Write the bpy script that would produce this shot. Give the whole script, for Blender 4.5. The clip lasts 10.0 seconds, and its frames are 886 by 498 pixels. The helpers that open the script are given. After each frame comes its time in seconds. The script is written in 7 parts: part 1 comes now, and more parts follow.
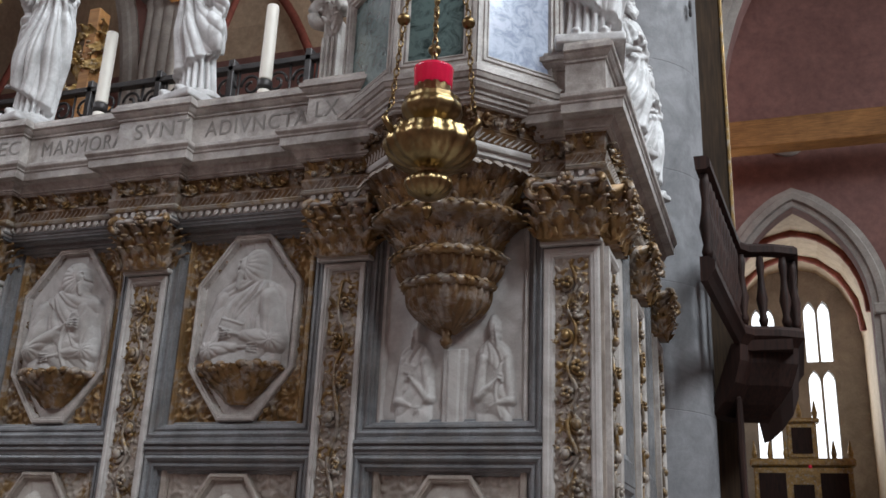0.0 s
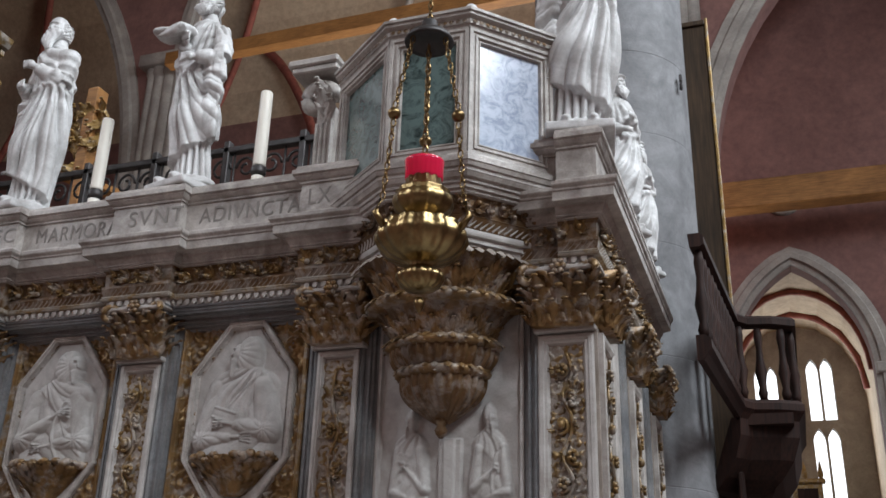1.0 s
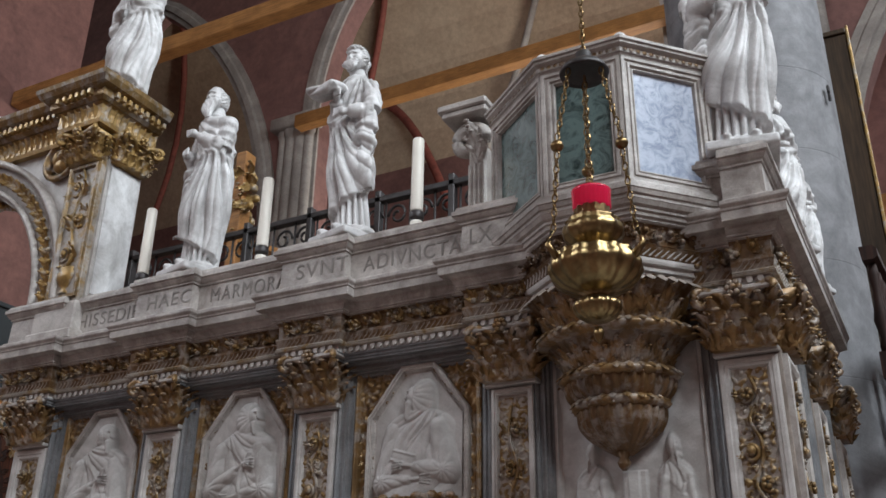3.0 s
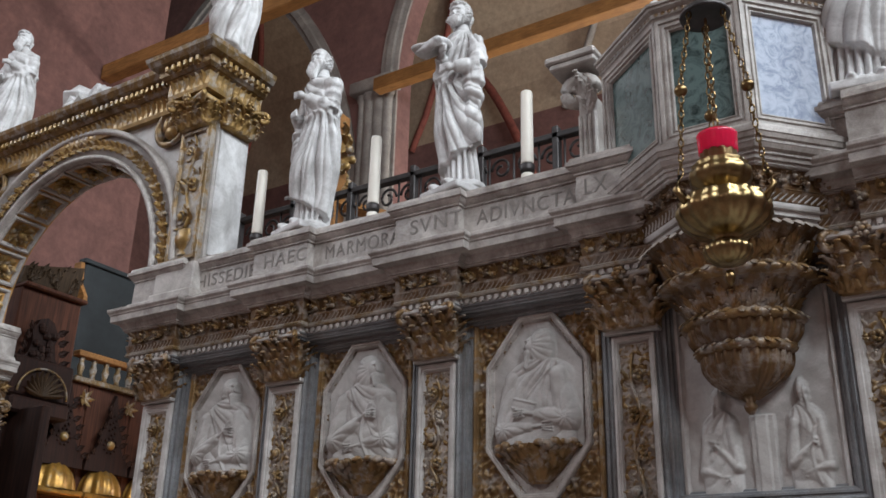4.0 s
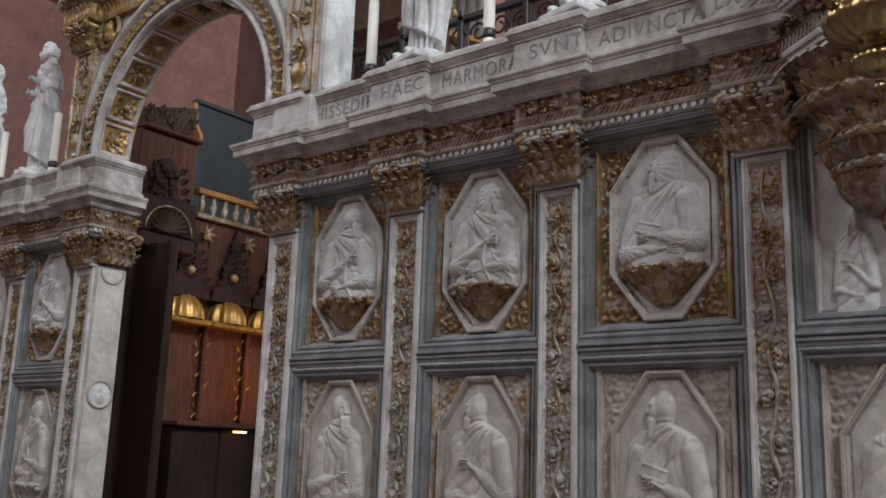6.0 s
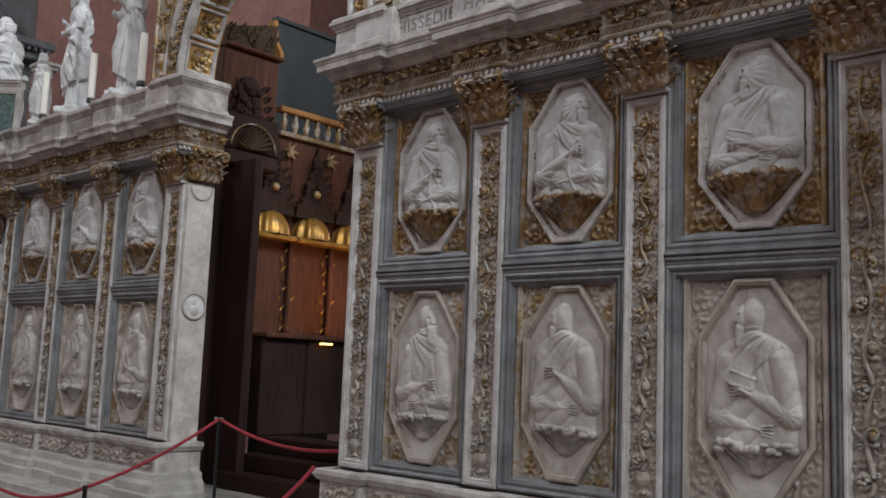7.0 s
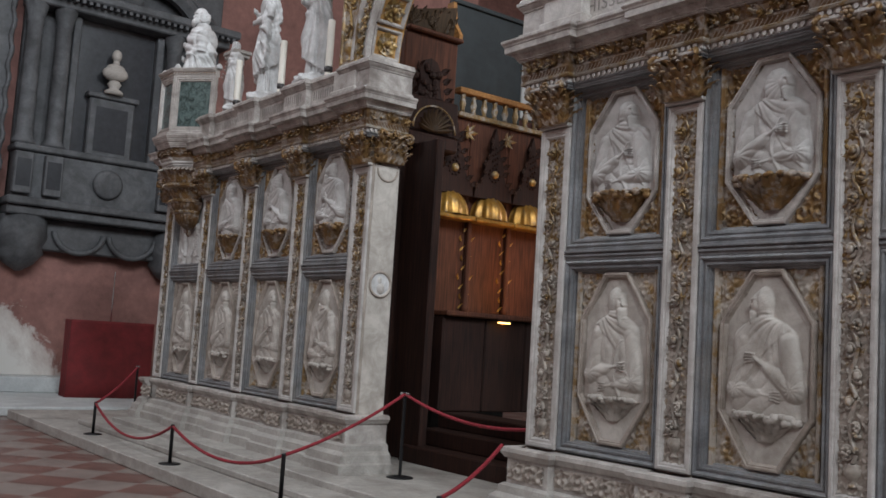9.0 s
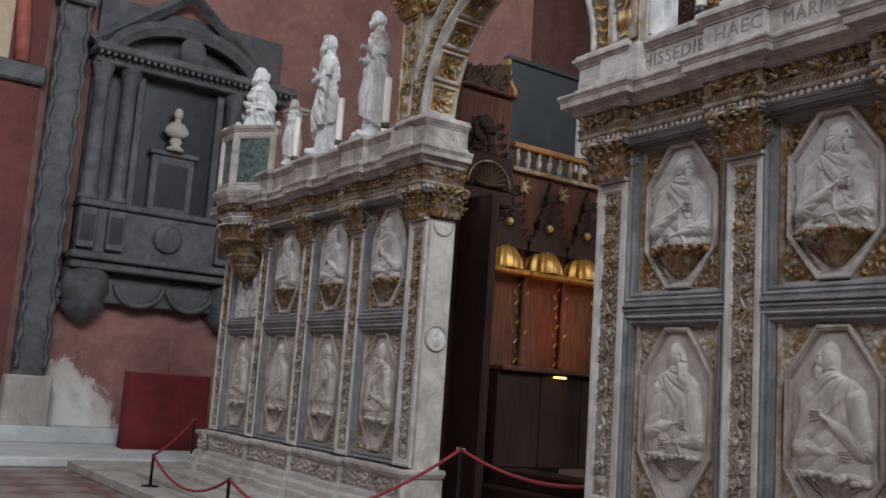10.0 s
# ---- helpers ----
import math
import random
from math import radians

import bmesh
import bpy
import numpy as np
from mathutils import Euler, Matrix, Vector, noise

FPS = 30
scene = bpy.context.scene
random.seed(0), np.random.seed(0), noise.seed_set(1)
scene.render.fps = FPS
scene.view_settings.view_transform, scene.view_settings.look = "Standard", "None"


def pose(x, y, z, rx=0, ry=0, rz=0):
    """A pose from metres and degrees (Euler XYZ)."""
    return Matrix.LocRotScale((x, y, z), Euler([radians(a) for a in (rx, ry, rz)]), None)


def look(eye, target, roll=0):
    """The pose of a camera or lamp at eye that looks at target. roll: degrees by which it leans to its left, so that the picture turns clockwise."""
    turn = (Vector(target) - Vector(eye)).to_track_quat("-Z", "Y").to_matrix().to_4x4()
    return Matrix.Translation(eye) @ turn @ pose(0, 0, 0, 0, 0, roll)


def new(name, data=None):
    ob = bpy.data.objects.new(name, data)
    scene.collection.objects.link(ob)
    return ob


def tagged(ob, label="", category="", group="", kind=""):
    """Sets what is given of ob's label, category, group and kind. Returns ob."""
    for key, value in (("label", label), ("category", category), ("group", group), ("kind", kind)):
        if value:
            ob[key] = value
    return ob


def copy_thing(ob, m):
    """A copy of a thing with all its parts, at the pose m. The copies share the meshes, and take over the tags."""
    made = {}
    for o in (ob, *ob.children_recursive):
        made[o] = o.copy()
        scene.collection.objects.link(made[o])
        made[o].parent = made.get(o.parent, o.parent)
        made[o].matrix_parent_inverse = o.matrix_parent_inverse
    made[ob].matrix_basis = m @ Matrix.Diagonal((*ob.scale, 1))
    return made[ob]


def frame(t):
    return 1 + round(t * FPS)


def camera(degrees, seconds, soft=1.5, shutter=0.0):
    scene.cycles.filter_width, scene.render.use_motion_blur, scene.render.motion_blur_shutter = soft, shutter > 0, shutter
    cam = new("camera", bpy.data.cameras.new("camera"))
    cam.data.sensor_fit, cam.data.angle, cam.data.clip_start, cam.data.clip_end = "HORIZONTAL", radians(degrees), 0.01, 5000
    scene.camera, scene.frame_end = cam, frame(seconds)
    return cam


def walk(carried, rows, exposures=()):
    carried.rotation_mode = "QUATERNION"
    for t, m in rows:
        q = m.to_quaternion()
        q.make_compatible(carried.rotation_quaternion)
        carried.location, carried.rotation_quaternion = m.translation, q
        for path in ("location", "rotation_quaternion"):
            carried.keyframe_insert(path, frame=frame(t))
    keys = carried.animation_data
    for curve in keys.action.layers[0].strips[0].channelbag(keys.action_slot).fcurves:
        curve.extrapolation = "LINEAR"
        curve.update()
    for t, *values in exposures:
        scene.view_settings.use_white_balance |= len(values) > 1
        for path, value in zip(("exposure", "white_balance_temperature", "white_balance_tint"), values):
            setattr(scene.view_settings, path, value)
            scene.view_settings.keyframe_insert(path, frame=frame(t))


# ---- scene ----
cam = camera(50.0, 10.0, soft=1.6)
PATH = [
    (0, (6.999, -5.164, 1.963), (6.362, -3.379, 2.603), 2.4),
    (0.5, (7.035, -5.173, 2.067), (6.398, -3.409, 2.762), 2.0),
    (1, (7.051, -5.204, 2.138), (6.424, -3.461, 2.89), 1.7),
    (1.5, (7.061, -5.201, 2.177), (6.42, -3.482, 2.974), 1.7),
    (2, (7.052, -5.19, 2.186), (6.368, -3.507, 3.023), 1.6),
    (2.5, (6.946, -5.26, 2.166), (6.2, -3.605, 3.004), 0.7),
    (3, (6.831, -5.302, 2.085), (5.974, -3.696, 2.914), 0.9),
    (4.5, (6.52, -5.544, 1.919), (5.462, -3.996, 2.613), 1.8),
    (5, (6.461, -5.552, 1.832), (5.349, -4.012, 2.459), 2.5),
    (6.5, (6.447, -5.608, 1.911), (5.167, -4.108, 2.239), 1.8),
    (7, (6.423, -5.66, 1.817), (5.072, -4.207, 2.071), 2.3),
    (7.5, (6.372, -5.72, 1.806), (4.962, -4.316, 2.008), 2.7),
    (8, (6.326, -5.785, 1.799), (4.852, -4.447, 1.988), 2.9),
    (8.5, (6.302, -5.854, 1.797), (4.772, -4.578, 1.976), 3.1),
    (9, (6.279, -5.865, 1.826), (4.699, -4.653, 2.017), 3.6),
    (9.5, (6.273, -5.894, 1.822), (4.661, -4.734, 2.061), 3.8),
    (10, (6.274, -5.923, 1.826), (4.637, -4.812, 2.121), 4.0),
]
walk(cam, [(t, look(eye, target, roll)) for t, eye, target, roll in PATH], [(0.0, 0.02), (2.0, -0.02), (3.0, -0.05), (4.5, 0.03), (10.0, 0.0)])

# ---- light ----
W = bpy.data.worlds.new("church_sky")
scene.world = W
W.use_nodes = True
_nt = W.node_tree
_sky = _nt.nodes.new("ShaderNodeTexSky")
_sky.sky_type, _sky.sun_disc = "NISHITA", False
_sky.sun_elevation, _sky.sun_rotation = radians(42), radians(120)
_nt.links.new(_sky.outputs[0], _nt.nodes["Background"].inputs[0])
_nt.nodes["Background"].inputs[1].default_value = 0.1
scene.view_settings.exposure = 0.0


def daylight_lamp(x, y, z, sx, sz, target, power, colour):
    """Area lamp of daylight, at a window opening or added before a solid wall."""
    lamp = bpy.data.lights.new("window_daylight", "AREA")
    lamp.shape, lamp.size, lamp.size_y = "RECTANGLE", sx, sz
    lamp.energy, lamp.color = power, colour
    ob = new("window_daylight", lamp)
    ob.matrix_world = look((x, y, z), target)
    return ob


DAY = (0.86, 0.94, 1.0)
for wy, power in ((-21.0, 1500), (-13.0, 3400), (-5.0, 3000), (3.0, 2600)):
    daylight_lamp(18.7, wy, 18.5, 2.2, 9.0, (0, wy, 9.0), power, DAY)
for wy in (-19.0, -9.0):
    daylight_lamp(-15.7, wy, 18.5, 2.2, 9.0, (0, wy + 4.0, 7.0), 1350, (0.84, 0.92, 1.0))
# added front fill; the entrance wall behind it has no opening
daylight_lamp(2.0, -29.6, 14.0, 7.0, 7.0, (-2.0, 0, 5.0), 350, (1.0, 0.97, 0.93))
# added to brighten the far vault, before a wall without windows
daylight_lamp(0.5, 27.2, 11.0, 6.0, 9.0, (-5.0, 19.0, 24.0), 4200, (1.0, 0.97, 0.92))
daylight_lamp(7.8, 31.3, 9.0, 3.0, 5.0, (7.8, 20.0, 9.0), 260, DAY)
# added lamp at the transept wall, which is solid here
daylight_lamp(14.5, 22.3, 13.0, 3.0, 8.0, (8.0, 10.0, 12.0), 700, DAY)


# ---- materials ----
def shader(name, build):
    m = bpy.data.materials.new(name)
    m.use_nodes = True
    nt = m.node_tree
    b = nt.nodes["Principled BSDF"]
    build(nt, b)
    return m


def ramp(nt, fac, stops):
    r = nt.nodes.new("ShaderNodeValToRGB")
    e = r.color_ramp.elements
    while len(e) < len(stops):
        e.new(0.5)
    for el, (p, c) in zip(e, stops):
        el.position, el.color = p, (*c, 1.0)
    nt.links.new(fac, r.inputs[0])
    return r


def mixed(nt, fac, a, b, mode="MIX"):
    n = nt.nodes.new("ShaderNodeMix")
    n.data_type, n.blend_type = "RGBA", mode
    for sock, v in ((n.inputs[0], fac), (n.inputs[6], a), (n.inputs[7], b)):
        if isinstance(v, (float, int)):
            sock.default_value = v
        elif isinstance(v, tuple):
            sock.default_value = (*v, 1.0)
        else:
            nt.links.new(v, sock)
    return n.outputs[2]


def grain(nt, scale, detail=5.0, rough=0.6, distort=0.0):
    tc = nt.nodes.new("ShaderNodeTexCoord")
    n = nt.nodes.new("ShaderNodeTexNoise")
    n.inputs["Scale"].default_value, n.inputs["Detail"].default_value = scale, detail
    n.inputs["Roughness"].default_value, n.inputs["Distortion"].default_value = rough, distort
    geo = nt.nodes.new("ShaderNodeNewGeometry")
    nt.links.new(geo.outputs["Position"], n.inputs["Vector"])
    nt.nodes.remove(tc)
    return n.outputs[0]


def bump(nt, b, height, strength, distance=0.01):
    n = nt.nodes.new("ShaderNodeBump")
    n.inputs["Strength"].default_value, n.inputs["Distance"].default_value = strength, distance
    nt.links.new(height, n.inputs["Height"])
    nt.links.new(n.outputs[0], b.inputs["Normal"])


def stone(name, light, dark, stain, scale=3.0, rough=0.55, vein=0.35, relief=0.25):
    def build(nt, b):
        a = ramp(nt, grain(nt, scale, 7, 0.62, 0.6), [(0.3, dark), (0.62, light)])
        s = ramp(nt, grain(nt, scale * 0.45, 6, 0.7, 1.2), [(0.46, (0, 0, 0)), (0.72, (1, 1, 1))])
        v = ramp(nt, grain(nt, scale * 2.2, 8, 0.75, 2.5), [(0.47, (0, 0, 0)), (0.5, (1, 1, 1)), (0.53, (0, 0, 0))])
        f = nt.nodes.new("ShaderNodeMath")
        f.operation = "MULTIPLY"
        f.inputs[1].default_value = 0.75
        nt.links.new(s.outputs[0], f.inputs[0])
        g = nt.nodes.new("ShaderNodeMath")
        g.operation = "MULTIPLY"
        g.inputs[1].default_value = vein
        nt.links.new(v.outputs[0], g.inputs[0])
        c = mixed(nt, f.outputs[0], a.outputs[0], stain)
        c = mixed(nt, g.outputs[0], c, tuple(x * 0.55 for x in dark))
        nt.links.new(c, b.inputs["Base Color"])
        r = ramp(nt, grain(nt, scale * 6), [(0.3, (rough - 0.12,) * 3), (0.7, (rough + 0.15,) * 3)])
        nt.links.new(r.outputs[0], b.inputs["Roughness"])
        bump(nt, b, grain(nt, scale * 16, 8, 0.7), relief * 1.8, 0.008)
    return shader(name, build)


def gilding(name, cover, gold=(0.36, 0.21, 0.065), under=(0.42, 0.37, 0.32), metal=0.45, rough=0.42, fade=None):
    """Old leaf gold, worn through to the marble; cover: how much gold is left."""
    def build(nt, b):
        n = grain(nt, 9.0, 7, 0.7, 0.4)
        if fade:
            geo = nt.nodes.new("ShaderNodeNewGeometry")
            sep = nt.nodes.new("ShaderNodeSeparateXYZ")
            nt.links.new(geo.outputs["Position"], sep.inputs[0])
            mr = nt.nodes.new("ShaderNodeMapRange")
            mr.inputs["From Min"].default_value, mr.inputs["From Max"].default_value = fade
            mr.inputs["To Min"].default_value, mr.inputs["To Max"].default_value = 0.20, 0.0
            nt.links.new(sep.outputs[2], mr.inputs["Value"])
            ad = nt.nodes.new("ShaderNodeMath")
            nt.links.new(n, ad.inputs[0])
            nt.links.new(mr.outputs[0], ad.inputs[1])
            n = ad.outputs[0]
        f = ramp(nt, n, [(0.30 + 0.30 * cover, (0, 0, 0)), (0.42 + 0.30 * cover, (1, 1, 1))])
        f2 = ramp(nt, grain(nt, 2.3, 5, 0.65, 0.8), [(0.35, (0.55,) * 3), (0.65, (1,) * 3)])
        tone = ramp(nt, grain(nt, 14.0, 6, 0.7), [(0.25, tuple(x * 0.45 for x in gold)), (0.7, gold)])
        mar = ramp(nt, grain(nt, 6.0, 6, 0.7), [(0.3, tuple(x * 0.55 for x in under)), (0.7, under)])
        wear = mixed(nt, f.outputs[0], tone.outputs[0], mar.outputs[0])
        c = mixed(nt, 1.0, wear, f2.outputs[0], "MULTIPLY")
        nt.links.new(c, b.inputs["Base Color"])
        inv = nt.nodes.new("ShaderNodeMath")
        inv.operation = "MULTIPLY_ADD"
        inv.inputs[1].default_value, inv.inputs[2].default_value = -metal, metal
        nt.links.new(f.outputs[0], inv.inputs[0])
        nt.links.new(inv.outputs[0], b.inputs["Metallic"])
        b.inputs["Roughness"].default_value = rough
        bump(nt, b, grain(nt, 60, 5), 0.35, 0.006)
    return shader(name, build)


def plain(name, colour, rough=0.6, metal=0.0, vary=0.25, scale=8.0, relief=0.15):
    def build(nt, b):
        c = ramp(nt, grain(nt, scale, 6, 0.65, 0.3), [(0.3, tuple(x * (1 - vary) for x in colour)), (0.7, tuple(min(1, x * (1 + vary)) for x in colour))])
        nt.links.new(c.outputs[0], b.inputs["Base Color"])
        b.inputs["Roughness"].default_value, b.inputs["Metallic"].default_value = rough, metal
        bump(nt, b, grain(nt, scale * 8, 5), relief, 0.005)
    return shader(name, build)


def woody(name, light, dark, rough=0.68, axis=2, scale=3.0):
    def build(nt, b):
        geo = nt.nodes.new("ShaderNodeNewGeometry")
        mp = nt.nodes.new("ShaderNodeMapping")
        s = [14.0, 14.0, 14.0]
        s[axis] = 0.8
        mp.inputs["Scale"].default_value = s
        nt.links.new(geo.outputs["Position"], mp.inputs["Vector"])
        n = nt.nodes.new("ShaderNodeTexNoise")
        n.inputs["Scale"].default_value, n.inputs["Detail"].default_value = scale, 7.0
        nt.links.new(mp.outputs[0], n.inputs["Vector"])
        a = ramp(nt, n.outputs[0], [(0.3, dark), (0.7, light)])
        st = ramp(nt, grain(nt, 1.5, 5), [(0.3, (0.6,) * 3), (0.7, (1.0,) * 3)])
        nt.links.new(mixed(nt, 1.0, a.outputs[0], st.outputs[0], "MULTIPLY"), b.inputs["Base Color"])
        b.inputs["Roughness"].default_value = rough
        b.inputs["Specular IOR Level"].default_value = 0.25
        bump(nt, b, n.outputs[0], 0.2, 0.004)
    return shader(name, build)


def plaster(name, base, dark, patch=None, brick=False):
    def build(nt, b):
        a = ramp(nt, grain(nt, 0.9, 8, 0.7, 0.6), [(0.3, dark), (0.68, base)])
        st = ramp(nt, grain(nt, 5.0, 7, 0.7), [(0.3, (0.72,) * 3), (0.65, (1.0,) * 3)])
        c = mixed(nt, 1.0, a.outputs[0], st.outputs[0], "MULTIPLY")
        if brick:
            geo = nt.nodes.new("ShaderNodeNewGeometry")
            mp = nt.nodes.new("ShaderNodeMapping")
            mp.inputs["Rotation"].default_value = (radians(90), 0, radians(90))
            nt.links.new(geo.outputs["Position"], mp.inputs["Vector"])
            br = nt.nodes.new("ShaderNodeTexBrick")
            br.inputs["Scale"].default_value = 4.0
            br.inputs["Color1"].default_value = (1, 1, 1, 1)
            br.inputs["Color2"].default_value = (0.8, 0.78, 0.76, 1)
            br.inputs["Mortar"].default_value = (1.15, 1.1, 1.05, 1)
            br.inputs["Mortar Size"].default_value = 0.02
            nt.links.new(mp.outputs[0], br.inputs["Vector"])
            c = mixed(nt, 0.35, c, mixed(nt, 1.0, c, br.outputs[0], "MULTIPLY"))
        if patch:
            # bare white lime where the plaster has come off low on the wall
            geo = nt.nodes.new("ShaderNodeNewGeometry")
            sep = nt.nodes.new("ShaderNodeSeparateXYZ")
            nt.links.new(geo.outputs["Position"], sep.inputs[0])
            ma = nt.nodes.new("ShaderNodeMath")
            ma.operation = "MULTIPLY_ADD"
            ma.inputs[1].default_value, ma.inputs[2].default_value = -0.20, 0.62
            nt.links.new(sep.outputs[2], ma.inputs[0])
            ad = nt.nodes.new("ShaderNodeMath")
            ad.operation = "ADD"
            far = nt.nodes.new("ShaderNodeMath")
            far.operation = "ADD"
            far.inputs[1].default_value = 0.75
            nt.links.new(sep.outputs[1], far.inputs[0])
            ab = nt.nodes.new("ShaderNodeMath")
            ab.operation = "ABSOLUTE"
            nt.links.new(far.outputs[0], ab.inputs[0])
            lim = nt.nodes.new("ShaderNodeMath")
            lim.operation = "MULTIPLY_ADD"
            lim.inputs[1].default_value = -0.16
            nt.links.new(ab.outputs[0], lim.inputs[0])
            nt.links.new(ma.outputs[0], lim.inputs[2])
            nt.links.new(lim.outputs[0], ad.inputs[0])
            nt.links.new(grain(nt, 0.8, 8, 0.72, 0.5), ad.inputs[1])
            f = ramp(nt, ad.outputs[0], [(0.66, (0, 0, 0)), (0.72, (0.55, 0.55, 0.55)), (0.92, (1, 1, 1))])
            c = mixed(nt, f.outputs[0], c, patch)
        nt.links.new(c, b.inputs["Base Color"])
        b.inputs["Roughness"].default_value = 0.85
        bump(nt, b, grain(nt, 22, 6), 0.3, 0.01)
    return shader(name, build)


MARBLE = stone("white_marble", (0.54, 0.505, 0.475), (0.27, 0.24, 0.22), (0.17, 0.135, 0.11), scale=3.6, rough=0.42)
CORNICE = stone("smoked_marble", (0.52, 0.48, 0.45), (0.22, 0.19, 0.172), (0.10, 0.075, 0.06), scale=4.5, rough=0.4)
RELIEF = stone("relief_marble", (0.52, 0.50, 0.485), (0.36, 0.34, 0.325), (0.27, 0.245, 0.22), scale=4.0, vein=0.15)
LOWRELIEF = stone("worn_relief_marble", (0.49, 0.45, 0.41), (0.31, 0.28, 0.25), (0.21, 0.18, 0.15), scale=4.5, vein=0.15)
STATUE = stone("statue_marble", (0.69, 0.685, 0.685), (0.45, 0.44, 0.435), (0.25, 0.235, 0.225), scale=5.0, vein=0.2, rough=0.38)
BLUE = stone("grey_blue_marble", (0.215, 0.221, 0.23), (0.095, 0.098, 0.104), (0.17, 0.15, 0.13), scale=4.0, vein=0.5, rough=0.42)
OLDSTONE = stone("weathered_marble", (0.40, 0.345, 0.30), (0.22, 0.185, 0.16), (0.16, 0.125, 0.095), scale=4.0)
COLUMN = stone("grey_column_stone", (0.235, 0.235, 0.245), (0.13, 0.13, 0.137), (0.09, 0.09, 0.095), scale=2.6, vein=0.2, rough=0.7)
GREYSTONE = stone("dark_grey_monument_stone", (0.098, 0.10, 0.107), (0.04, 0.041, 0.044), (0.024, 0.024, 0.026), scale=2.5, rough=0.65)
ARCHSTONE = stone("grey_arch_stone", (0.42, 0.385, 0.35), (0.27, 0.245, 0.225), (0.22, 0.195, 0.175), scale=1.2, rough=0.8)
DARKGREY = stone("dark_monument_panel", (0.075, 0.075, 0.08), (0.035, 0.035, 0.038), (0.025, 0.025, 0.027), scale=2.5, rough=0.6)
BLACKSTONE = plain("black_marble", (0.025, 0.026, 0.03), 0.25, 0.0, 0.3)
GOLD = gilding("old_gilding", 0.64, gold=(0.34, 0.20, 0.072), under=(0.44, 0.38, 0.32))
GOLDMID = gilding("worn_gilding", 0.60, gold=(0.34, 0.21, 0.08), under=(0.46, 0.40, 0.345), fade=(0.9, 3.3))
GOLDLOW = gilding("rubbed_gilding", 0.36, gold=(0.36, 0.23, 0.095), under=(0.50, 0.44, 0.375), metal=0.25)
GOLDDARK = gilding("smoked_gilding", 0.60, gold=(0.20, 0.108, 0.042), under=(0.33, 0.265, 0.22), metal=0.32)
CAPGOLD = gilding("capital_gilding", 0.60, gold=(0.33, 0.19, 0.072), under=(0.46, 0.385, 0.325), metal=0.36)
GOLDRICH = gilding("bright_gilding", 0.70, gold=(0.52, 0.325, 0.11), under=(0.55, 0.47, 0.38), metal=0.42, rough=0.4)
SHELLGOLD = gilding("amber_gilding", 0.85, gold=(0.64, 0.34, 0.07), under=(0.45, 0.32, 0.18), metal=0.55, rough=0.34)
# gilding brightened to orange: the warm light bounced under the arch is painted in
SOFFIT = gilding("bounce_lit_ochre_gilding", 0.80, gold=(0.74, 0.40, 0.12), under=(0.5, 0.40, 0.30), metal=0.15, rough=0.6)
PALE = stone("pale_border_marble", (0.54, 0.515, 0.495), (0.37, 0.345, 0.325), (0.25, 0.22, 0.195), scale=5.0, vein=0.15, rough=0.42)
BRASS = plain("polished_brass", (0.28, 0.20, 0.095), 0.30, 1.0, 0.4, 10.0, 0.05)
DARKBRASS = plain("tarnished_brass", (0.22, 0.15, 0.07), 0.32, 1.0, 0.3, 12.0, 0.1)
IRON = plain("dark_wrought_iron", (0.06, 0.055, 0.055), 0.5, 0.6, 0.3)
WOOD = woody("dark_walnut", (0.045, 0.018, 0.012), (0.015, 0.007, 0.006))
STALL = woody("stall_red_walnut", (0.145, 0.052, 0.028), (0.05, 0.018, 0.011))
BEAM = woody("orange_larch_beam", (0.46, 0.215, 0.07), (0.24, 0.11, 0.035), 0.6, 0)
ORGAN = woody("brown_case_wood", (0.085, 0.05, 0.026), (0.035, 0.022, 0.013), 0.6)
PINK = plaster("red_pink_plaster", (0.30, 0.155, 0.135), (0.19, 0.095, 0.085))
PINKBRICK = plaster("painted_brick_wall", (0.265, 0.13, 0.112), (0.15, 0.074, 0.066), (0.62, 0.60, 0.57), True)
CREAM = plaster("cream_vault_plaster", (0.58, 0.45, 0.32), (0.45, 0.335, 0.235))
REDRIB = plain("brick_red_rib", (0.26, 0.075, 0.055), 0.8, 0.0, 0.3, 4.0)
REDPAINT = plaster("dark_red_painted_plaster", (0.17, 0.05, 0.042), (0.09, 0.028, 0.025))
WAX = plain("ivory_wax", (0.80, 0.76, 0.68), 0.5, 0.0, 0.08, 3.0, 0.05)
REDCLOTH = plain("dark_red_cloth", (0.13, 0.011, 0.013), 0.85, 0.0, 0.3, 3.0, 0.3)
ROPE = plain("crimson_velvet_rope", (0.22, 0.012, 0.022), 0.8, 0.0, 0.35, 30.0, 0.4)
BLACKMETAL = plain("black_steel", (0.02, 0.02, 0.022), 0.4, 0.6, 0.2)
CHROME = plain("chrome", (0.6, 0.6, 0.62), 0.2, 1.0, 0.1)
SLATE = plain("dark_slate_board", (0.022, 0.026, 0.028), 0.8, 0.0, 0.3, 3.0)
PAINTGREY = plain("pale_grey_board", (0.42, 0.41, 0.40), 0.7, 0.0, 0.1, 2.0)
LETTER = plain("letter_bronze_grey", (0.20, 0.18, 0.165), 0.6, 0.0, 0.2)
PALESTEP = stone("pale_step_stone", (0.55, 0.57, 0.57), (0.40, 0.42, 0.43), (0.36, 0.37, 0.37), scale=2.0)
STEPSTONE = stone("worn_step_stone", (0.43, 0.405, 0.375), (0.26, 0.24, 0.22), (0.19, 0.17, 0.15), scale=2.0)


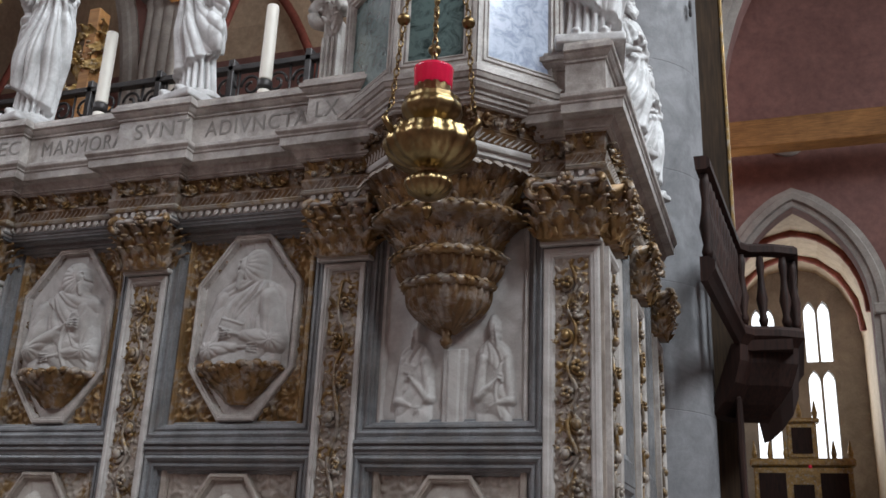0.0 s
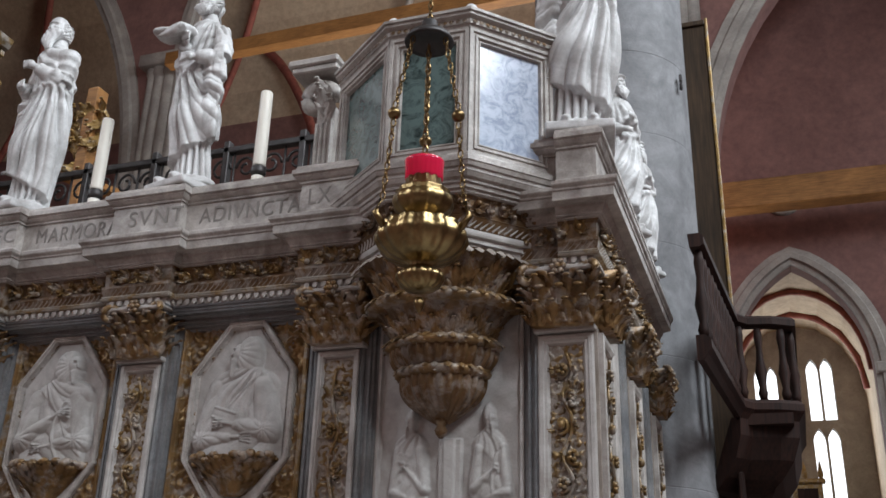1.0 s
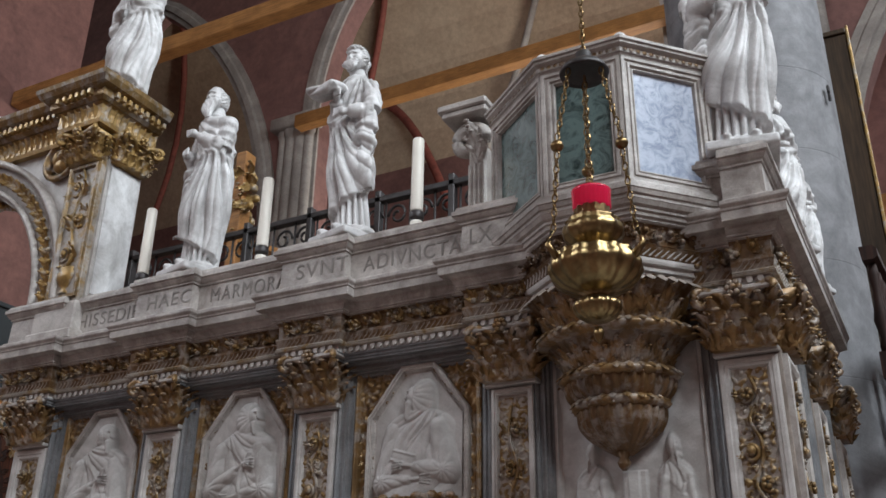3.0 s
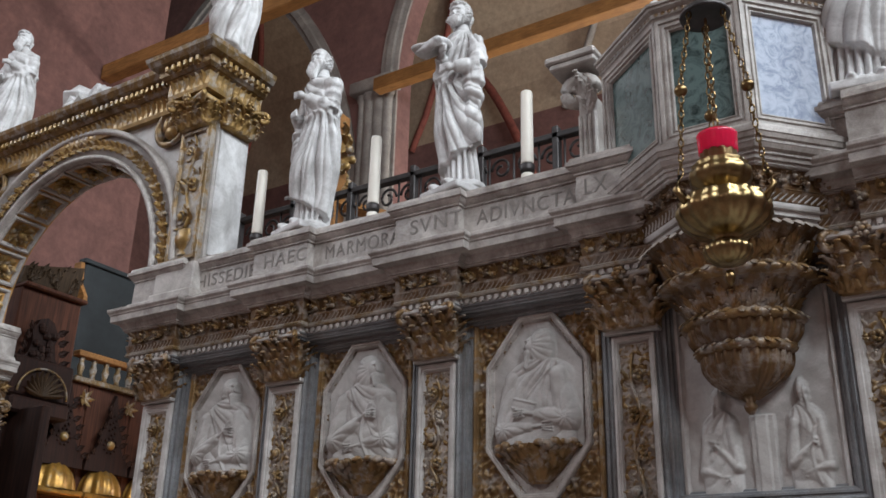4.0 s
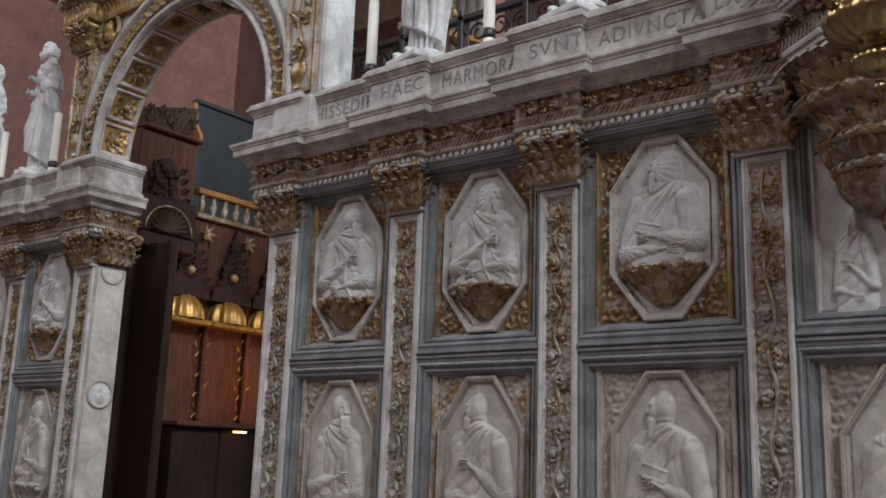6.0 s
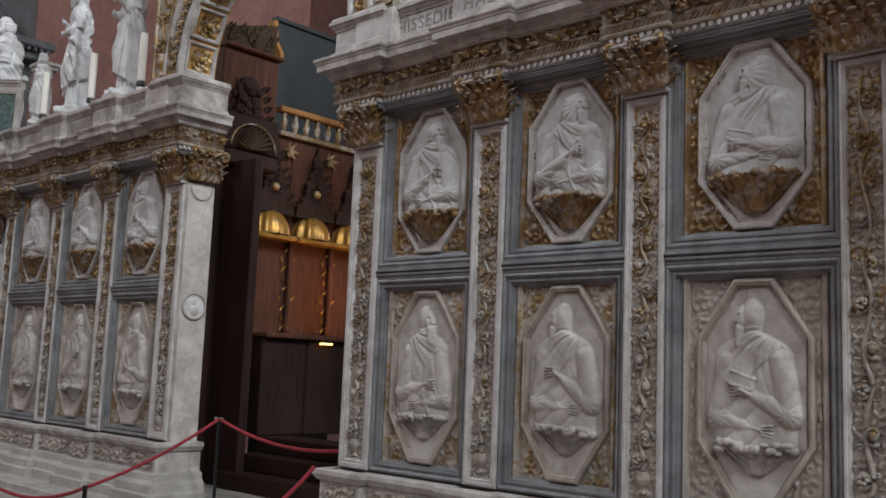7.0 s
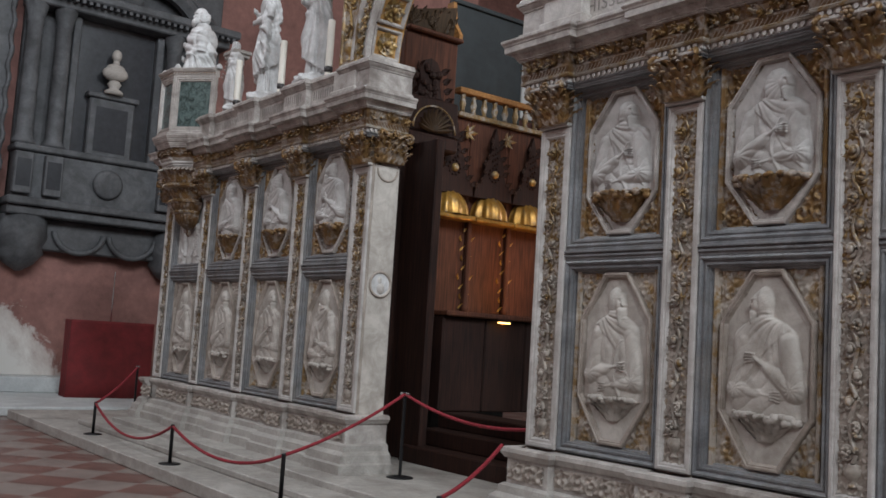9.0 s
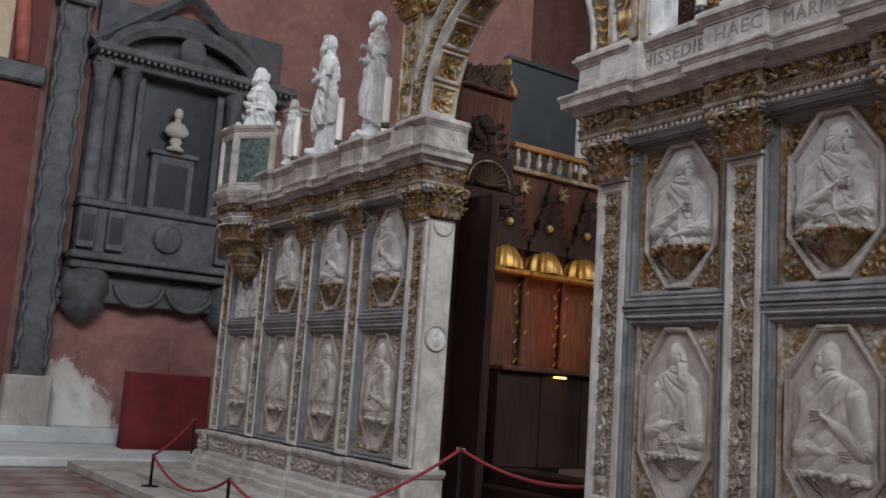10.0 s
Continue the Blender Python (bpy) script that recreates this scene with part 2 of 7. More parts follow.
def _ruby(nt, b):
    b.inputs["Base Color"].default_value = (0.62, 0.02, 0.07, 1)
    b.inputs["Roughness"].default_value = 0.12
    b.inputs["Transmission Weight"].default_value = 0.35
    b.inputs["Emission Color"].default_value = (0.9, 0.02, 0.09, 1)
    b.inputs["Emission Strength"].default_value = 0.09


RUBY = shader("lit_ruby_glass", _ruby)


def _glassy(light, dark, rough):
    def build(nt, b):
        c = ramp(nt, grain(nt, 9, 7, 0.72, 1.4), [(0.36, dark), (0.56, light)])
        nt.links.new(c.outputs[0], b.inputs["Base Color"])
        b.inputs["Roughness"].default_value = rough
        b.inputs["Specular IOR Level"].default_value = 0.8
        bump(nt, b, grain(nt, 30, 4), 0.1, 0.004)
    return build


VERDE = shader("polished_green_marble", _glassy((0.10, 0.15, 0.145), (0.018, 0.035, 0.034), 0.16))
# pale blue base colour paints bright daylight mirrored in the polished slab
SLABGLARE = shader("polished_marble_pale_glare", _glassy((0.50, 0.56, 0.66), (0.26, 0.31, 0.42), 0.14))


def _pane(nt, b):
    b.inputs["Base Color"].default_value = (0.9, 0.95, 1, 1)
    b.inputs["Emission Color"].default_value = (0.88, 0.94, 1.0, 1)
    b.inputs["Emission Strength"].default_value = 2.0


SKYPANE = shader("daylit_window_glass", _pane)


def _tiles(nt, b):
    geo = nt.nodes.new("ShaderNodeNewGeometry")
    ck = nt.nodes.new("ShaderNodeTexChecker")
    ck.inputs["Scale"].default_value = 1.6
    mp = nt.nodes.new("ShaderNodeMapping")
    mp.inputs["Rotation"].default_value = (0, 0, radians(45))
    nt.links.new(geo.outputs["Position"], mp.inputs["Vector"])
    nt.links.new(mp.outputs[0], ck.inputs["Vector"])
    a = ramp(nt, grain(nt, 2.5, 6), [(0.3, (0.10, 0.05, 0.042)), (0.7, (0.17, 0.088, 0.072))])
    w = ramp(nt, grain(nt, 2.5, 6), [(0.3, (0.16, 0.125, 0.11)), (0.7, (0.24, 0.195, 0.175))])
    nt.links.new(mixed(nt, ck.outputs[1], a.outputs[0], w.outputs[0]), b.inputs["Base Color"])
    b.inputs["Roughness"].default_value = 0.35
    bump(nt, b, grain(nt, 12, 5), 0.15, 0.004)


TILES = shader("red_white_floor_marble", _tiles)


# ---- mesh tools ----
class Geo:
    """Gathers vertices and faces of one mesh."""

    def __init__(self):
        self.v, self.f = [], []

    def add(self, verts, faces):
        n = len(self.v)
        self.v += [tuple(p) for p in verts]
        self.f += [tuple(i + n for i in q) for q in faces]
        return self

    def moved(self, m):
        self.v = [tuple(m @ Vector(p)) for p in self.v]
        return self

    def join(self, other, m=None):
        return self.add([m @ Vector(p) for p in other.v] if m else other.v, other.f)

    def box(self, x0, x1, y0, y1, z0, z1, c=0.006):
        c = min(c, (x1 - x0) * 0.3, (y1 - y0) * 0.3, (z1 - z0) * 0.3)
        vs, ids = [], {}
        for sx in (0, 1):
            for sy in (0, 1):
                for sz in (0, 1):
                    X, Y, Z = (x0, x1)[sx], (y0, y1)[sy], (z0, z1)[sz]
                    dx, dy, dz = c * (1 - 2 * sx), c * (1 - 2 * sy), c * (1 - 2 * sz)
                    for a, p in enumerate(((X, Y + dy, Z + dz), (X + dx, Y, Z + dz), (X + dx, Y + dy, Z))):
                        ids[sx, sy, sz, a] = len(vs)
                        vs.append(p)
        fs = []
        for a in range(3):
            for s in (0, 1):
                o = [(0, 0), (1, 0), (1, 1), (0, 1)]
                q = []
                for p in o:
                    k = list(p)
                    k.insert(a, s)
                    q.append(ids[(*k, a)])
                fs.append(q)
        for a in range(3):
            b1, b2 = [b for b in range(3) if b != a]
            for p in (0, 1):
                for q in (0, 1):
                    k0, k1 = [0, 0, 0], [0, 0, 0]
                    k0[b1] = k1[b1] = p
                    k0[b2] = k1[b2] = q
                    k1[a] = 1
                    fs.append((ids[(*k0, b1)], ids[(*k1, b1)], ids[(*k1, b2)], ids[(*k0, b2)]))
        for k in [(a, b, d) for a in (0, 1) for b in (0, 1) for d in (0, 1)]:
            fs.append((ids[(*k, 0)], ids[(*k, 1)], ids[(*k, 2)]))
        return self.add(vs, fs)

    def rings(self, rings, closed=True, caps=True):
        """Skin a row of equal rings of points."""
        n = len(rings[0])
        vs = [p for r in rings for p in r]
        fs = []
        for i in range(len(rings) - 1):
            for j in range(n if closed else n - 1):
                k = (j + 1) % n
                fs.append((i * n + j, i * n + k, (i + 1) * n + k, (i + 1) * n + j))
        if caps and closed:
            fs.append(tuple(range(n))[::-1])
            fs.append(tuple((len(rings) - 1) * n + j for j in range(n)))
        return self.add(vs, fs)

    def lathe(self, prof, seg=24, cx=0.0, cy=0.0, flute=0, depth=0.0):
        rs = []
        for r, z in prof:
            rs.append([(cx + (r + r * depth * math.cos(flute * 2 * math.pi * j / seg)) * math.cos(2 * math.pi * j / seg),
                        cy + (r + r * depth * math.cos(flute * 2 * math.pi * j / seg)) * math.sin(2 * math.pi * j / seg), z) for j in range(seg)])
        return self.rings(rs)

    def tube(self, pts, radii, seg=8):
        pts = [Vector(p) for p in pts]
        if isinstance(radii, (int, float)):
            radii = [radii] * len(pts)
        rs = []
        for i, p in enumerate(pts):
            d = (pts[min(i + 1, len(pts) - 1)] - pts[max(i - 1, 0)]).normalized()
            q = d.to_track_quat("Z", "Y")
            rs.append([p + q @ Vector((radii[i] * math.cos(2 * math.pi * j / seg), radii[i] * math.sin(2 * math.pi * j / seg), 0)) for j in range(seg)])
        return self.rings(rs)

    def ball(self, c, r, seg=12, rows=8):
        r = (r, r, r) if isinstance(r, (int, float)) else r
        rs = []
        for i in range(1, rows):
            a = math.pi * i / rows
            rs.append([(c[0] + r[0] * math.sin(a) * math.cos(2 * math.pi * j / seg), c[1] + r[1] * math.sin(a) * math.sin(2 * math.pi * j / seg), c[2] - r[2] * math.cos(a)) for j in range(seg)])
        return self.rings(rs)

    def sweep(self, prof, path, closed=False, cap=True):
        """Run a moulding (offset to the path's right, height) along a plan line with mitred corners."""
        P = [Vector((p[0], p[1])) for p in path]
        n = len(P)
        rs = []
        for i, p in enumerate(P):
            a = P[i - 1] if (i or closed) else None
            b = P[(i + 1) % n] if (i < n - 1 or closed) else None
            d1 = (p - a).normalized() if a is not None else (b - p).normalized()
            d2 = (b - p).normalized() if b is not None else d1
            n1, n2 = Vector((d1.y, -d1.x)), Vector((d2.y, -d2.x))
            m = (n1 + n2)
            m = m / max(0.2, m.dot(n1)) if m.length > 1e-6 else n1
            rs.append([(p.x + m.x * o, p.y + m.y * o, z) for o, z in prof])
        if closed:
            rs.append(rs[0])
        k = len(prof)
        vs = [q for r in rs for q in r]
        fs = [(i * k + j, (i + 1) * k + j, (i + 1) * k + j + 1, i * k + j + 1) for i in range(len(rs) - 1) for j in range(k - 1)]
        if cap and not closed:
            fs += [tuple(range(k)), tuple((len(rs) - 1) * k + j for j in range(k))[::-1]]
        return self.add(vs, fs)

    def hoop(self, outline, prof):
        """A frame moulding round an outline in x and z: prof gives (inset, y)."""
        P = [Vector(p) for p in outline]
        n = len(P)
        rs = []
        for i, p in enumerate(P):
            d1, d2 = (p - P[i - 1]).normalized(), (P[(i + 1) % n] - p).normalized()
            n1, n2 = Vector((-d1.y, d1.x)), Vector((-d2.y, d2.x))
            m = n1 + n2
            m = m / max(0.2, m.dot(n1))
            rs.append([(p.x + m.x * o, y, p.y + m.y * o) for o, y in prof])
        rs.append(rs[0])
        return self.rings(rs, closed=False, caps=False)

    def slab(self, outline, y0, y1):
        """A flat plate with an outline in x and z."""
        n = len(outline)
        vs = [(x, y0, z) for x, z in outline] + [(x, y1, z) for x, z in outline]
        fs = [tuple(range(n)), tuple(range(2 * n - 1, n - 1, -1))] + [(i, i + n, (i + 1) % n + n, (i + 1) % n) for i in range(n)]
        return self.add(vs, fs)

    def field(self, x0, x1, z0, z1, nx, nz, height, y, clip=None):
        """A carved field: height(u, v) stands out towards -y from the plane y."""
        U, V = np.meshgrid(np.linspace(x0, x1, nx), np.linspace(z0, z1, nz))
        Hh = height(U, V)
        n = len(self.v)
        vs = np.stack([U, y - Hh, V], -1).reshape(-1, 3)
        self.v += [tuple(p) for p in vs.tolist()]
        for j in range(nz - 1):
            for i in range(nx - 1):
                if clip is None or clip(0.5 * (U[j, i] + U[j, i + 1]), 0.5 * (V[j, i] + V[j + 1, i])):
                    a = n + j * nx + i
                    self.f.append((a, a + 1, a + nx + 1, a + nx))
        return self

    def leaf(self, base, up, out, side, length, width, curl=0.5, k=5):
        """A curled acanthus leaf with a raised rib."""
        base, up, out, side = (Vector(q) for q in (base, up, out, side))
        rs = []
        for i in range(k + 1):
            s = i / k
            w = width * 0.5 * (0.55 + 0.9 * s - 1.35 * s ** 3) * (1.0 if i % 2 else 0.82)
            c = base + up * (length * (s - 0.25 * curl * s ** 3)) + out * (length * (0.12 * s + curl * 0.55 * s ** 3))
            d = length * 0.07
            rs.append([c - side * w - out * d, c - side * w * 0.4 + out * d * 0.1, c + out * d * 0.8, c + side * w * 0.4 + out * d * 0.1, c + side * w - out * d])
        return self.rings(rs, closed=False, caps=False)


def mesh_of(name, g, material, smooth=False, fix=True):
    me = bpy.data.meshes.new(name)
    me.from_pydata(g.v, [], g.f)
    if fix and len(g.v) < 60000:
        bm = bmesh.new()
        bm.from_mesh(me)
        bmesh.ops.recalc_face_normals(bm, faces=bm.faces)
        bm.to_mesh(me)
        bm.free()
    me.materials.append(material)
    if smooth:
        me.polygons.foreach_set("use_smooth", [True] * len(me.polygons))
    me.update()
    return me


def part(name, g, material, parent=None, label="", smooth=False, fix=True):
    me = g if isinstance(g, bpy.types.Mesh) else mesh_of(name, g, material, smooth, fix)
    ob = new(name, me)
    ob.parent = parent
    return tagged(ob, label)


def thing(name, label, category, group="", at=None, kind=""):
    ob = new(name)
    ob.empty_display_size = 0.1
    if at:
        ob.location = at
    return tagged(ob, label, category, group, kind)


def solid(name, g, material, label, category="", group="", kind="", smooth=False):
    return tagged(part(name, g, material, None, label, smooth), label, category, group, kind)


# ---- setting: nave shell ----
def setting(name, g, material, label, smooth=False):
    return solid(name, g, material, label, kind="structure", smooth=smooth)


setting("floor", Geo().box(-31, 24, -31, 40, -0.3, 0.0, 0.0), TILES, "red and white chequered marble church floor")
setting("wall_south", Geo().box(-20, 24, -31, -30, 0, 36, 0.0), PINK, "red plastered entrance wall")
g = Geo()
for y0, y1 in ((-31, -22.2), (-19.8, -14.2), (-11.8, -6.2), (-3.8, 1.8), (4.2, 40)):
    g.box(18.8, 19.6, y0, y1, 0, 36, 0.0)
for yc in (-21.0, -13.0, -5.0, 3.0):
    g.box(18.8, 19.6, yc - 1.2, yc + 1.2, 0, 14.0, 0.0)
    g.box(18.8, 19.6, yc - 1.2, yc + 1.2, 23.0, 36, 0.0)
setting("wall_east", g, PINK, "red plastered side wall with tall windows")
g = Geo()
for y0, y1 in ((-31, -20.2), (-17.8, -10.2), (-7.8, 12.0)):
    g.box(-16.8, -16.0, y0, y1, 0, 36, 0.0)
for yc in (-19.0, -9.0):
    g.box(-16.8, -16.0, yc - 1.2, yc + 1.2, 0, 14.0, 0.0)
    g.box(-16.8, -16.0, yc - 1.2, yc + 1.2, 23.0, 36, 0.0)
g.box(-31, -16.8, 11.2, 12.0, 0, 36, 0.0).box(-31, -30.2, 12.0, 40, 0, 36, 0.0)
setting("wall_west", g, PINKBRICK, "painted pink brick aisle wall with flaking white lime")
setting("ceiling", Geo().box(-31, 24, -31, 40, 36, 36.4, 0.0), CREAM, "cream plastered vault ceiling")
setting("wall_north", Geo().box(-31, 24, 39, 40, 0, 36, 0.0), PINK, "far red plastered wall")


def pointed(xl, xr, spring, apex, n=12):
    """Points of a pointed arch from the left springing over the apex to the right."""
    w, h = (xr - xl) / 2, apex - spring
    r = (w * w + h * h) / (2 * w)
    a0 = math.atan2(h, r - w) if r > w else math.atan2(h, -(w - r))
    left = [(xl + r - r * math.cos(a0 * i / n), spring + r * math.sin(a0 * i / n)) for i in range(n + 1)]
    right = [(xl + xr - x, z) for x, z in reversed(left[:-1])]
    return left + right


def arched_wall(name, x0, x1, y0, y1, ztop, arches, material, label):
    """A thick wall with pointed openings that go through it."""
    g = Geo()
    cuts = sorted(arches)
    xs = x0
    for xl, xr, zs, za in cuts:
        g.box(xs, xl, y0, y1, 0, ztop, 0.0)
        arc = pointed(xl, xr, zs, za)
        for (xa, zb), (xb, zc) in zip(arc, arc[1:]):
            g.add([(xa, y0, zb), (xb, y0, zc), (xb, y0, ztop), (xa, y0, ztop), (xa, y1, zb), (xb, y1, zc), (xb, y1, ztop), (xa, y1, ztop)],
                  [(0, 1, 2, 3), (7, 6, 5, 4), (0, 4, 5, 1)])
        xs = xr
    g.box(xs, x1, y0, y1, 0, ztop, 0.0)
    return setting(name, g, material, label)


def archivolt(name, xl, xr, zs, za, y, w, d, material, label, foot=0.0):
    """Stone moulding that frames a pointed opening, with jambs down to the foot."""
    arc = [(xl, foot)] + pointed(xl, xr, zs, za, 14) + [(xr, foot)]
    g = Geo()
    prof = [(0.0, 0.0), (0.0, d * 0.4), (-w * 0.25, d * 0.5), (-w * 0.3, d), (-w * 0.62, d), (-w * 0.7, d * 0.6), (-w, d * 0.5), (-w, 0.0)]
    rs = []
    for i, p in enumerate(arc):
        a, b = arc[max(i - 1, 0)], arc[min(i + 1, len(arc) - 1)]
        t = Vector((b[0] - a[0], b[1] - a[1])).normalized()
        nn = Vector((t.y, -t.x))
        rs.append([(p[0] + nn.x * o, y - q, p[1] + nn.y * o) for o, q in prof])
    g.rings(rs, closed=False, caps=False)
    return setting(name, g, material, label)


ARCHES = [(-27.0, -13.3, 15.5, 28.6), (-11.0, 1.6, 20.8, 29.8), (6.2, 18.0, 13.2, 22.4)]
arched_wall("wall_crossing", -31, 24, 18.5, 19.3, 36, ARCHES, PINK, "red plastered crossing wall with pointed arches")
for xl, xr, zs, za in ARCHES:
    archivolt("trim", xl, xr, zs, za, 18.5, 0.75, 0.22, ARCHSTONE, "moulded grey stone arch band")
# clustered piers between the arches
for px in (-11.85, 5.4):
    g = Geo()
    for k, (dx, r) in enumerate(((-0.55, 0.2), (-0.2, 0.26), (0.2, 0.26), (0.55, 0.2))):
        g.lathe([(r, 0), (r, 19.9), (r * 1.25, 20.0), (r * 1.25, 20.2), (r, 20.3)], 12, px + dx, 18.35)
    g.box(px - 0.95, px + 0.95, 17.9, 18.6, 20.2, 20.7, 0.05)
    setting("trim", g, ARCHSTONE, "clustered stone pier with moulded capital", True)

# chapels beyond the crossing
arched_wall("wall_transept", 5.0, 24, 22.6, 23.2, 36, [(6.05, 9.75, 9.3, 12.45)], PINK, "red plastered transept wall with a chapel arch")
setting("trim", Geo().box(5.35, 6.05, 22.25, 22.62, 9.05, 9.35, 0.04).box(9.75, 10.45, 22.25, 22.62, 9.05, 9.35, 0.04), ARCHSTONE, "moulded stone imposts of the chapel arch")
archivolt("trim", 6.05, 9.75, 9.3, 12.45, 22.6, 0.55, 0.25, ARCHSTONE, "grey stone chapel arch moulding")
setting("trim", Geo().lathe([(0.05, 0), (0.55, 0.0), (0.55, 0.12), (0.42, 0.16), (0.40, 0.05), (0.05, 0.05)], 28).moved(pose(7.9, 22.6, 14.6, 90)), ARCHSTONE, "round stone oculus ring")
setting("wall_chapel", Geo().box(5.0, 5.6, 23.2, 31.5, 0, 14).box(10.2, 10.8, 23.2, 31.5, 0, 14), CREAM, "cream plastered chapel side walls")
g = Geo()
for k in range(8):
    a0, a1 = math.pi * k / 8, math.pi * (k + 1) / 8
    p0, p1 = (7.9 - 2.3 * math.cos(a0), 10.4 + 2.9 * math.sin(a0)), (7.9 - 2.3 * math.cos(a1), 10.4 + 2.9 * math.sin(a1))
    g.add([(p0[0], 23.2, p0[1]), (p1[0], 23.2, p1[1]), (p1[0], 31.5, p1[1]), (p0[0], 31.5, p0[1])], [(0, 1, 2, 3)])
setting("ceiling", g, CREAM, "cream chapel vault", True)
for yy in (24.6, 27.2, 29.8):
    pts = [(7.9 - 2.22 * math.cos(math.pi * k / 16), yy, 10.4 + 2.82 * math.sin(math.pi * k / 16)) for k in range(17)]
    setting("trim", Geo().tube(pts, 0.13, 8), REDRIB, "brick-red vault rib", True)

# chapel window wall: stone with lancets, tracery and glass
LANCETS = [(6.4, 6.76, 4.6, 9.3), (6.84, 7.2, 4.6, 9.3), (8.25, 8.66, 4.6, 9.4), (8.74, 9.15, 4.6, 9.4), (8.25, 8.66, 9.8, 12.0), (8.74, 9.15, 9.8, 12.0), (6.4, 6.76, 9.8, 11.8), (6.84, 7.2, 9.8, 11.8)]
arched_wall("wall_chapel_end_low", 5.0, 10.8, 31.5, 31.9, 9.7, [(a, b, d - 0.45, d) for a, b, c, d in LANCETS[:4]], ARCHSTONE, "grey stone window wall with lancets")
g = Geo()
xs = 5.0
for a, b, c, d in sorted(LANCETS[4:]):
    g.box(xs, a, 31.5, 31.9, 9.7, 14, 0.0)
    arc = pointed(a, b, d - 0.45, d, 6)
    for (xa, zb), (xb, zc) in zip(arc, arc[1:]):
        g.add([(xa, 31.5, zb), (xb, 31.5, zc), (xb, 31.5, 14), (xa, 31.5, 14), (xa, 31.9, zb), (xb, 31.9, zc)], [(0, 1, 2, 3), (0, 4, 5, 1)])
    xs = b
g.box(xs, 10.8, 31.5, 31.9, 9.7, 14, 0.0)
setting("wall_chapel_end_high", g, ARCHSTONE, "grey stone window tracery wall")
setting("window_1", Geo().box(5.4, 10.4, 31.93, 31.97, 4, 13), SKYPANE, "bright daylit leaded chapel window glass")

# far left chapel wall and vault seen through the crossing arches
setting("wall_chapel_far", Geo().box(-31, 4.9, 27.5, 28.1, 0, 23.5, 0.0), PINK, "red plastered far chapel wall")
g = Geo()
for k in range(10):
    a0, a1 = 0.5 * math.pi * k / 10, 0.5 * math.pi * (k + 1) / 10
    g.add([(-31, 27.5 - 9 * (1 - math.cos(a0)), 23.5 + 10 * math.sin(a0)), (4.9, 27.5 - 9 * (1 - math.cos(a0)), 23.5 + 10 * math.sin(a0)),
           (4.9, 27.5 - 9 * (1 - math.cos(a1)), 23.5 + 10 * math.sin(a1)), (-31, 27.5 - 9 * (1 - math.cos(a1)), 23.5 + 10 * math.sin(a1))], [(0, 1, 2, 3)])
setting("ceiling", g, CREAM, "cream plastered cross vault", True)
for x0, x1 in ((-28.5, -20.5), (-20.5, -14.5), (-16.5, -8.5), (-8.5, -0.5), (-0.5, 4.5)):
    for s in (1,):
        pts = []
        for k in range(11):
            a = 0.5 * math.pi * k / 10
            f = k / 10
            xx = (x0 + (x1 - x0) * f) if s else (x1 - (x1 - x0) * f)
            pts.append((xx, 27.3 - 9 * (1 - math.cos(a)), 23.2 + 10 * math.sin(a)))
        setting("trim", Geo().tube(pts, 0.16, 8), REDRIB if x0 < -10 else ARCHSTONE, "moulded diagonal vault rib", True)


setting("trim", Geo().tube([(-14.6 + 5.2 * f, 26.8, 27.2 - 8.5 * f ** 2) for f in np.linspace(0, 1, 14)], 0.2, 8), REDRIB, "curved brick-red wall rib", True)


def beam(p, q, h, w):
    """A squared timber between two points."""
    p, q = Vector(p), Vector(q)
    d = q - p
    g = Geo().box(0, d.length, -w / 2, w / 2, -h / 2, h / 2, 0.03)
    ob = solid("tie_beam", g, BEAM, "orange-brown squared timber tie beam across the nave", "beam", "tie beams")
    ob.matrix_world = Matrix.Translation(p) @ d.to_track_quat("X", "Z").to_matrix().to_4x4()
    return ob


beam((-15.9, 10.0, 17.75), (5.2, 10.0, 17.6), 0.5, 0.4)
beam((-11.4, 17.75, 20.05), (5.4, 17.75, 20.15), 0.5, 0.45)
beam((5.5, 20.9, 14.0), (18.6, 20.9, 14.0), 0.85, 0.6)

# the round nave pier beside the screen: drums with thin joints
pier = thing("nave_column", "massive round grey stone nave column of stacked drums", "column")
CX, CY, CR = 5.65, 4.10, 0.83
z = 0.0
rnd = random.Random(5)
k = 0
while z < 22:
    h = 0.95 + 0.25 * rnd.random()
    g = Geo().lathe([(CR - 0.003, z), (CR, z + 0.006), (CR, z + h - 0.006), (CR - 0.003, z + h)], 160, CX, CY)
    part("drum", g, COLUMN, pier)
    z += h
part("iron_ring", Geo().tube([(CX + 0.80, CY - 0.36 + 0.02 * math.sin(a), 7.62 + 0.085 * math.cos(a)) for a in np.linspace(0, 6.283, 14)], 0.016, 6).moved(pose(0, 0, 0)), IRON, pier, "small black iron ring")

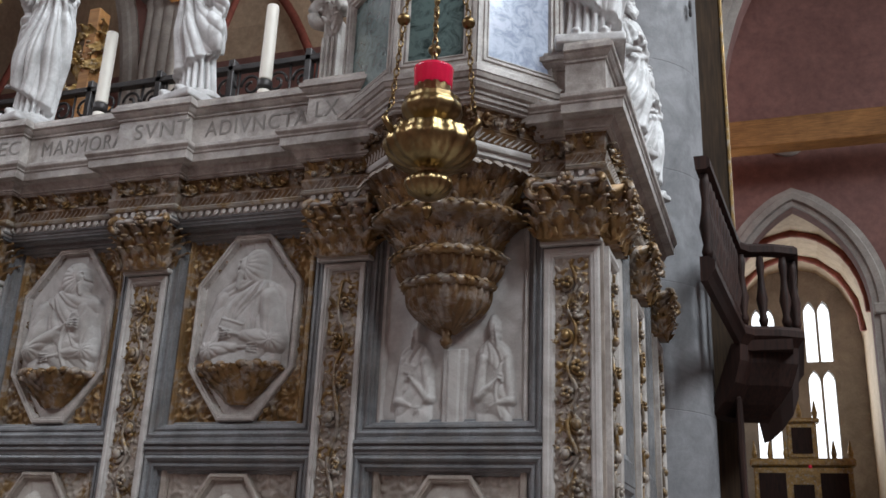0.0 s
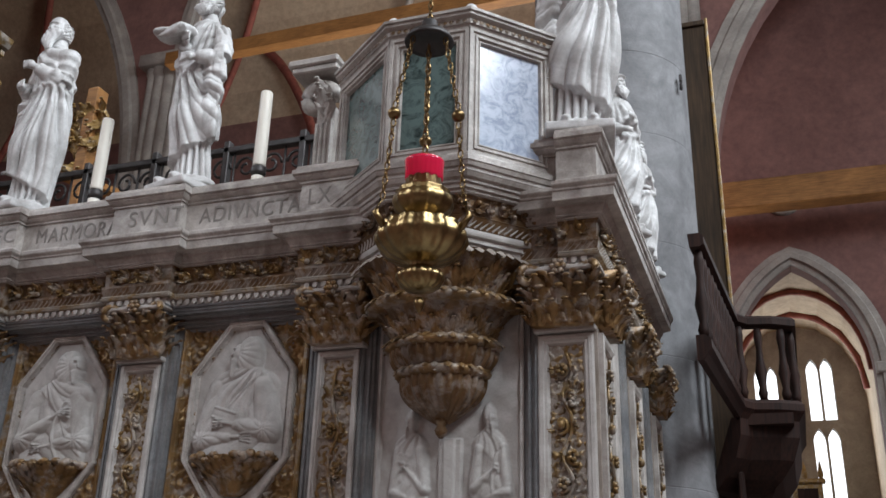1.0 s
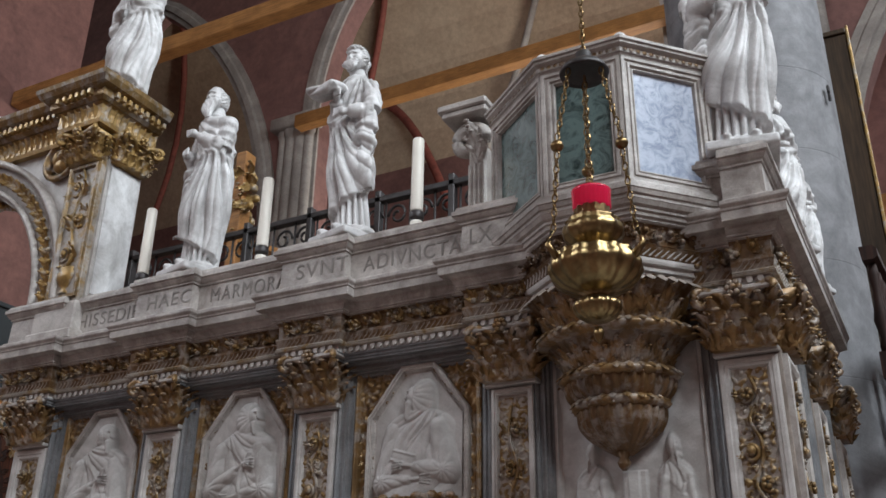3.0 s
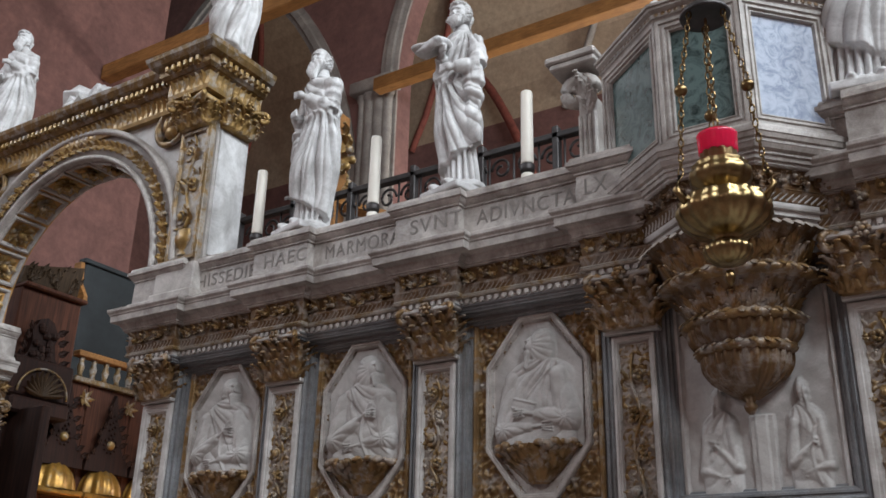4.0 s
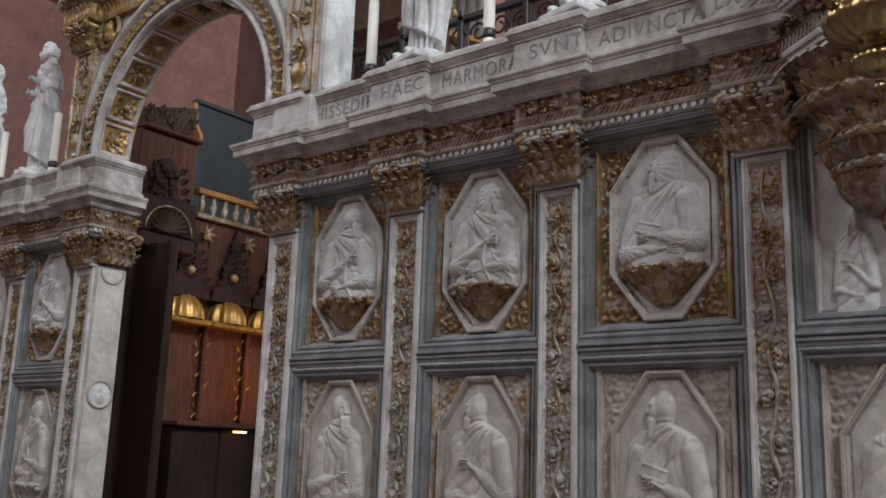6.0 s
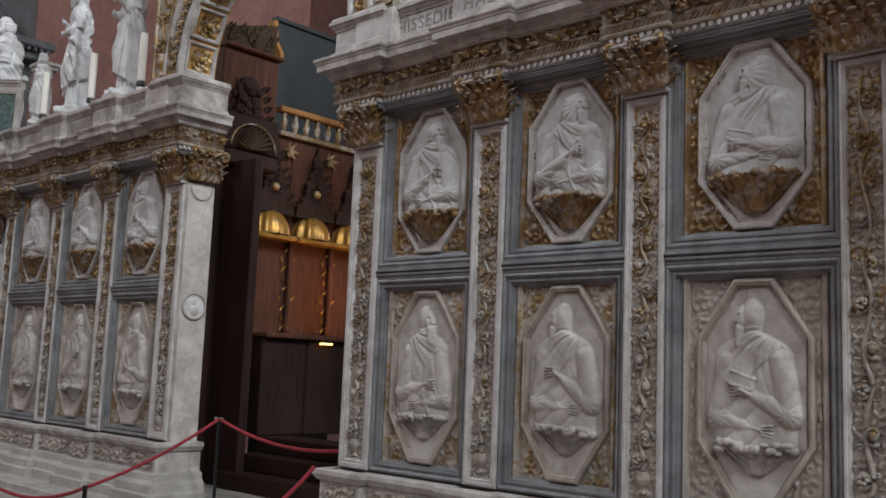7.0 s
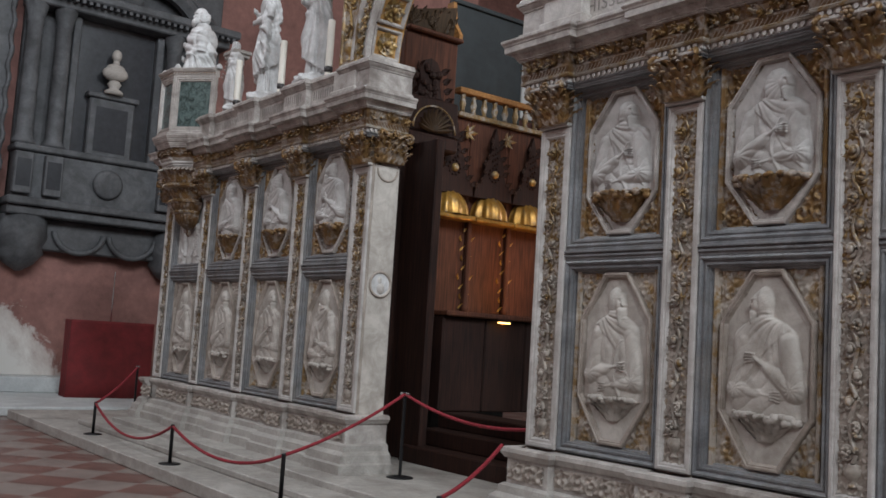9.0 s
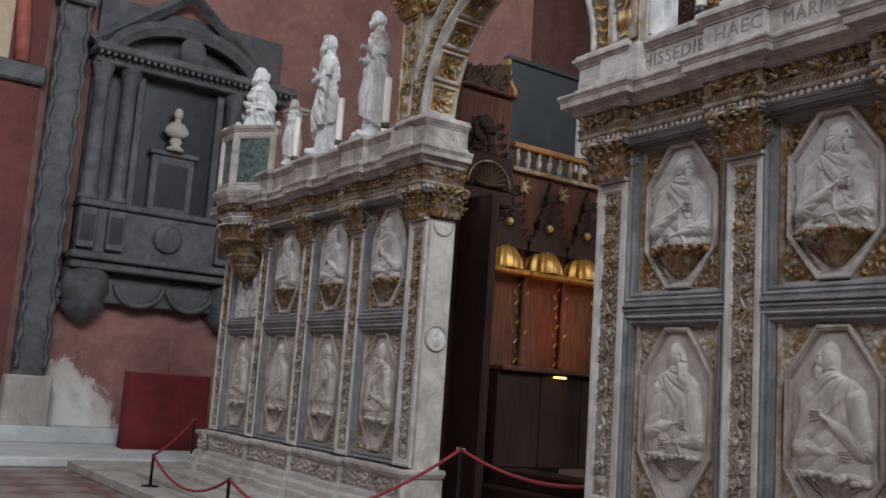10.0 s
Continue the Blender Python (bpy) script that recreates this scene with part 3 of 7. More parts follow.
# ---- platform ----
setting("pavement", Geo().box(-11.6, 9.5, -1.5, 0.9, 0.0, 0.15, 0.012), STEPSTONE, "worn pale stone platform step")
setting("lower_step", Geo().box(-9.3, 6.8, -1.0, 0.4, 0.15, 0.225, 0.012), STEPSTONE, "worn stone step before the screen")
setting("stylobate", Geo().box(-8.9, 6.35, -0.60, 3.0, 0.15, 0.30, 0.012), STEPSTONE, "second worn stone step under the screen")
setting("choir_floor", Geo().box(-9.0, 6.0, 0.9, 12, 0.0, 0.15, 0.0), STEPSTONE, "stone floor inside the choir")
setting("wall_step", Geo().box(-16.0, -11.9, -6.0, 4.0, 0.0, 0.17, 0.02).box(-16.0, -15.2, -6.0, 4.0, 0.17, 0.5, 0.02), PALESTEP, "pale bluish stone step at the aisle wall")
for k, (a, b, yy) in enumerate(((0.30, 0.5, 1.2), (0.5, 0.7, 1.5), (0.7, 0.9, 1.8))):
    setting("stair_step", Geo().box(-3.6, -0.2, yy, 2.3, 0.15 if k == 0 else a, b, 0.015), WOOD, "dark wooden step into the choir stalls")


# ---- the choir screen: one half, in the plan of the eastern half ----
PIL = [(0.0, 0.37), (1.455, 1.785), (2.88, 3.19), (4.36, 4.645), (5.78, 6.11)]
XC = -1.415
MIRROR = Matrix.Translation((2 * XC, 0, 0)) @ Matrix.Diagonal((-1, 1, 1, 1))


def rect(x0, x1, z0, z1):
    return [(x0, z0), (x1, z0), (x1, z1), (x0, z1)]


def octagon(xc, z0, z1, w, tw):
    """Upright eight-sided outline with short top and bottom edges."""
    h = z1 - z0
    c = 0.27 * h
    return [(xc - tw / 2, z0), (xc + tw / 2, z0), (xc + w / 2, z0 + c), (xc + w / 2, z1 - c), (xc + tw / 2, z1), (xc - tw / 2, z1), (xc - w / 2, z1 - c), (xc - w / 2, z0 + c)]


def scrolls(seed, cell):
    """Height of carved foliage: rolled tendrils with lobed leaves."""
    r = np.random.RandomState(seed)
    ph = r.rand(64) * 6.28
    def h(U, V):
        iu, iv = np.floor(U / cell), np.floor(V / cell)
        a = U / cell - iu - 0.5
        b = V / cell - iv - 0.5
        sgn = np.where((iu + iv) % 2 == 0, 1.0, -1.0)
        rad = np.sqrt(a * a + b * b) + 1e-6
        th = np.arctan2(b, a * sgn)
        p = ph[((iu * 7 + iv * 13) % 64).astype(int)]
        spiral = np.cos(th + p - rad * 15.0)
        lobes = 0.5 + 0.5 * np.cos(5 * th + p + rad * 9)
        e = np.clip(1.15 - rad * 1.5, 0, 1)
        fine = np.sin(U / cell * 23 + p) * np.sin(V / cell * 19)
        return 0.026 * np.clip(spiral, -0.2, 1) * e + 0.022 * lobes * np.exp(-((rad - 0.42) / 0.13) ** 2) + 0.012 * np.exp(-(rad / 0.13) ** 2) + 0.0022 * fine
    return h


def figure(xc, z0, h, w, seed):
    """Height of a draped half-figure carved in relief: profile head, mantle folds, crossed arms."""
    r = np.random.RandomState(seed)
    lean, turn = (r.rand() - 0.5) * 0.14 * w, r.choice([-1, 1])
    hood, old = r.rand() > 0.55, r.rand()
    hx, hz = xc + lean + turn * 0.03 * w, z0 + h * 0.82
    pf, pg = r.rand() * 6, r.rand() * 6
    va, vb, item = r.rand(), r.rand(), r.randint(3)
    def cap(U, V, a, b, ra, rb, top):
        ax, az, bx, bz = a[0], a[1], b[0], b[1]
        dx, dz = bx - ax, bz - az
        t = np.clip(((U - ax) * dx + (V - az) * dz) / (dx * dx + dz * dz), 0, 1)
        d2 = (U - ax - t * dx) ** 2 + (V - az - t * dz) ** 2
        return top * np.sqrt(np.clip(1 - d2 / (ra + (rb - ra) * t) ** 2, 0, 1))
    def ell(U, V, cx, cz, rx, rz, top, p=2.0):
        return top * np.clip(1 - (np.abs((U - cx) / rx) ** p + np.abs((V - cz) / rz) ** p), 0, 1) ** 0.5
    def crease(u, k=0.5):
        return np.abs(np.sin(u)) ** k - 0.7
    def hh(U, V):
        q = (V - z0) / h
        st = np.clip((0.72 - q) / 0.16, 0, 1)
        half_w = w * (0.085 + 0.275 * st * (2 - st) + 0.05 * np.clip(0.45 - q, 0, 1))
        k1 = (U - xc - lean * q) / half_w
        body = 0.066 * np.clip(1 - np.abs(k1) ** 2.4, 0, 1) ** 0.5 * (q < 0.80)
        on = np.clip(body / 0.03, 0, 1)
        px, pz = xc - turn * 0.20 * w, z0 + 0.74 * h
        f1 = np.arctan2((U - px) * turn, pz - V)
        rho = np.hypot(U - px, V - pz) / h
        u1 = 7.0 * f1 + 0.8 * np.sin(9 * rho + pf) + pg
        fan = crease(u1) + 0.4 * crease(2.1 * u1 + 10 * rho, 0.7)
        lap = crease(17 * q + 2.4 * k1 * turn + 0.9 * np.sin(3 * k1 + pf))
        low = np.clip((0.30 - q + 0.10 * k1 * turn) * 14, 0, 1)
        mantle = np.clip(((U - xc) * turn * 1.15 + (V - z0 - 0.42 * h) + 0.03 * h * np.sin(11 * q)) / (0.012 * h), 0, 1)
        s = body + on * (0.020 * fan * (1 - low) + 0.017 * low * (lap + 0.6) + 0.011 * mantle)
        # head
        head = ell(U, V, hx - turn * w * 0.03, hz + h * 0.01, w * 0.105, h * 0.118, 0.088)
        hair = np.where(head > 0.006, 0.006 * crease(34 * np.arctan2(V - hz, (U - hx) * turn) * 0.35 + 40 * np.hypot(U - hx, V - hz) / w, 0.7), 0)
        back = ((U - hx) * turn < w * 0.02)
        s_head = head + np.where(back, hair + 0.008, 0)
        face = ell(U, V, hx + turn * w * 0.045, hz - h * 0.005, w * 0.075, h * 0.095, 0.096)
        socket = ell(U, V, hx + turn * w * 0.085, hz + h * 0.012, w * 0.026, h * 0.015, 0.022)
        nose = cap(U, V, (hx + turn * w * 0.090, hz + h * 0.026), (hx + turn * w * 0.108, hz - h * 0.024), w * 0.013, w * 0.020, 0.084)
        brow = cap(U, V, (hx + turn * w * 0.03, hz + h * 0.036), (hx + turn * w * 0.088, hz + h * 0.034), w * 0.016, w * 0.013, 0.092)
        neck = cap(U, V, (hx - turn * w * 0.02, hz - h * 0.08), (xc + lean * 0.7, z0 + h * 0.64), w * 0.07, w * 0.09, 0.070)
        bl = 0.05 + 0.07 * old
        beard = cap(U, V, (hx + turn * w * 0.07, hz - h * 0.075), (hx + turn * w * 0.085, hz - h * (0.08 + bl)), w * 0.062, w * 0.025, 0.098)
        beard = np.where(beard > 0.004, beard + 0.006 * crease(95 * (U - hx) + 22 * np.sin(30 * q), 0.7), 0)
        face = np.where(face > 0, face - socket * 0.75, 0)
        s = np.maximum.reduce([s, s_head, face, nose, brow, neck, beard])
        if hood:
            ho = ell(U, V, hx - turn * w * 0.055, hz - h * 0.035, w * 0.135, h * 0.175, 0.084, 2.2)
            ho = np.where((ho > 0.005) & ((U - hx) * turn < w * (0.03 + 0.02 * np.sin(18 * q))), ho + 0.014 + 0.008 * crease(13 * np.arctan2(V - hz, (hx - U) * turn + 0.05 * w) * 0.6 + 12 * q), 0)
            s = np.maximum(s, ho)
        # arms in wide sleeves
        el1, el2 = (xc - turn * w * 0.315, z0 + h * 0.20), (xc + turn * w * 0.315, z0 + h * (0.14 + 0.06 * vb))
        ha1 = (xc + turn * w * 0.10, z0 + h * (0.24 + 0.24 * vb))
        ha2 = (xc - turn * w * 0.08, z0 + h * (0.09 + 0.08 * va))
        for sh, el, ha, tp in (((xc + turn * w * 0.23, z0 + h * 0.55), el2, ha2, 0.080), ((xc - turn * w * 0.23, z0 + h * 0.55), el1, ha1, 0.092)):
            mid = (el[0] + (ha[0] - el[0]) * 0.68, el[1] + (ha[1] - el[1]) * 0.68)
            a = np.maximum(cap(U, V, sh, el, w * 0.105, w * 0.13, tp), cap(U, V, el, mid, w * 0.13, w * 0.075, tp + 0.010))
            fold = crease(10 * np.arctan2(V - el[1], U - el[0]) * 0.5 + 34 * np.hypot(U - el[0], V - el[1]) / w * 0.35 + pf)
            a = np.where(a > 0.012, a + 0.009 * fold, a)
            s = np.maximum.reduce([s, a, cap(U, V, mid, ha, w * 0.036, w * 0.034, tp + 0.008)])
            dx = 1 if ha[0] > el[0] else -1
            for n in range(4):
                s = np.maximum(s, cap(U, V, (ha[0], ha[1] + h * (0.024 - 0.017 * n)), (ha[0] + dx * w * 0.105, ha[1] + h * (0.030 - 0.024 * n)), w * 0.013, w * 0.009, tp + 0.012))
        if item == 0:
            du, dv = (U - ha1[0]) * 0.95 + (V - ha1[1] - h * 0.06) * 0.3 * turn, (V - ha1[1] - h * 0.06) * 0.95 - (U - ha1[0]) * 0.3 * turn
            s = np.maximum(s, np.where((np.abs(du) < w * 0.12) & (np.abs(dv) < h * 0.045), 0.080 + 0.008 * (np.abs(dv) > h * 0.03), 0))
        elif item == 1:
            ax = (U - xc - turn * w * 0.16) * turn + 0.12 * w * np.sin(6 * q)
            s = np.maximum(s, np.where((np.abs(ax) < w * 0.055) & (q > 0.02) & (q < 0.50), 0.078 + 0.012 * np.cos(ax / (w * 0.055) * 4), 0))
        return s + 0.0015 * np.sin(53 * U + 11 * V) * np.sin(47 * V)
    return hh


def acanthus(g, base, up, out, side, length, width, curl):
    """One broad acanthus leaf: a curled middle lobe with smaller lobes spread on both sides."""
    base, up, out, side = (Vector(q) for q in (base, up, out, side))
    g.leaf(base, up, out, side, length, width * 1.0, curl, 5)
    tip = base + up * (length * (1 - 0.27 * curl)) + out * (length * (0.10 + 0.52 * curl))
    g.ball(tip, (width * 0.20, width * 0.10, width * 0.09), 6, 4)
    for s in (-1, 1):
        for f, a, l in ((0.12, 0.70, 0.44), (0.40, 0.50, 0.38)):
            u2 = (up + side * s * a).normalized()
            s2 = (side - up * s * a).normalized()
            g.leaf(base + up * (length * f) + side * (s * width * 0.12) + out * (length * (0.03 + 0.16 * f * f)), u2, out, s2, length * l, width * 0.50, curl * 0.9, 3)


def bracket(g, xc, z0, z1, w, y, seed, d=0.13):
    """A cloudy leaf corbel that carries a carved half-figure."""
    r = random.Random(seed)
    rs = []
    for i in range(7):
        s = i / 6
        ww = w * (0.10 + 0.40 * s ** 0.75)
        dd = d * (0.35 + 0.65 * s)
        rs.append([(xc + ww * math.cos(math.pi * j / 16), y - dd * math.sin(math.pi * j / 16) * (1 + 0.12 * math.cos(5 * j + i)), z0 + (z1 - z0) * s) for j in range(17)])
    g.rings(rs, closed=False, caps=False)
    for row, (s, n, ln) in enumerate(((0.58, 9, 0.44), (0.32, 7, 0.46), (0.05, 5, 0.5))):
        for j in range(n):
            a = math.pi * (j + 0.5 + 0.25 * (r.random() - 0.5)) / n
            ww, dd = w * (0.10 + 0.40 * s ** 0.75), d * (0.35 + 0.65 * s)
            o = Vector((0.6 * math.cos(a), -math.sin(a), 0)).normalized()
            up = Vector((math.cos(a) * 0.55, -0.15, 1)).normalized()
            g.leaf((xc + ww * math.cos(a), y - dd * math.sin(a) - 0.004, z0 + (z1 - z0) * s), up, o, (-o.y, o.x, 0), (z1 - z0) * ln * (0.85 + 0.3 * r.random()), w * 0.20, 0.55 + 0.3 * r.random())
    for j in range(22):
        a = math.pi * (j + r.random()) / 22
        q = 0.020 + 0.020 * r.random()
        g.ball((xc + w * (0.45 + 0.05 * r.random()) * math.cos(a), y - d * 0.95 * math.sin(a), z1 - 0.05 * r.random() ** 2), (q * 1.2, q, q * (0.6 + 0.5 * r.random())), 7, 5)
    return g


def ornament(x0, x1, z0, z1, y, seed, big=False):
    """A stem winding up from a vase with rolled acanthus branches, for a pilaster."""
    r = random.Random(seed)
    g = Geo()
    xc, w = (x0 + x1) / 2, x1 - x0
    vh = w * 1.15
    g.rings([[(xc + w * rr * math.cos(t), y - 0.045 * rr / 0.36 * math.sin(t), z0 + vh * s) for t in np.linspace(0, math.pi, 13)] for rr, s in ((0.22, 0.0), (0.20, 0.06), (0.09, 0.14), (0.22, 0.26), (0.36, 0.45), (0.40, 0.62), (0.30, 0.72), (0.34, 0.78), (0.30, 0.82))], closed=False, caps=False)
    z0 += vh * 0.8
    step = w * (1.6 if big else 1.05)
    n = int((z1 - z0) / step)
    step = (z1 - z0) / n
    stem = []
    for i in range(n * 8 + 1):
        f = i / 8
        stem.append((xc + w * 0.17 * math.sin(math.pi * f + 0.4 * math.sin(2.3 * f)), y - 0.014 - 0.008 * math.sin(3 * f), z0 + step * f))
    g.tube(stem, [0.016 - 0.006 * i / len(stem) for i in range(len(stem))], 6)
    for k in range(n):
        s = 1 if k % 2 else -1
        zc = z0 + (k + 0.45 + 0.12 * (r.random() - 0.5)) * step
        cx = xc + s * w * (0.16 + 0.08 * r.random())
        big_r = w * (0.25 + 0.09 * r.random())
        turns = 2.0 + 0.9 * r.random()
        pts = []
        for i in range(15):
            f = i / 14
            a = -math.pi * 0.7 + f * turns * math.pi
            rr = big_r * (1 - 0.75 * f)
            pts.append((cx - s * rr * math.cos(a), y - 0.012 - 0.022 * f, zc + rr * math.sin(a) * 1.2))
        g.tube(pts, [0.014 * (1 - 0.4 * i / 14) for i in range(15)], 5)
        kind = r.random()
        if kind < 0.4:
            for q in range(5):
                a = q * 1.257
                g.ball((cx + 0.022 * math.cos(a), y - 0.036, zc + 0.022 * math.sin(a)), (0.016, 0.014, 0.016), 6, 4)
        elif kind < 0.7:
            for q in range(6):
                g.ball((cx + w * 0.07 * (q % 2 - 0.5) * (1.6 - q * 0.2), y - 0.030, zc + 0.03 - 0.016 * q), (0.017, 0.018, 0.015), 6, 4)
        else:
            g.ball((cx, y - 0.03, zc), (0.024, 0.024, 0.032), 8, 5)
        for q in range(5):
            a = r.random() * 6.28
            o = Vector((math.cos(a), 0, math.sin(a)))
            acanthus(g, (cx + o.x * big_r * 0.75, y + 0.004, zc + o.z * big_r * 0.9), o, (0, -1, 0), (-o.z, 0, o.x), w * (0.26 + 0.18 * r.random()), w * 0.30, 0.6)
        o = Vector((-s * (0.5 + 0.3 * r.random()), 0, 1)).normalized()
        acanthus(g, (xc - s * w * 0.02, y + 0.002, zc - step * 0.30), o, (0, -1, 0), (o.z, 0, -o.x), step * 0.55, w * 0.42, 0.6)
    return g


def capital(w, h, d):
    """Gilded composite capital on a pilaster, base at the origin, front towards -y."""
    g = Geo()
    rs = []
    for i in range(7):
        s = i / 6
        e = w / 2 * (0.86 + 0.22 * s ** 3)
        q = d * (0.7 + 0.6 * s ** 3)
        rs.append([(-e, 0.12, h * s * 0.88), (-e, -q, h * s * 0.88), (e, -q, h * s * 0.88), (e, 0.12, h * s * 0.88)])
    g.rings(rs)
    r = random.Random(4)
    for z0, ln, n, off in ((0.0, 0.44, 4, 0.0), (0.22 * h, 0.44, 3, 0.0), (0.40 * h, 0.40, 4, 0.02)):
        for j in range(n):
            x = -w * 0.44 + w * 0.88 * (j + 0.5) / n
            acanthus(g, (x, -d * 0.78 - off, z0), (0.15 * (r.random() - 0.5), 0, 1), (0, -1, 0), (1, 0, 0), h * ln * (0.95 + 0.12 * r.random()), w * 1.25 / n, 0.7)
        for sx in (-1, 1):
            for jy in range(2):
                acanthus(g, (sx * w * 0.44, -d * 0.55 + jy * 0.10, z0), (0, 0, 1), (sx, 0, 0), (0, 1, 0), h * ln, w * 0.26, 0.85)
            o = Vector((sx * 0.7, -0.7, 0))
            acanthus(g, (sx * w * 0.44, -d * 0.80, z0), (0, 0, 1), o, (0.7, 0.7 * sx, 0), h * ln, w * 0.28, 0.75)
    for sx in (-1, 1):
        c = Vector((sx * w * 0.50, -d * 1.25, h * 0.76))
        o = Vector((sx * 0.75, -0.66, 0))
        pts, rad = [], []
        for f in np.linspace(0, 1, 22):
            a = 2.4 - f * 11
            rr = 0.060 * (1 - 0.82 * f)
            pts.append(c + o * (rr * math.cos(a)) + Vector((0, 0, rr * math.sin(a))) - Vector((0.012 * sx, 0.012, 0)) * (1 - f))
            rad.append(0.024 * (1 - 0.45 * f))
        g.tube(pts, rad, 7)
        g.tube([(sx * 0.03, -d * 1.05, h * 0.56), (sx * w * 0.20, -d * 1.28, h * 0.80), (sx * w * 0.42, -d * 1.30, h * 0.90), c + Vector((0, 0, 0.055))], [0.014, 0.022, 0.026, 0.022], 7)
    for q in range(6):
        a = q * 1.047
        g.ball((0.032 * math.cos(a), -d * 1.50, h * 0.87 + 0.032 * math.sin(a)), (0.02, 0.022, 0.02), 7, 5)
    g.ball((0, -d * 1.62, h * 0.87), 0.02, 7, 5)
    return g


def abacus(w, h, d):
    return Geo().box(-w * 0.60, w * 0.60, -d * 1.65, 0.12, h * 0.90, h, 0.01)


def astragal(w):
    return Geo().box(-w * 0.48, w * 0.48, -0.03, 0.12, -0.02, 0.012, 0.006)


def stepped(y, inset=0.0, x_end=6.13):
    """Front line of the screen in plan, breaking forward over each pilaster, then back along the return."""
    pts = [(-0.04 + 0.0, 0.42)]
    fwd = 0.08
    for i, (a, b) in enumerate(PIL):
        a0, b0 = a - 0.06, b + 0.06
        if i == 0:
            pts += [(a0, 0.42), (a0, y - fwd), (b0, y - fwd), (b0, y)]
        elif i < 4:
            pts += [(a0, y), (a0, y - fwd), (b0, y - fwd), (b0, y)]
        else:
            pts += [(5.95, y)]
    return pts[1:]


LINE = stepped(-0.04)
CORNER = [(5.95, -0.12), (6.13, -0.12), (6.13, 2.42)]


def runs(prof):
    """A moulding along the front and, butting against the pulpit, round the corner and back."""
    return Geo().sweep(prof, LINE).sweep(prof, CORNER)


screen = thing("choir_screen", "carved and gilded marble choir screen with prophet panels", "choir screen", "choir screen halves")
part("core", Geo().box(0.03, 6.08, 0.16, 0.40, 0.3, 5.0).box(5.73, 6.08, 0.40, 2.7, 0.3, 5.0), MARBLE, screen)

# base mouldings and carved plinth band
part("plinth", runs([(-0.05, 0.30), (0.16, 0.30), (0.16, 0.40), (0.13, 0.42), (0.12, 0.50), (0.07, 0.54), (0.06, 0.60), (0.03, 0.62), (-0.05, 0.62)]), STEPSTONE, screen, "worn marble plinth mouldings")
part("dado", runs([(-0.05, 0.62), (0.01, 0.62), (0.01, 0.84), (-0.05, 0.84)]), MARBLE, screen)
part("dado_rail", runs([(-0.05, 0.84), (0.03, 0.84), (0.05, 0.87), (0.065, 0.89), (0.065, 0.925), (0.03, 0.935), (-0.05, 0.935)]), MARBLE, screen)
band = Geo()
hs = scrolls(11, 0.16)
for i in range(4):
    a, b = PIL[i][1] + 0.08, PIL[i + 1][0] - 0.08
    band.field(a, b, 0.655, 0.81, 110, 20, lambda U, V: hs(U, V) * 1.1, -0.052)
for a, b in PIL:
    band.field(a - 0.03, b + 0.03, 0.655, 0.81, 50, 20, lambda U, V: hs(U, V) * 1.1, -0.132)
part("carved_band", band, OLDSTONE, screen, "worn carved foliage band", True, False)

# pilasters
CAPM = mesh_of("capital", capital(0.40, 0.38, 0.11), CAPGOLD, True)
ABAM = mesh_of("abacus", abacus(0.40, 0.34, 0.10), MARBLE)
ASTM = mesh_of("astragal", astragal(0.38), PALE)
ORN = [mesh_of("carved_stem", ornament(-0.075, 0.075, 1.06, 3.66, 0.030, 20 + k, big=(k == 1)), GOLDMID, True, False) for k in range(2)]
for i, (a, b) in enumerate(PIL):
    w = b - a
    p = part("pilaster", Geo().box(a, b, 0.03, 0.22, 0.93, 3.80, 0.004), OLDSTONE, screen)
    e = (w - 0.20) / 2
    part("frame", Geo().hoop(rect(a + 0.002, b - 0.002, 0.95, 3.77), [(0, 0.03), (0, 0.004), (0.010, 0.0), (e * 0.45, 0.0), (e * 0.55, 0.007), (e * 0.78, 0.007), (e * 0.85, 0.014), (e, 0.028), (e, 0.032)]), PALE, p, "pale moulded marble border")
    part("carved_ground", Geo().field(a + e, b - e, 1.01, 3.71, 24, 230, lambda U, V, f=scrolls(80 + i, 0.11): f(U, V) * 0.8, 0.036), GOLDMID, p, "worn gilded foliage ground", True, False)
    o = part("carved_stem", ORN[1 if i == 3 else 0], None, p, "gilded carved acanthus scrolls")
    o.location = ((a + b) / 2, 0, 0)
    c = part("capital", CAPM, None, p, "gilded carved leaf capital")
    c.location = ((a + b) / 2, 0.0, 3.80)
    q = part("abacus", ABAM, None, p)
    q.location = ((a + b) / 2, 0.0, 3.80)
    q = part("astragal", ASTM, None, p)
    q.location = ((a + b) / 2, 0.0, 3.80)

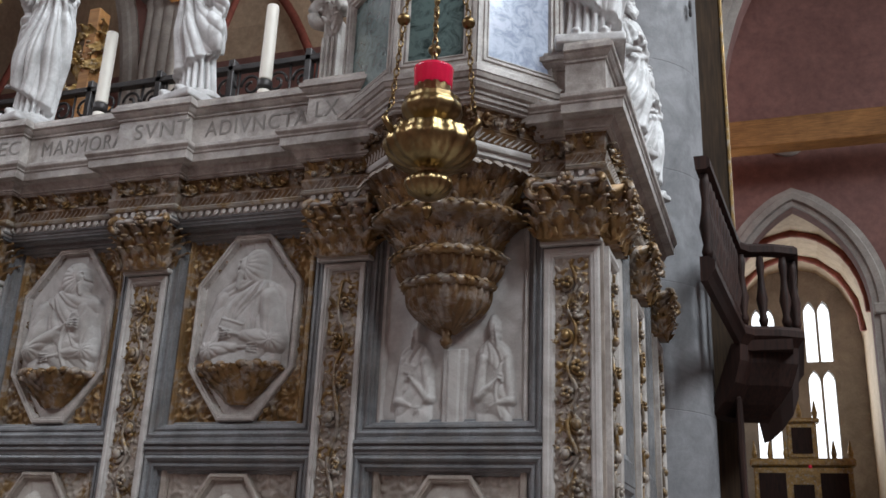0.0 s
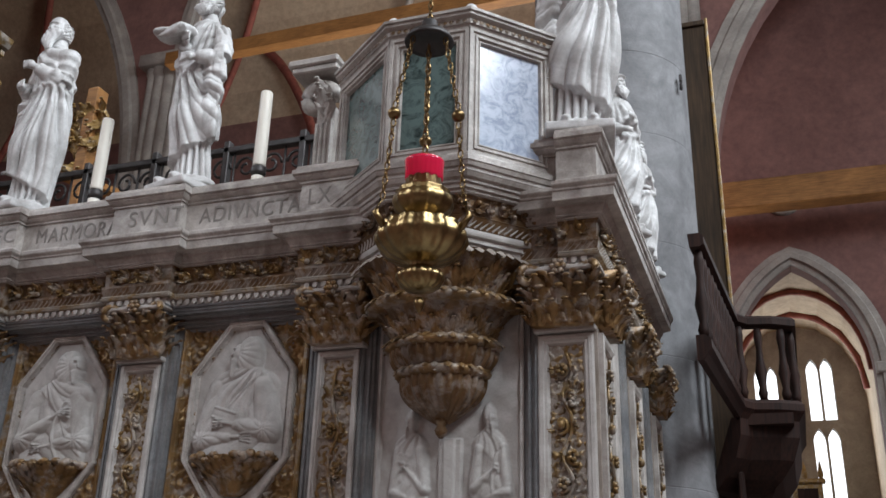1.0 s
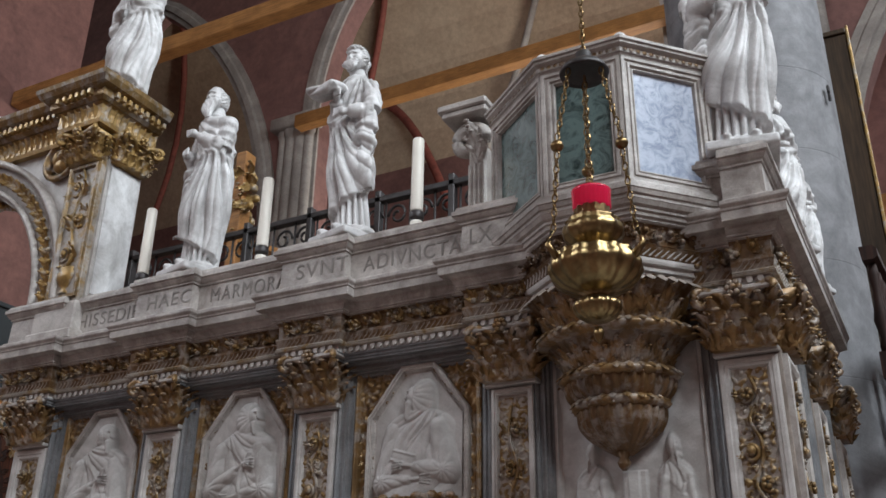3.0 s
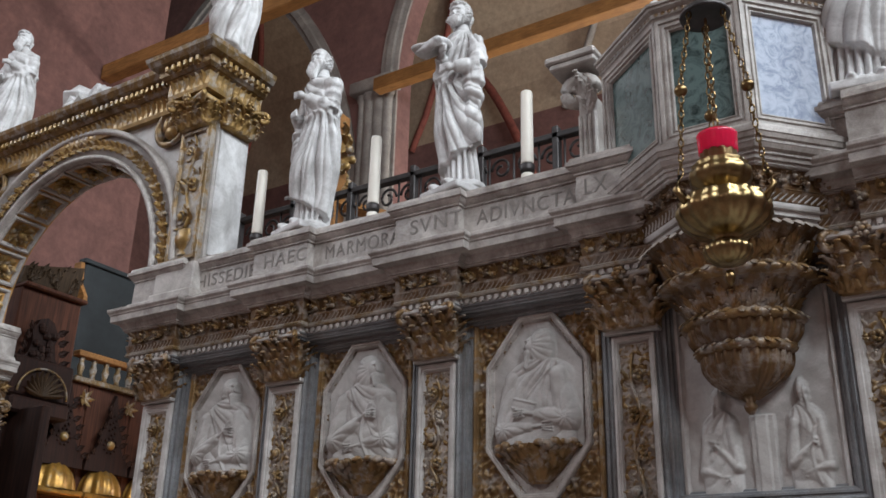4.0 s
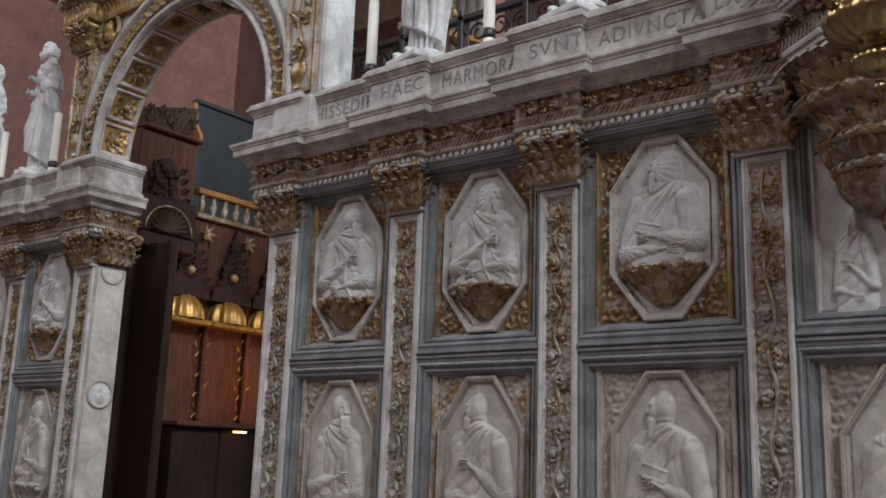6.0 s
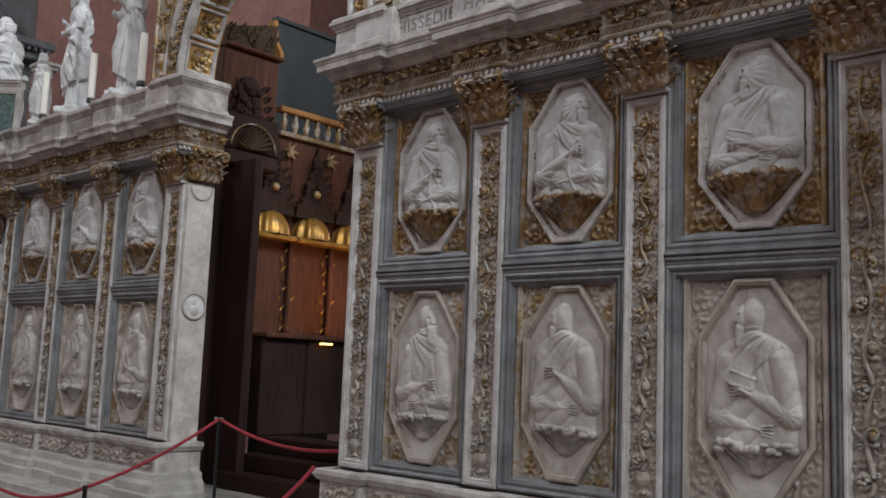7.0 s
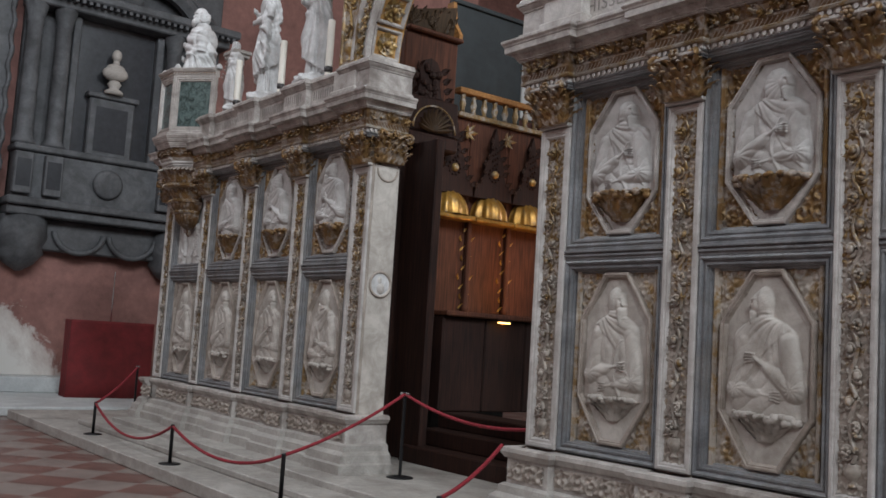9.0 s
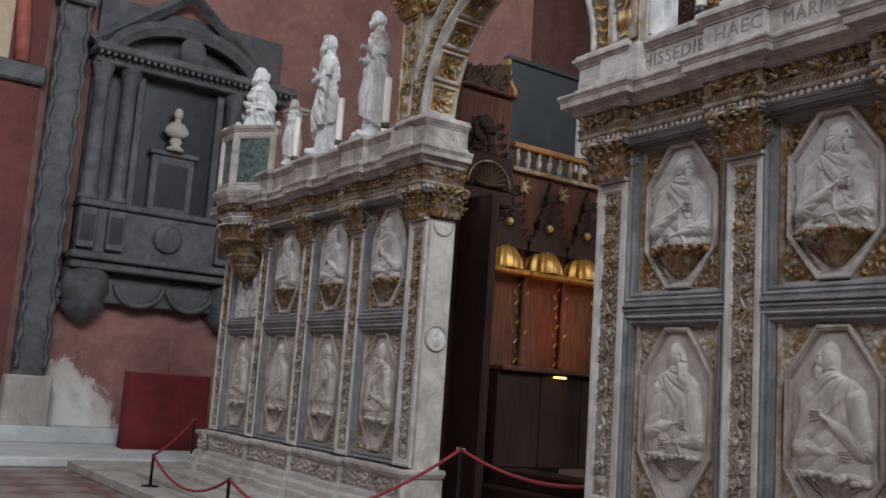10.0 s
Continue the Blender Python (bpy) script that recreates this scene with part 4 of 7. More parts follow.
# panels in two rows
for i in range(4):
    x0, x1 = PIL[i][1], PIL[i + 1][0]
    xc = (x0 + x1) / 2 + 0.015
    for row, (z0, z1) in enumerate(((0.95, 2.58), (2.69, 4.11))):
        pulpit_relief = i == 3 and row == 1
        pn = part("panel", Geo().box(x0, x1, 0.115, 0.17, z0 - 0.02, z1 + 0.02, 0.0), BLUE, screen)
        part("border", Geo().hoop(rect(x0, x1, z0, z1), [(0, 0.115), (0, 0.022), (0.018, 0.014), (0.03, 0.024), (0.034, 0.04), (0.048, 0.044), (0.052, 0.034), (0.066, 0.034), (0.07, 0.058), (0.084, 0.062), (0.09, 0.086), (0.104, 0.092), (0.11, 0.115)]), BLUE, pn, "grey-blue stepped marble moulding")
        fx0, fx1, fz0, fz1 = x0 + 0.105, x1 - 0.105, z0 + 0.055, z1 - 0.055
        if pulpit_relief:
            part("lip", Geo().hoop(rect(fx0, fx1, fz0, fz1), [(0, 0.112), (0, 0.085), (0.02, 0.08), (0.03, 0.10), (0.04, 0.108)]), PALE, pn, "pale narrow border")

            def pair(U, V, x=xc, z=fz0):
                a = figure(x - 0.25, z + 0.04, 0.66, 0.30, 61)(U, V)
                b = figure(x + 0.25, z + 0.04, 0.66, 0.30, 62)(U, V)
                t = 0.03 * (np.abs(U - x) < 0.07) * (V < z + 0.46) + 0.012 * (np.abs(U - x) < 0.035) * (V < z + 0.46)
                rough = 0.004 * np.sin(31 * U + 7 * V) * np.sin(23 * V - 5 * U)
                return np.maximum.reduce([a * 0.6, b * 0.6, t]) + rough
            part("relief_scene", Geo().field(fx0 + 0.03, fx1 - 0.03, fz0 + 0.03, fz1 - 0.02, 130, 160, pair, 0.11), RELIEF, pn, "two white marble figures in low relief", True, False)
            continue
        part("lip", Geo().hoop(rect(fx0, fx1, fz0, fz1), [(0, 0.112), (0, 0.080), (0.010, 0.074), (0.020, 0.080), (0.034, 0.084), (0.040, 0.092), (0.046, 0.106)]), GOLD if row else (GOLDLOW if i < 2 else OLDSTONE), pn, "ochre gilded flat border")
        gold = (GOLD if row else (GOLDLOW if i < 2 else OLDSTONE))
        deep = 0.85 if row else 0.55
        hh = scrolls(30 + i + 4 * row, 0.14)
        oc = octagon(xc, fz0 + 0.05, fz1 - (0.015 if row else 0.05), 0.77, 0.26)

        def outside(u, v, oc=oc, xc=xc):
            c = 0.27 * (oc[4][1] - oc[0][1])
            hw = oc[2][0] - xc
            dz = min(v - oc[0][1], oc[4][1] - v)
            lim = hw - 0.05 if dz > c else 0.12 + (hw - 0.12) * dz / c - 0.06
            return abs(u - xc) > lim
        part("spandrel", Geo().field(fx0 + 0.035, fx1 - 0.035, fz0 + 0.035, fz1 - 0.035, 110, 150, lambda U, V, hh=hh, deep=deep: hh(U, V) * deep, 0.112, outside), gold, pn, "gilded carved foliage corners" if row or i < 2 else "carved foliage corners", True, False)
        part("octagon_frame", Geo().hoop(oc, [(0, 0.114), (0, 0.068), (0.008, 0.058), (0.022, 0.056), (0.027, 0.066), (0.037, 0.066), (0.042, 0.092), (0.052, 0.106)]), MARBLE if row else OLDSTONE, pn, "pale moulded eight-sided frame")
        part("ground", Geo().slab(octagon(xc, oc[0][1] + 0.05, oc[4][1] - 0.05, oc[2][0] * 2 - 2 * xc - 0.10, 0.2), 0.103, 0.113), MARBLE if row else LOWRELIEF, pn)
        zb = oc[0][1] + (0.34 if row else 0.38)
        hgt = oc[4][1] - 0.075 - zb
        fw = 0.72
        fig = figure(xc, zb, hgt, fw, 40 + i + 4 * row)
        flat = 1.0 if row else 0.72
        part("relief_figure", Geo().field(xc - 0.325, xc + 0.325, zb - 0.01, oc[4][1] - 0.06, 120, 150, lambda U, V, fig=fig, flat=flat: fig(U, V) * flat, 0.101,
             lambda u, v, xc=xc, oc=oc: abs(u - xc) < 0.323 - max(0, (v - (oc[4][1] - 0.36))) * 0.78), RELIEF if row else LOWRELIEF, pn, "carved marble half-figure of a prophet", True, False)
        part("corbel", bracket(Geo(), xc, oc[0][1] + (0.10 if row else 0.20), zb + 0.01, 0.60 if row else 0.50, 0.10, 50 + i + 4 * row, 0.13 if row else 0.075), CAPGOLD if row else LOWRELIEF, pn, "gilded leafy corbel" if row else "worn leafy corbel", True, False)["kind"] = "stuff"
    # rail between the rows
    part("mid_rail", Geo().box(x0, x1, 0.02, 0.15, 2.58, 2.69, 0.006).box(x0, x1, 0.004, 0.05, 2.61, 2.63, 0.004).box(x0, x1, -0.004, 0.05, 2.645, 2.665, 0.004), BLUE, screen)

# entablature
part("architrave", runs([(-0.05, 4.09), (0.0, 4.09), (0.004, 4.105), (0.012, 4.108), (0.014, 4.125), (0.026, 4.128), (0.03, 4.14), (-0.05, 4.14)]), BLUE, screen)
part("architrave_fascia", runs([(-0.05, 4.14), (0.024, 4.14), (0.026, 4.18), (-0.05, 4.18)]), PALE, screen)
part("bead_moulding", runs([(-0.05, 4.18), (0.045, 4.18), (0.058, 4.186), (0.062, 4.196), (0.05, 4.203), (0.054, 4.206), (0.054, 4.216), (-0.05, 4.218)]), GOLDLOW, screen, "rubbed gilded bead strip")
part("frieze_ground", runs([(-0.05, 4.216), (0.045, 4.216), (0.06, 4.27), (0.06, 4.285), (0.045, 4.29), (0.05, 4.38), (0.065, 4.40), (-0.05, 4.40)]), GOLDDARK, screen)
part("cornice", runs([(-0.05, 4.40), (0.07, 4.40), (0.08, 4.406), (0.08, 4.414), (0.092, 4.418), (0.092, 4.43), (0.10, 4.44), (0.112, 4.458), (0.115, 4.472), (0.125, 4.478), (0.168, 4.486), (0.172, 4.482), (0.176, 4.486), (0.178, 4.54), (0.186, 4.545), (0.188, 4.556), (0.20, 4.57), (0.204, 4.578), (0.204, 4.598), (0.15, 4.606), (-0.05, 4.61)]), CORNICE, screen, "smoke-stained projecting marble cornice")
part("parapet", runs([(-0.05, 4.60), (0.125, 4.60), (0.125, 4.62), (0.112, 4.626), (0.108, 4.638), (0.092, 4.652), (0.088, 4.664), (0.064, 4.672), (0.06, 4.87), (0.072, 4.873), (0.072, 4.885), (0.085, 4.895), (0.10, 4.915), (0.10, 4.925), (0.115, 4.93), (0.115, 4.96), (0.10, 4.965), (0.09, 4.995), (-0.05, 5.0)]), CORNICE, screen, "marble parapet with a cut inscription")
part("ledge", Geo().box(-0.08, 6.1, -0.10, 0.42, 4.95, 5.0, 0.004).box(5.6, 6.15, 0.3, 2.7, 4.95, 5.0, 0.004), MARBLE, screen)


def along(path, step, first=0.5):
    """Places at even steps along a plan line, with the way out."""
    for p, q in zip(path, path[1:]):
        p, q = Vector(p), Vector(q)
        d = q - p
        n = max(1, round(d.length / step))
        if d.length < 0.05:
            continue
        t = d.normalized()
        for k in range(n):
            c = p + d * ((k + first) / n)
            yield (c.x, c.y), (t.x, t.y), (t.y, -t.x), d.length / n


def foliage_band(line, off, zc, seed, step=0.085, size=1.0):
    """Flowing foliage: rolled clusters with leaves thrown to alternate sides."""
    g, rf = Geo(), random.Random(seed)
    for k, ((x, y), t, o, st) in enumerate(along(line, step)):
        c, T, O = Vector((x + o[0] * off, y + o[1] * off, zc)), Vector((t[0], t[1], 0)), Vector((o[0], o[1], 0))
        sg = 1 if k % 2 else -1
        c += T * (0.02 * (rf.random() - 0.5))
        for a in (0.2, 1.0, 1.9):
            d = (T * (sg * math.cos(a)) + Vector((0, 0, math.sin(a) * (1 if rf.random() > 0.35 else -1)))).normalized()
            acanthus(g, c - d * 0.02, d, O, T * d.z - Vector((0, 0, d.dot(T))), (0.075 + 0.035 * rf.random()) * size, 0.055 * size, 0.75)
        g.ball(c + O * 0.022 + Vector((0, 0, 0.02 * sg)), (0.020, 0.020, 0.020), 6, 4)
    return g


def gadroon_band(line, off, z, length):
    """A row of slanted rounded strokes."""
    g = Geo()
    for (x, y), t, o, st in along(line, 0.040):
        T, O = Vector((t[0], t[1], 0)), Vector((o[0], o[1], 0))
        g.leaf(Vector((x, y, z)) + O * off, (T * 0.75 + Vector((0, 0, 0.66))).normalized(), O, (T * 0.66 - Vector((0, 0, 0.75))).normalized(), length, st * 0.62, 0.30, 3)
    return g


part("leaf_frieze", foliage_band(LINE, 0.05, 4.335, 17).join(foliage_band(CORNER, 0.05, 4.335, 18)), GOLD, screen, "gilded band of flowing carved foliage", True, False)["kind"] = "stuff"
part("gadroon_band", gadroon_band(LINE, 0.045, 4.218, 0.072).join(gadroon_band(CORNER, 0.045, 4.218, 0.072)), OLDSTONE, screen, "pale slanted carved gadroons", True, False)["kind"] = "stuff"
DENT = mesh_of("dentil", Geo().slab([(-0.016, 0.036), (-0.016, 0.012), (-0.009, 0.003), (0.0, 0.0), (0.009, 0.003), (0.016, 0.012), (0.016, 0.036)], -0.022, 0.0), MARBLE)
for (x, y), t, o, st in [*along(LINE, 0.060), *along(CORNER[:2], 0.060)]:
    d = part("dentil", DENT, None, screen)
    d.matrix_local = Matrix.Translation((x + o[0] * 0.024, y + o[1] * 0.024, 4.143)) @ Matrix.Rotation(math.atan2(o[1], o[0]) + math.pi / 2, 4, "Z")

# the return along the side: pilasters and panels facing east
for k, yy in enumerate((0.02, 1.15, 2.28)):
    p = part("pilaster", Geo().box(6.05, 6.13, yy, yy + 0.42, 0.93, 3.80, 0.004), OLDSTONE, screen)
    hoop = Geo().hoop(rect(0.005, 0.415, 0.95, 3.77), [(0, 0.03), (0, 0.0), (0.03, -0.004), (0.055, 0.008), (0.06, 0.03)])
    part("frame", hoop.moved(Matrix.Translation((6.16, yy, 0)) @ Matrix.Rotation(math.pi / 2, 4, "Z")), MARBLE, p)
    o = part("carved_stem", ORN[0], None, p)
    o.matrix_local = Matrix.Translation((6.165, yy + 0.21, 0)) @ Matrix.Rotation(math.pi / 2, 4, "Z")
    c = part("capital", CAPM, None, p)
    c.matrix_local = Matrix.Translation((6.12, yy + 0.21, 3.81)) @ Matrix.Rotation(math.pi / 2, 4, "Z")
for y0, y1 in ((0.44, 1.15), (1.57, 2.28)):
    for z0, z1 in ((0.95, 2.50), (2.62, 4.09)):
        g = Geo().hoop(rect(0, y1 - y0, z0, z1), [(0, 0.08), (0, 0.0), (0.03, 0.0), (0.05, 0.02), (0.08, 0.03), (0.09, 0.08)])
        part("side_panel", g.moved(Matrix.Translation((6.12, y0, 0)) @ Matrix.Rotation(math.pi / 2, 4, "Z")), BLUE, screen, "grey-blue moulded side panel border")
    part("mid_rail", Geo().box(6.05, 6.125, y0, y1, 2.50, 2.62, 0.006), BLUE, screen)

# door jamb: plain slab with a roundel, facing the passage
jamb = part("jamb", Geo().box(-0.012, 0.03, 0.06, 0.40, 0.93, 3.80, 0.004), LOWRELIEF, screen, "smooth white marble door jamb")
ring = Geo().lathe([(0.15, 0), (0.16, 0.012), (0.145, 0.022), (0.128, 0.018), (0.125, 0.004), (0.11, 0.0)], 32)
part("roundel", ring.moved(Matrix.Translation((-0.012, 0.23, 2.42)) @ Matrix.Rotation(-math.pi / 2, 4, "Y")), OLDSTONE, jamb, "round moulded frame", True)
part("roundel_disc", Geo().lathe([(0.02, 0), (0.13, 0.0), (0.13, 0.006), (0.02, 0.006)], 28).moved(Matrix.Translation((-0.012, 0.23, 2.42)) @ Matrix.Rotation(-math.pi / 2, 4, "Y")), STATUE, jamb)
part("roundel_relief", Geo().ball((-0.012, 0.22, 2.47), (0.016, 0.035, 0.045)).ball((-0.012, 0.24, 2.37), (0.016, 0.06, 0.07)), MARBLE, jamb, "", True)
half = Geo().tube([(-0.014, 0.23 + 0.14 * math.cos(a), 3.76 + 0.14 * math.sin(a)) for a in np.linspace(math.pi, 2 * math.pi, 14)], 0.014, 6)
part("lunette", half, OLDSTONE, jamb)
part("base_block", Geo().box(-0.04, 0.03, 0.02, 0.40, 0.3, 0.93, 0.01), MARBLE, jamb)
c = part("capital", CAPM, None, screen)
c.matrix_local = Matrix.Translation((0.0, 0.22, 3.83)) @ Matrix.Rotation(-math.pi / 2, 4, "Z")
copy_thing(screen, MIRROR)


# ---- inscription ----
def words(text, size, depth, material, parent, m):
    cu = bpy.data.curves.new("inscription", "FONT")
    cu.body, cu.size, cu.extrude, cu.space_character = text, size, depth, 1.12
    tmp = bpy.data.objects.new("inscription", cu)
    scene.collection.objects.link(tmp)
    me = bpy.data.meshes.new_from_object(tmp)
    bpy.data.objects.remove(tmp)
    me.materials.clear()
    me.materials.append(material)
    ob = part("inscription", me, None, parent, "cut Roman capital letters")
    ob.matrix_local = m
    return ob


def cut(text, x0, x1, y):
    ob = words(text, 0.165, 0.002, LETTER, screen, Matrix.Identity(4))
    w = max(v.co.x for v in ob.data.vertices)
    ob.matrix_local = Matrix.Translation((x0, y, 4.72)) @ Matrix.Rotation(math.pi / 2, 4, "X") @ Matrix.Diagonal(((x1 - x0) / w, 1, 1, 1))


for text, x0, x1, y in (("HISSEDIB", 0.60, 1.29, -0.104), ("HAEC", 1.44, 1.90, -0.184), ("MARMORA", 2.02, 2.745, -0.104), ("SVNT", 2.89, 3.34, -0.184), ("ADIVNCTA", 3.42, 4.20, -0.104), ("LX", 4.29, 4.46, -0.184)):
    cut(text, x0, x1, y)
left_half = [o for o in scene.objects if o.parent is None and o.name.startswith("choir_screen") and o is not screen][0]
g = Geo()
for x0, x1, y in ((0.7, 1.3, -0.104), (1.45, 1.85, -0.184), (2.05, 2.7, -0.104), (2.95, 3.3, -0.184), (3.5, 4.2, -0.104)):
    x = x0
    while x < x1:
        g.box(x, x + 0.02, y, y + 0.004, 4.72, 4.83, 0.0)
        x += 0.055
part("inscription_bars", g, LETTER, left_half, "illegible row of cut letters")["kind"] = "stuff"


# ---- pulpits at the ends of the screen ----
def pulpit():
    root = thing("pulpit", "polygonal marble pulpit with green panels, one painted pale with reflected daylight, on a gilded corbel", "pulpit", "screen pulpits")
    plan = [(4.42, -0.06), (4.965, -0.5), (5.49, -0.5), (5.905, -0.06)]
    part("corbel_core", Geo().sweep([(-0.45, 4.15), (-0.20, 4.15), (-0.14, 4.22), (-0.45, 4.22)], plan), GOLDDARK, root)
    part("fascia", Geo().sweep([(-0.35, 4.215), (-0.125, 4.215), (-0.122, 4.25), (-0.105, 4.255), (-0.105, 4.285), (-0.085, 4.29), (-0.08, 4.305), (-0.08, 4.325), (-0.35, 4.33)], plan), PALE, root, "pale stepped marble fascia")
    part("frieze_ground", Geo().sweep([(-0.35, 4.33), (-0.085, 4.33), (-0.06, 4.395), (-0.055, 4.40), (-0.065, 4.41), (-0.055, 4.50), (-0.04, 4.52), (-0.35, 4.525)], plan), GOLDDARK, root)
    part("base_cornice", Geo().sweep([(-0.3, 4.52), (-0.03, 4.52), (-0.02, 4.53), (-0.02, 4.545), (-0.004, 4.55), (0.0, 4.575), (0.012, 4.578), (0.012, 4.595), (0.03, 4.605), (0.042, 4.63), (0.046, 4.635), (0.046, 4.655), (0.058, 4.66), (0.066, 4.685), (0.072, 4.69), (0.072, 4.725), (0.034, 4.74), (0.03, 4.76), (-0.3, 4.765)], plan), CORNICE, root, "pale stepped cornice under the parapet")
    part("floor_slab", Geo().add([(x, y, 4.74) for x, y in plan] + [(x, y, 4.78) for x, y in plan], [(0, 1, 2, 3), (7, 6, 5, 4), (0, 4, 5, 1), (1, 5, 6, 2), (2, 6, 7, 3)]), MARBLE, root)
    part("leaf_frieze", foliage_band(plan, -0.055, 4.455, 23, 0.075, 0.9), GOLDDARK, root, "smoked gilded band of carved foliage", True, False)["kind"] = "stuff"
    part("gadroon_band", gadroon_band(plan, -0.08, 4.335, 0.07), PALE, root, "pale slanted carved gadroons", True, False)["kind"] = "stuff"
    faces = list(zip(plan, plan[1:]))
    for k, (p, q) in enumerate(faces):
        p, q = Vector(p), Vector(q)
        L = (q - p).length
        m = Matrix.Translation((p.x, p.y, 0)) @ Matrix.Rotation(math.atan2(q.y - p.y, q.x - p.x), 4, "Z")
        fr = part("side", Geo().hoop(rect(0.0, L, 4.76, 5.64), [(0, 0.06), (0.0, -0.015), (0.022, -0.015), (0.026, -0.003), (0.040, -0.003), (0.044, -0.012), (0.058, -0.012), (0.064, 0.004), (0.072, 0.004), (0.076, -0.002), (0.082, -0.002), (0.088, 0.02), (0.09, 0.05)]).moved(m), MARBLE, root, "moulded marble frame")
        # the third face carries its daylight reflection in the colour
        part("slab", Geo().box(0.075, L - 0.075, 0.022, 0.05, 4.83, 5.57, 0.003).moved(m), SLABGLARE if k == 2 else VERDE, fr, "polished marble slab painted pale with reflected daylight" if k == 2 else "polished dark green marble slab")
    part("top_cornice", Geo().sweep([(-0.10, 5.64), (0.012, 5.64), (0.018, 5.655), (0.028, 5.66), (0.03, 5.69), (0.05, 5.705), (0.055, 5.71), (0.055, 5.728), (0.068, 5.732), (0.068, 5.752), (0.0, 5.765), (-0.10, 5.77)], plan), MARBLE, root)
    tg = Geo()
    for (x, y), t, o, st in along(plan, 0.045):
        tg.leaf((x + o[0] * 0.03, y + o[1] * 0.03, 5.70), (0, 0, -1), (o[0], o[1], 0), (t[0], t[1], 0), 0.042, st, 0.3, 3)
    part("top_leaves", tg, GOLDDARK, root, "", True, False)
    for x, y in plan:
        part("finial", Geo().lathe([(0.05, 5.75), (0.052, 5.765), (0.048, 5.79), (0.034, 5.815), (0.014, 5.832), (0.002, 5.84)], 14, x, y + 0.03), STATUE, root, "small round marble knob", True)
    # corbel in tiers under the box
    cx, cy = 5.19, 0.06
    tiers = [(4.215, 0.555, 3.965, 0.43, 0.485, 9), (3.925, 0.43, 3.735, 0.32, 0.355, 9), (3.70, 0.335, 3.575, 0.265, 0.285, 9), (3.54, 0.265, 3.285, 0.04, 0.06, 7)]
    wob = random.Random(6)
    for k, (z1, r1, z0, r0, rim, n) in enumerate(tiers):
        g = Geo()
        rs = []
        lobe = 0.012 if k < 2 else 0.03
        for i in range(11):
            s = i / 10
            r = r0 + (r1 - r0) * s - (0.035 * math.sin(math.pi * s) if k < 2 else (-0.02 if k == 2 else -0.072) * math.sin(math.pi * s))
            rs.append([(cx + r * math.cos(a) * (1 + lobe * math.cos(4 * n * a)), cy + r * 0.95 * math.sin(a) * (1 + lobe * math.cos(4 * n * a)), z0 + (z1 - z0) * s) for a in np.linspace(math.pi, 2 * math.pi, 97)])
        g.rings(rs, closed=False, caps=False)
        tier = part("tier", g, GOLDDARK, root, "dark gilded carved corbel tier", True, False)
        if k < 2:
            lg = Geo()
            for j in range(n * 2):
                a = math.pi + math.pi * (j + 0.5) / (2 * n)
                o = Vector((math.cos(a), 0.95 * math.sin(a), 0)).normalized()
                f = 0.02 if j % 2 else 0.30
                rr = r0 + (r1 - r0) * f - 0.028
                up = (o * (r1 - r0) / (z1 - z0) * 0.8 + Vector((0, 0, 1))).normalized()
                acanthus(lg, (cx + rr * math.cos(a), cy + rr * 0.95 * math.sin(a), z0 + (z1 - z0) * f), up, o, (-o.y, o.x, 0), (z1 - z0) * (0.60 + 0.1 * wob.random()), math.pi * r1 / n * 0.62, 0.16)
            part("leaves", lg, CAPGOLD, tier, "worn gilded acanthus leaves", True, False)["kind"] = "stuff"
        if k == 0:
            lip = Geo()
            for j in range(26):
                a = math.pi + math.pi * (j + 0.5) / 26
                o = Vector((math.cos(a), math.sin(a), 0))
                lip.leaf((cx + 0.515 * o.x, cy + 0.49 * o.y, 4.225), (o - Vector((0, 0, 0.4))).normalized(), (o * 0.4 + Vector((0, 0, 0.8))).normalized(), (-o.y, o.x, 0), 0.075 + 0.025 * wob.random(), 0.08, -0.6, 4)
            part("leaf_lip", lip, OLDSTONE, tier, "pale curling leaf tips", True, False)
        if k < 3:
            bg = Geo()
            rs = [[(cx + q * math.cos(a), cy + q * 0.95 * math.sin(a), z) for a in np.linspace(math.pi, 2 * math.pi, 49)] for q, z in ((r0 - 0.02, z0 - 0.045), (rim, z0 - 0.03), (rim + 0.015, z0 - 0.01), (rim, z0 + 0.015), (r0 - 0.02, z0 + 0.03))]
            bg.rings(rs, closed=False, caps=False)
            nb = int(rim * 44)
            for j in range(nb):
                a = math.pi + math.pi * (j + 0.5 + 0.3 * (wob.random() - 0.5)) / nb
                o = Vector((math.cos(a), math.sin(a), 0))
                t = Vector((-o.y, o.x, 0))
                c = Vector((cx + (rim - 0.035) * o.x, cy + (rim - 0.035) * 0.95 * o.y, z0 + 0.03 + 0.008 * wob.random()))
                bg.leaf(c, (o * 0.75 - Vector((0, 0, 0.35))).normalized(), (o * 0.35 + Vector((0, 0, 0.75))).normalized(), t, 0.060 + 0.025 * wob.random(), 0.07, -0.5, 4)
                bg.leaf(c - Vector((0, 0, 0.02)), (o * 0.55 - Vector((0, 0, 0.8))).normalized(), o, t, 0.045 + 0.02 * wob.random(), 0.045, 0.3, 3)
            part("leaf_rim", bg, CAPGOLD, tier, "rubbed projecting rim of drooping leaves", True, False)
    part("drop", Geo().lathe([(0.012, 3.20), (0.030, 3.22), (0.040, 3.245), (0.026, 3.27), (0.05, 3.31)], 14, cx, cy - 0.03), GOLDDARK, root, "", True)
    return root


pul = pulpit()
copy_thing(pul, MIRROR)


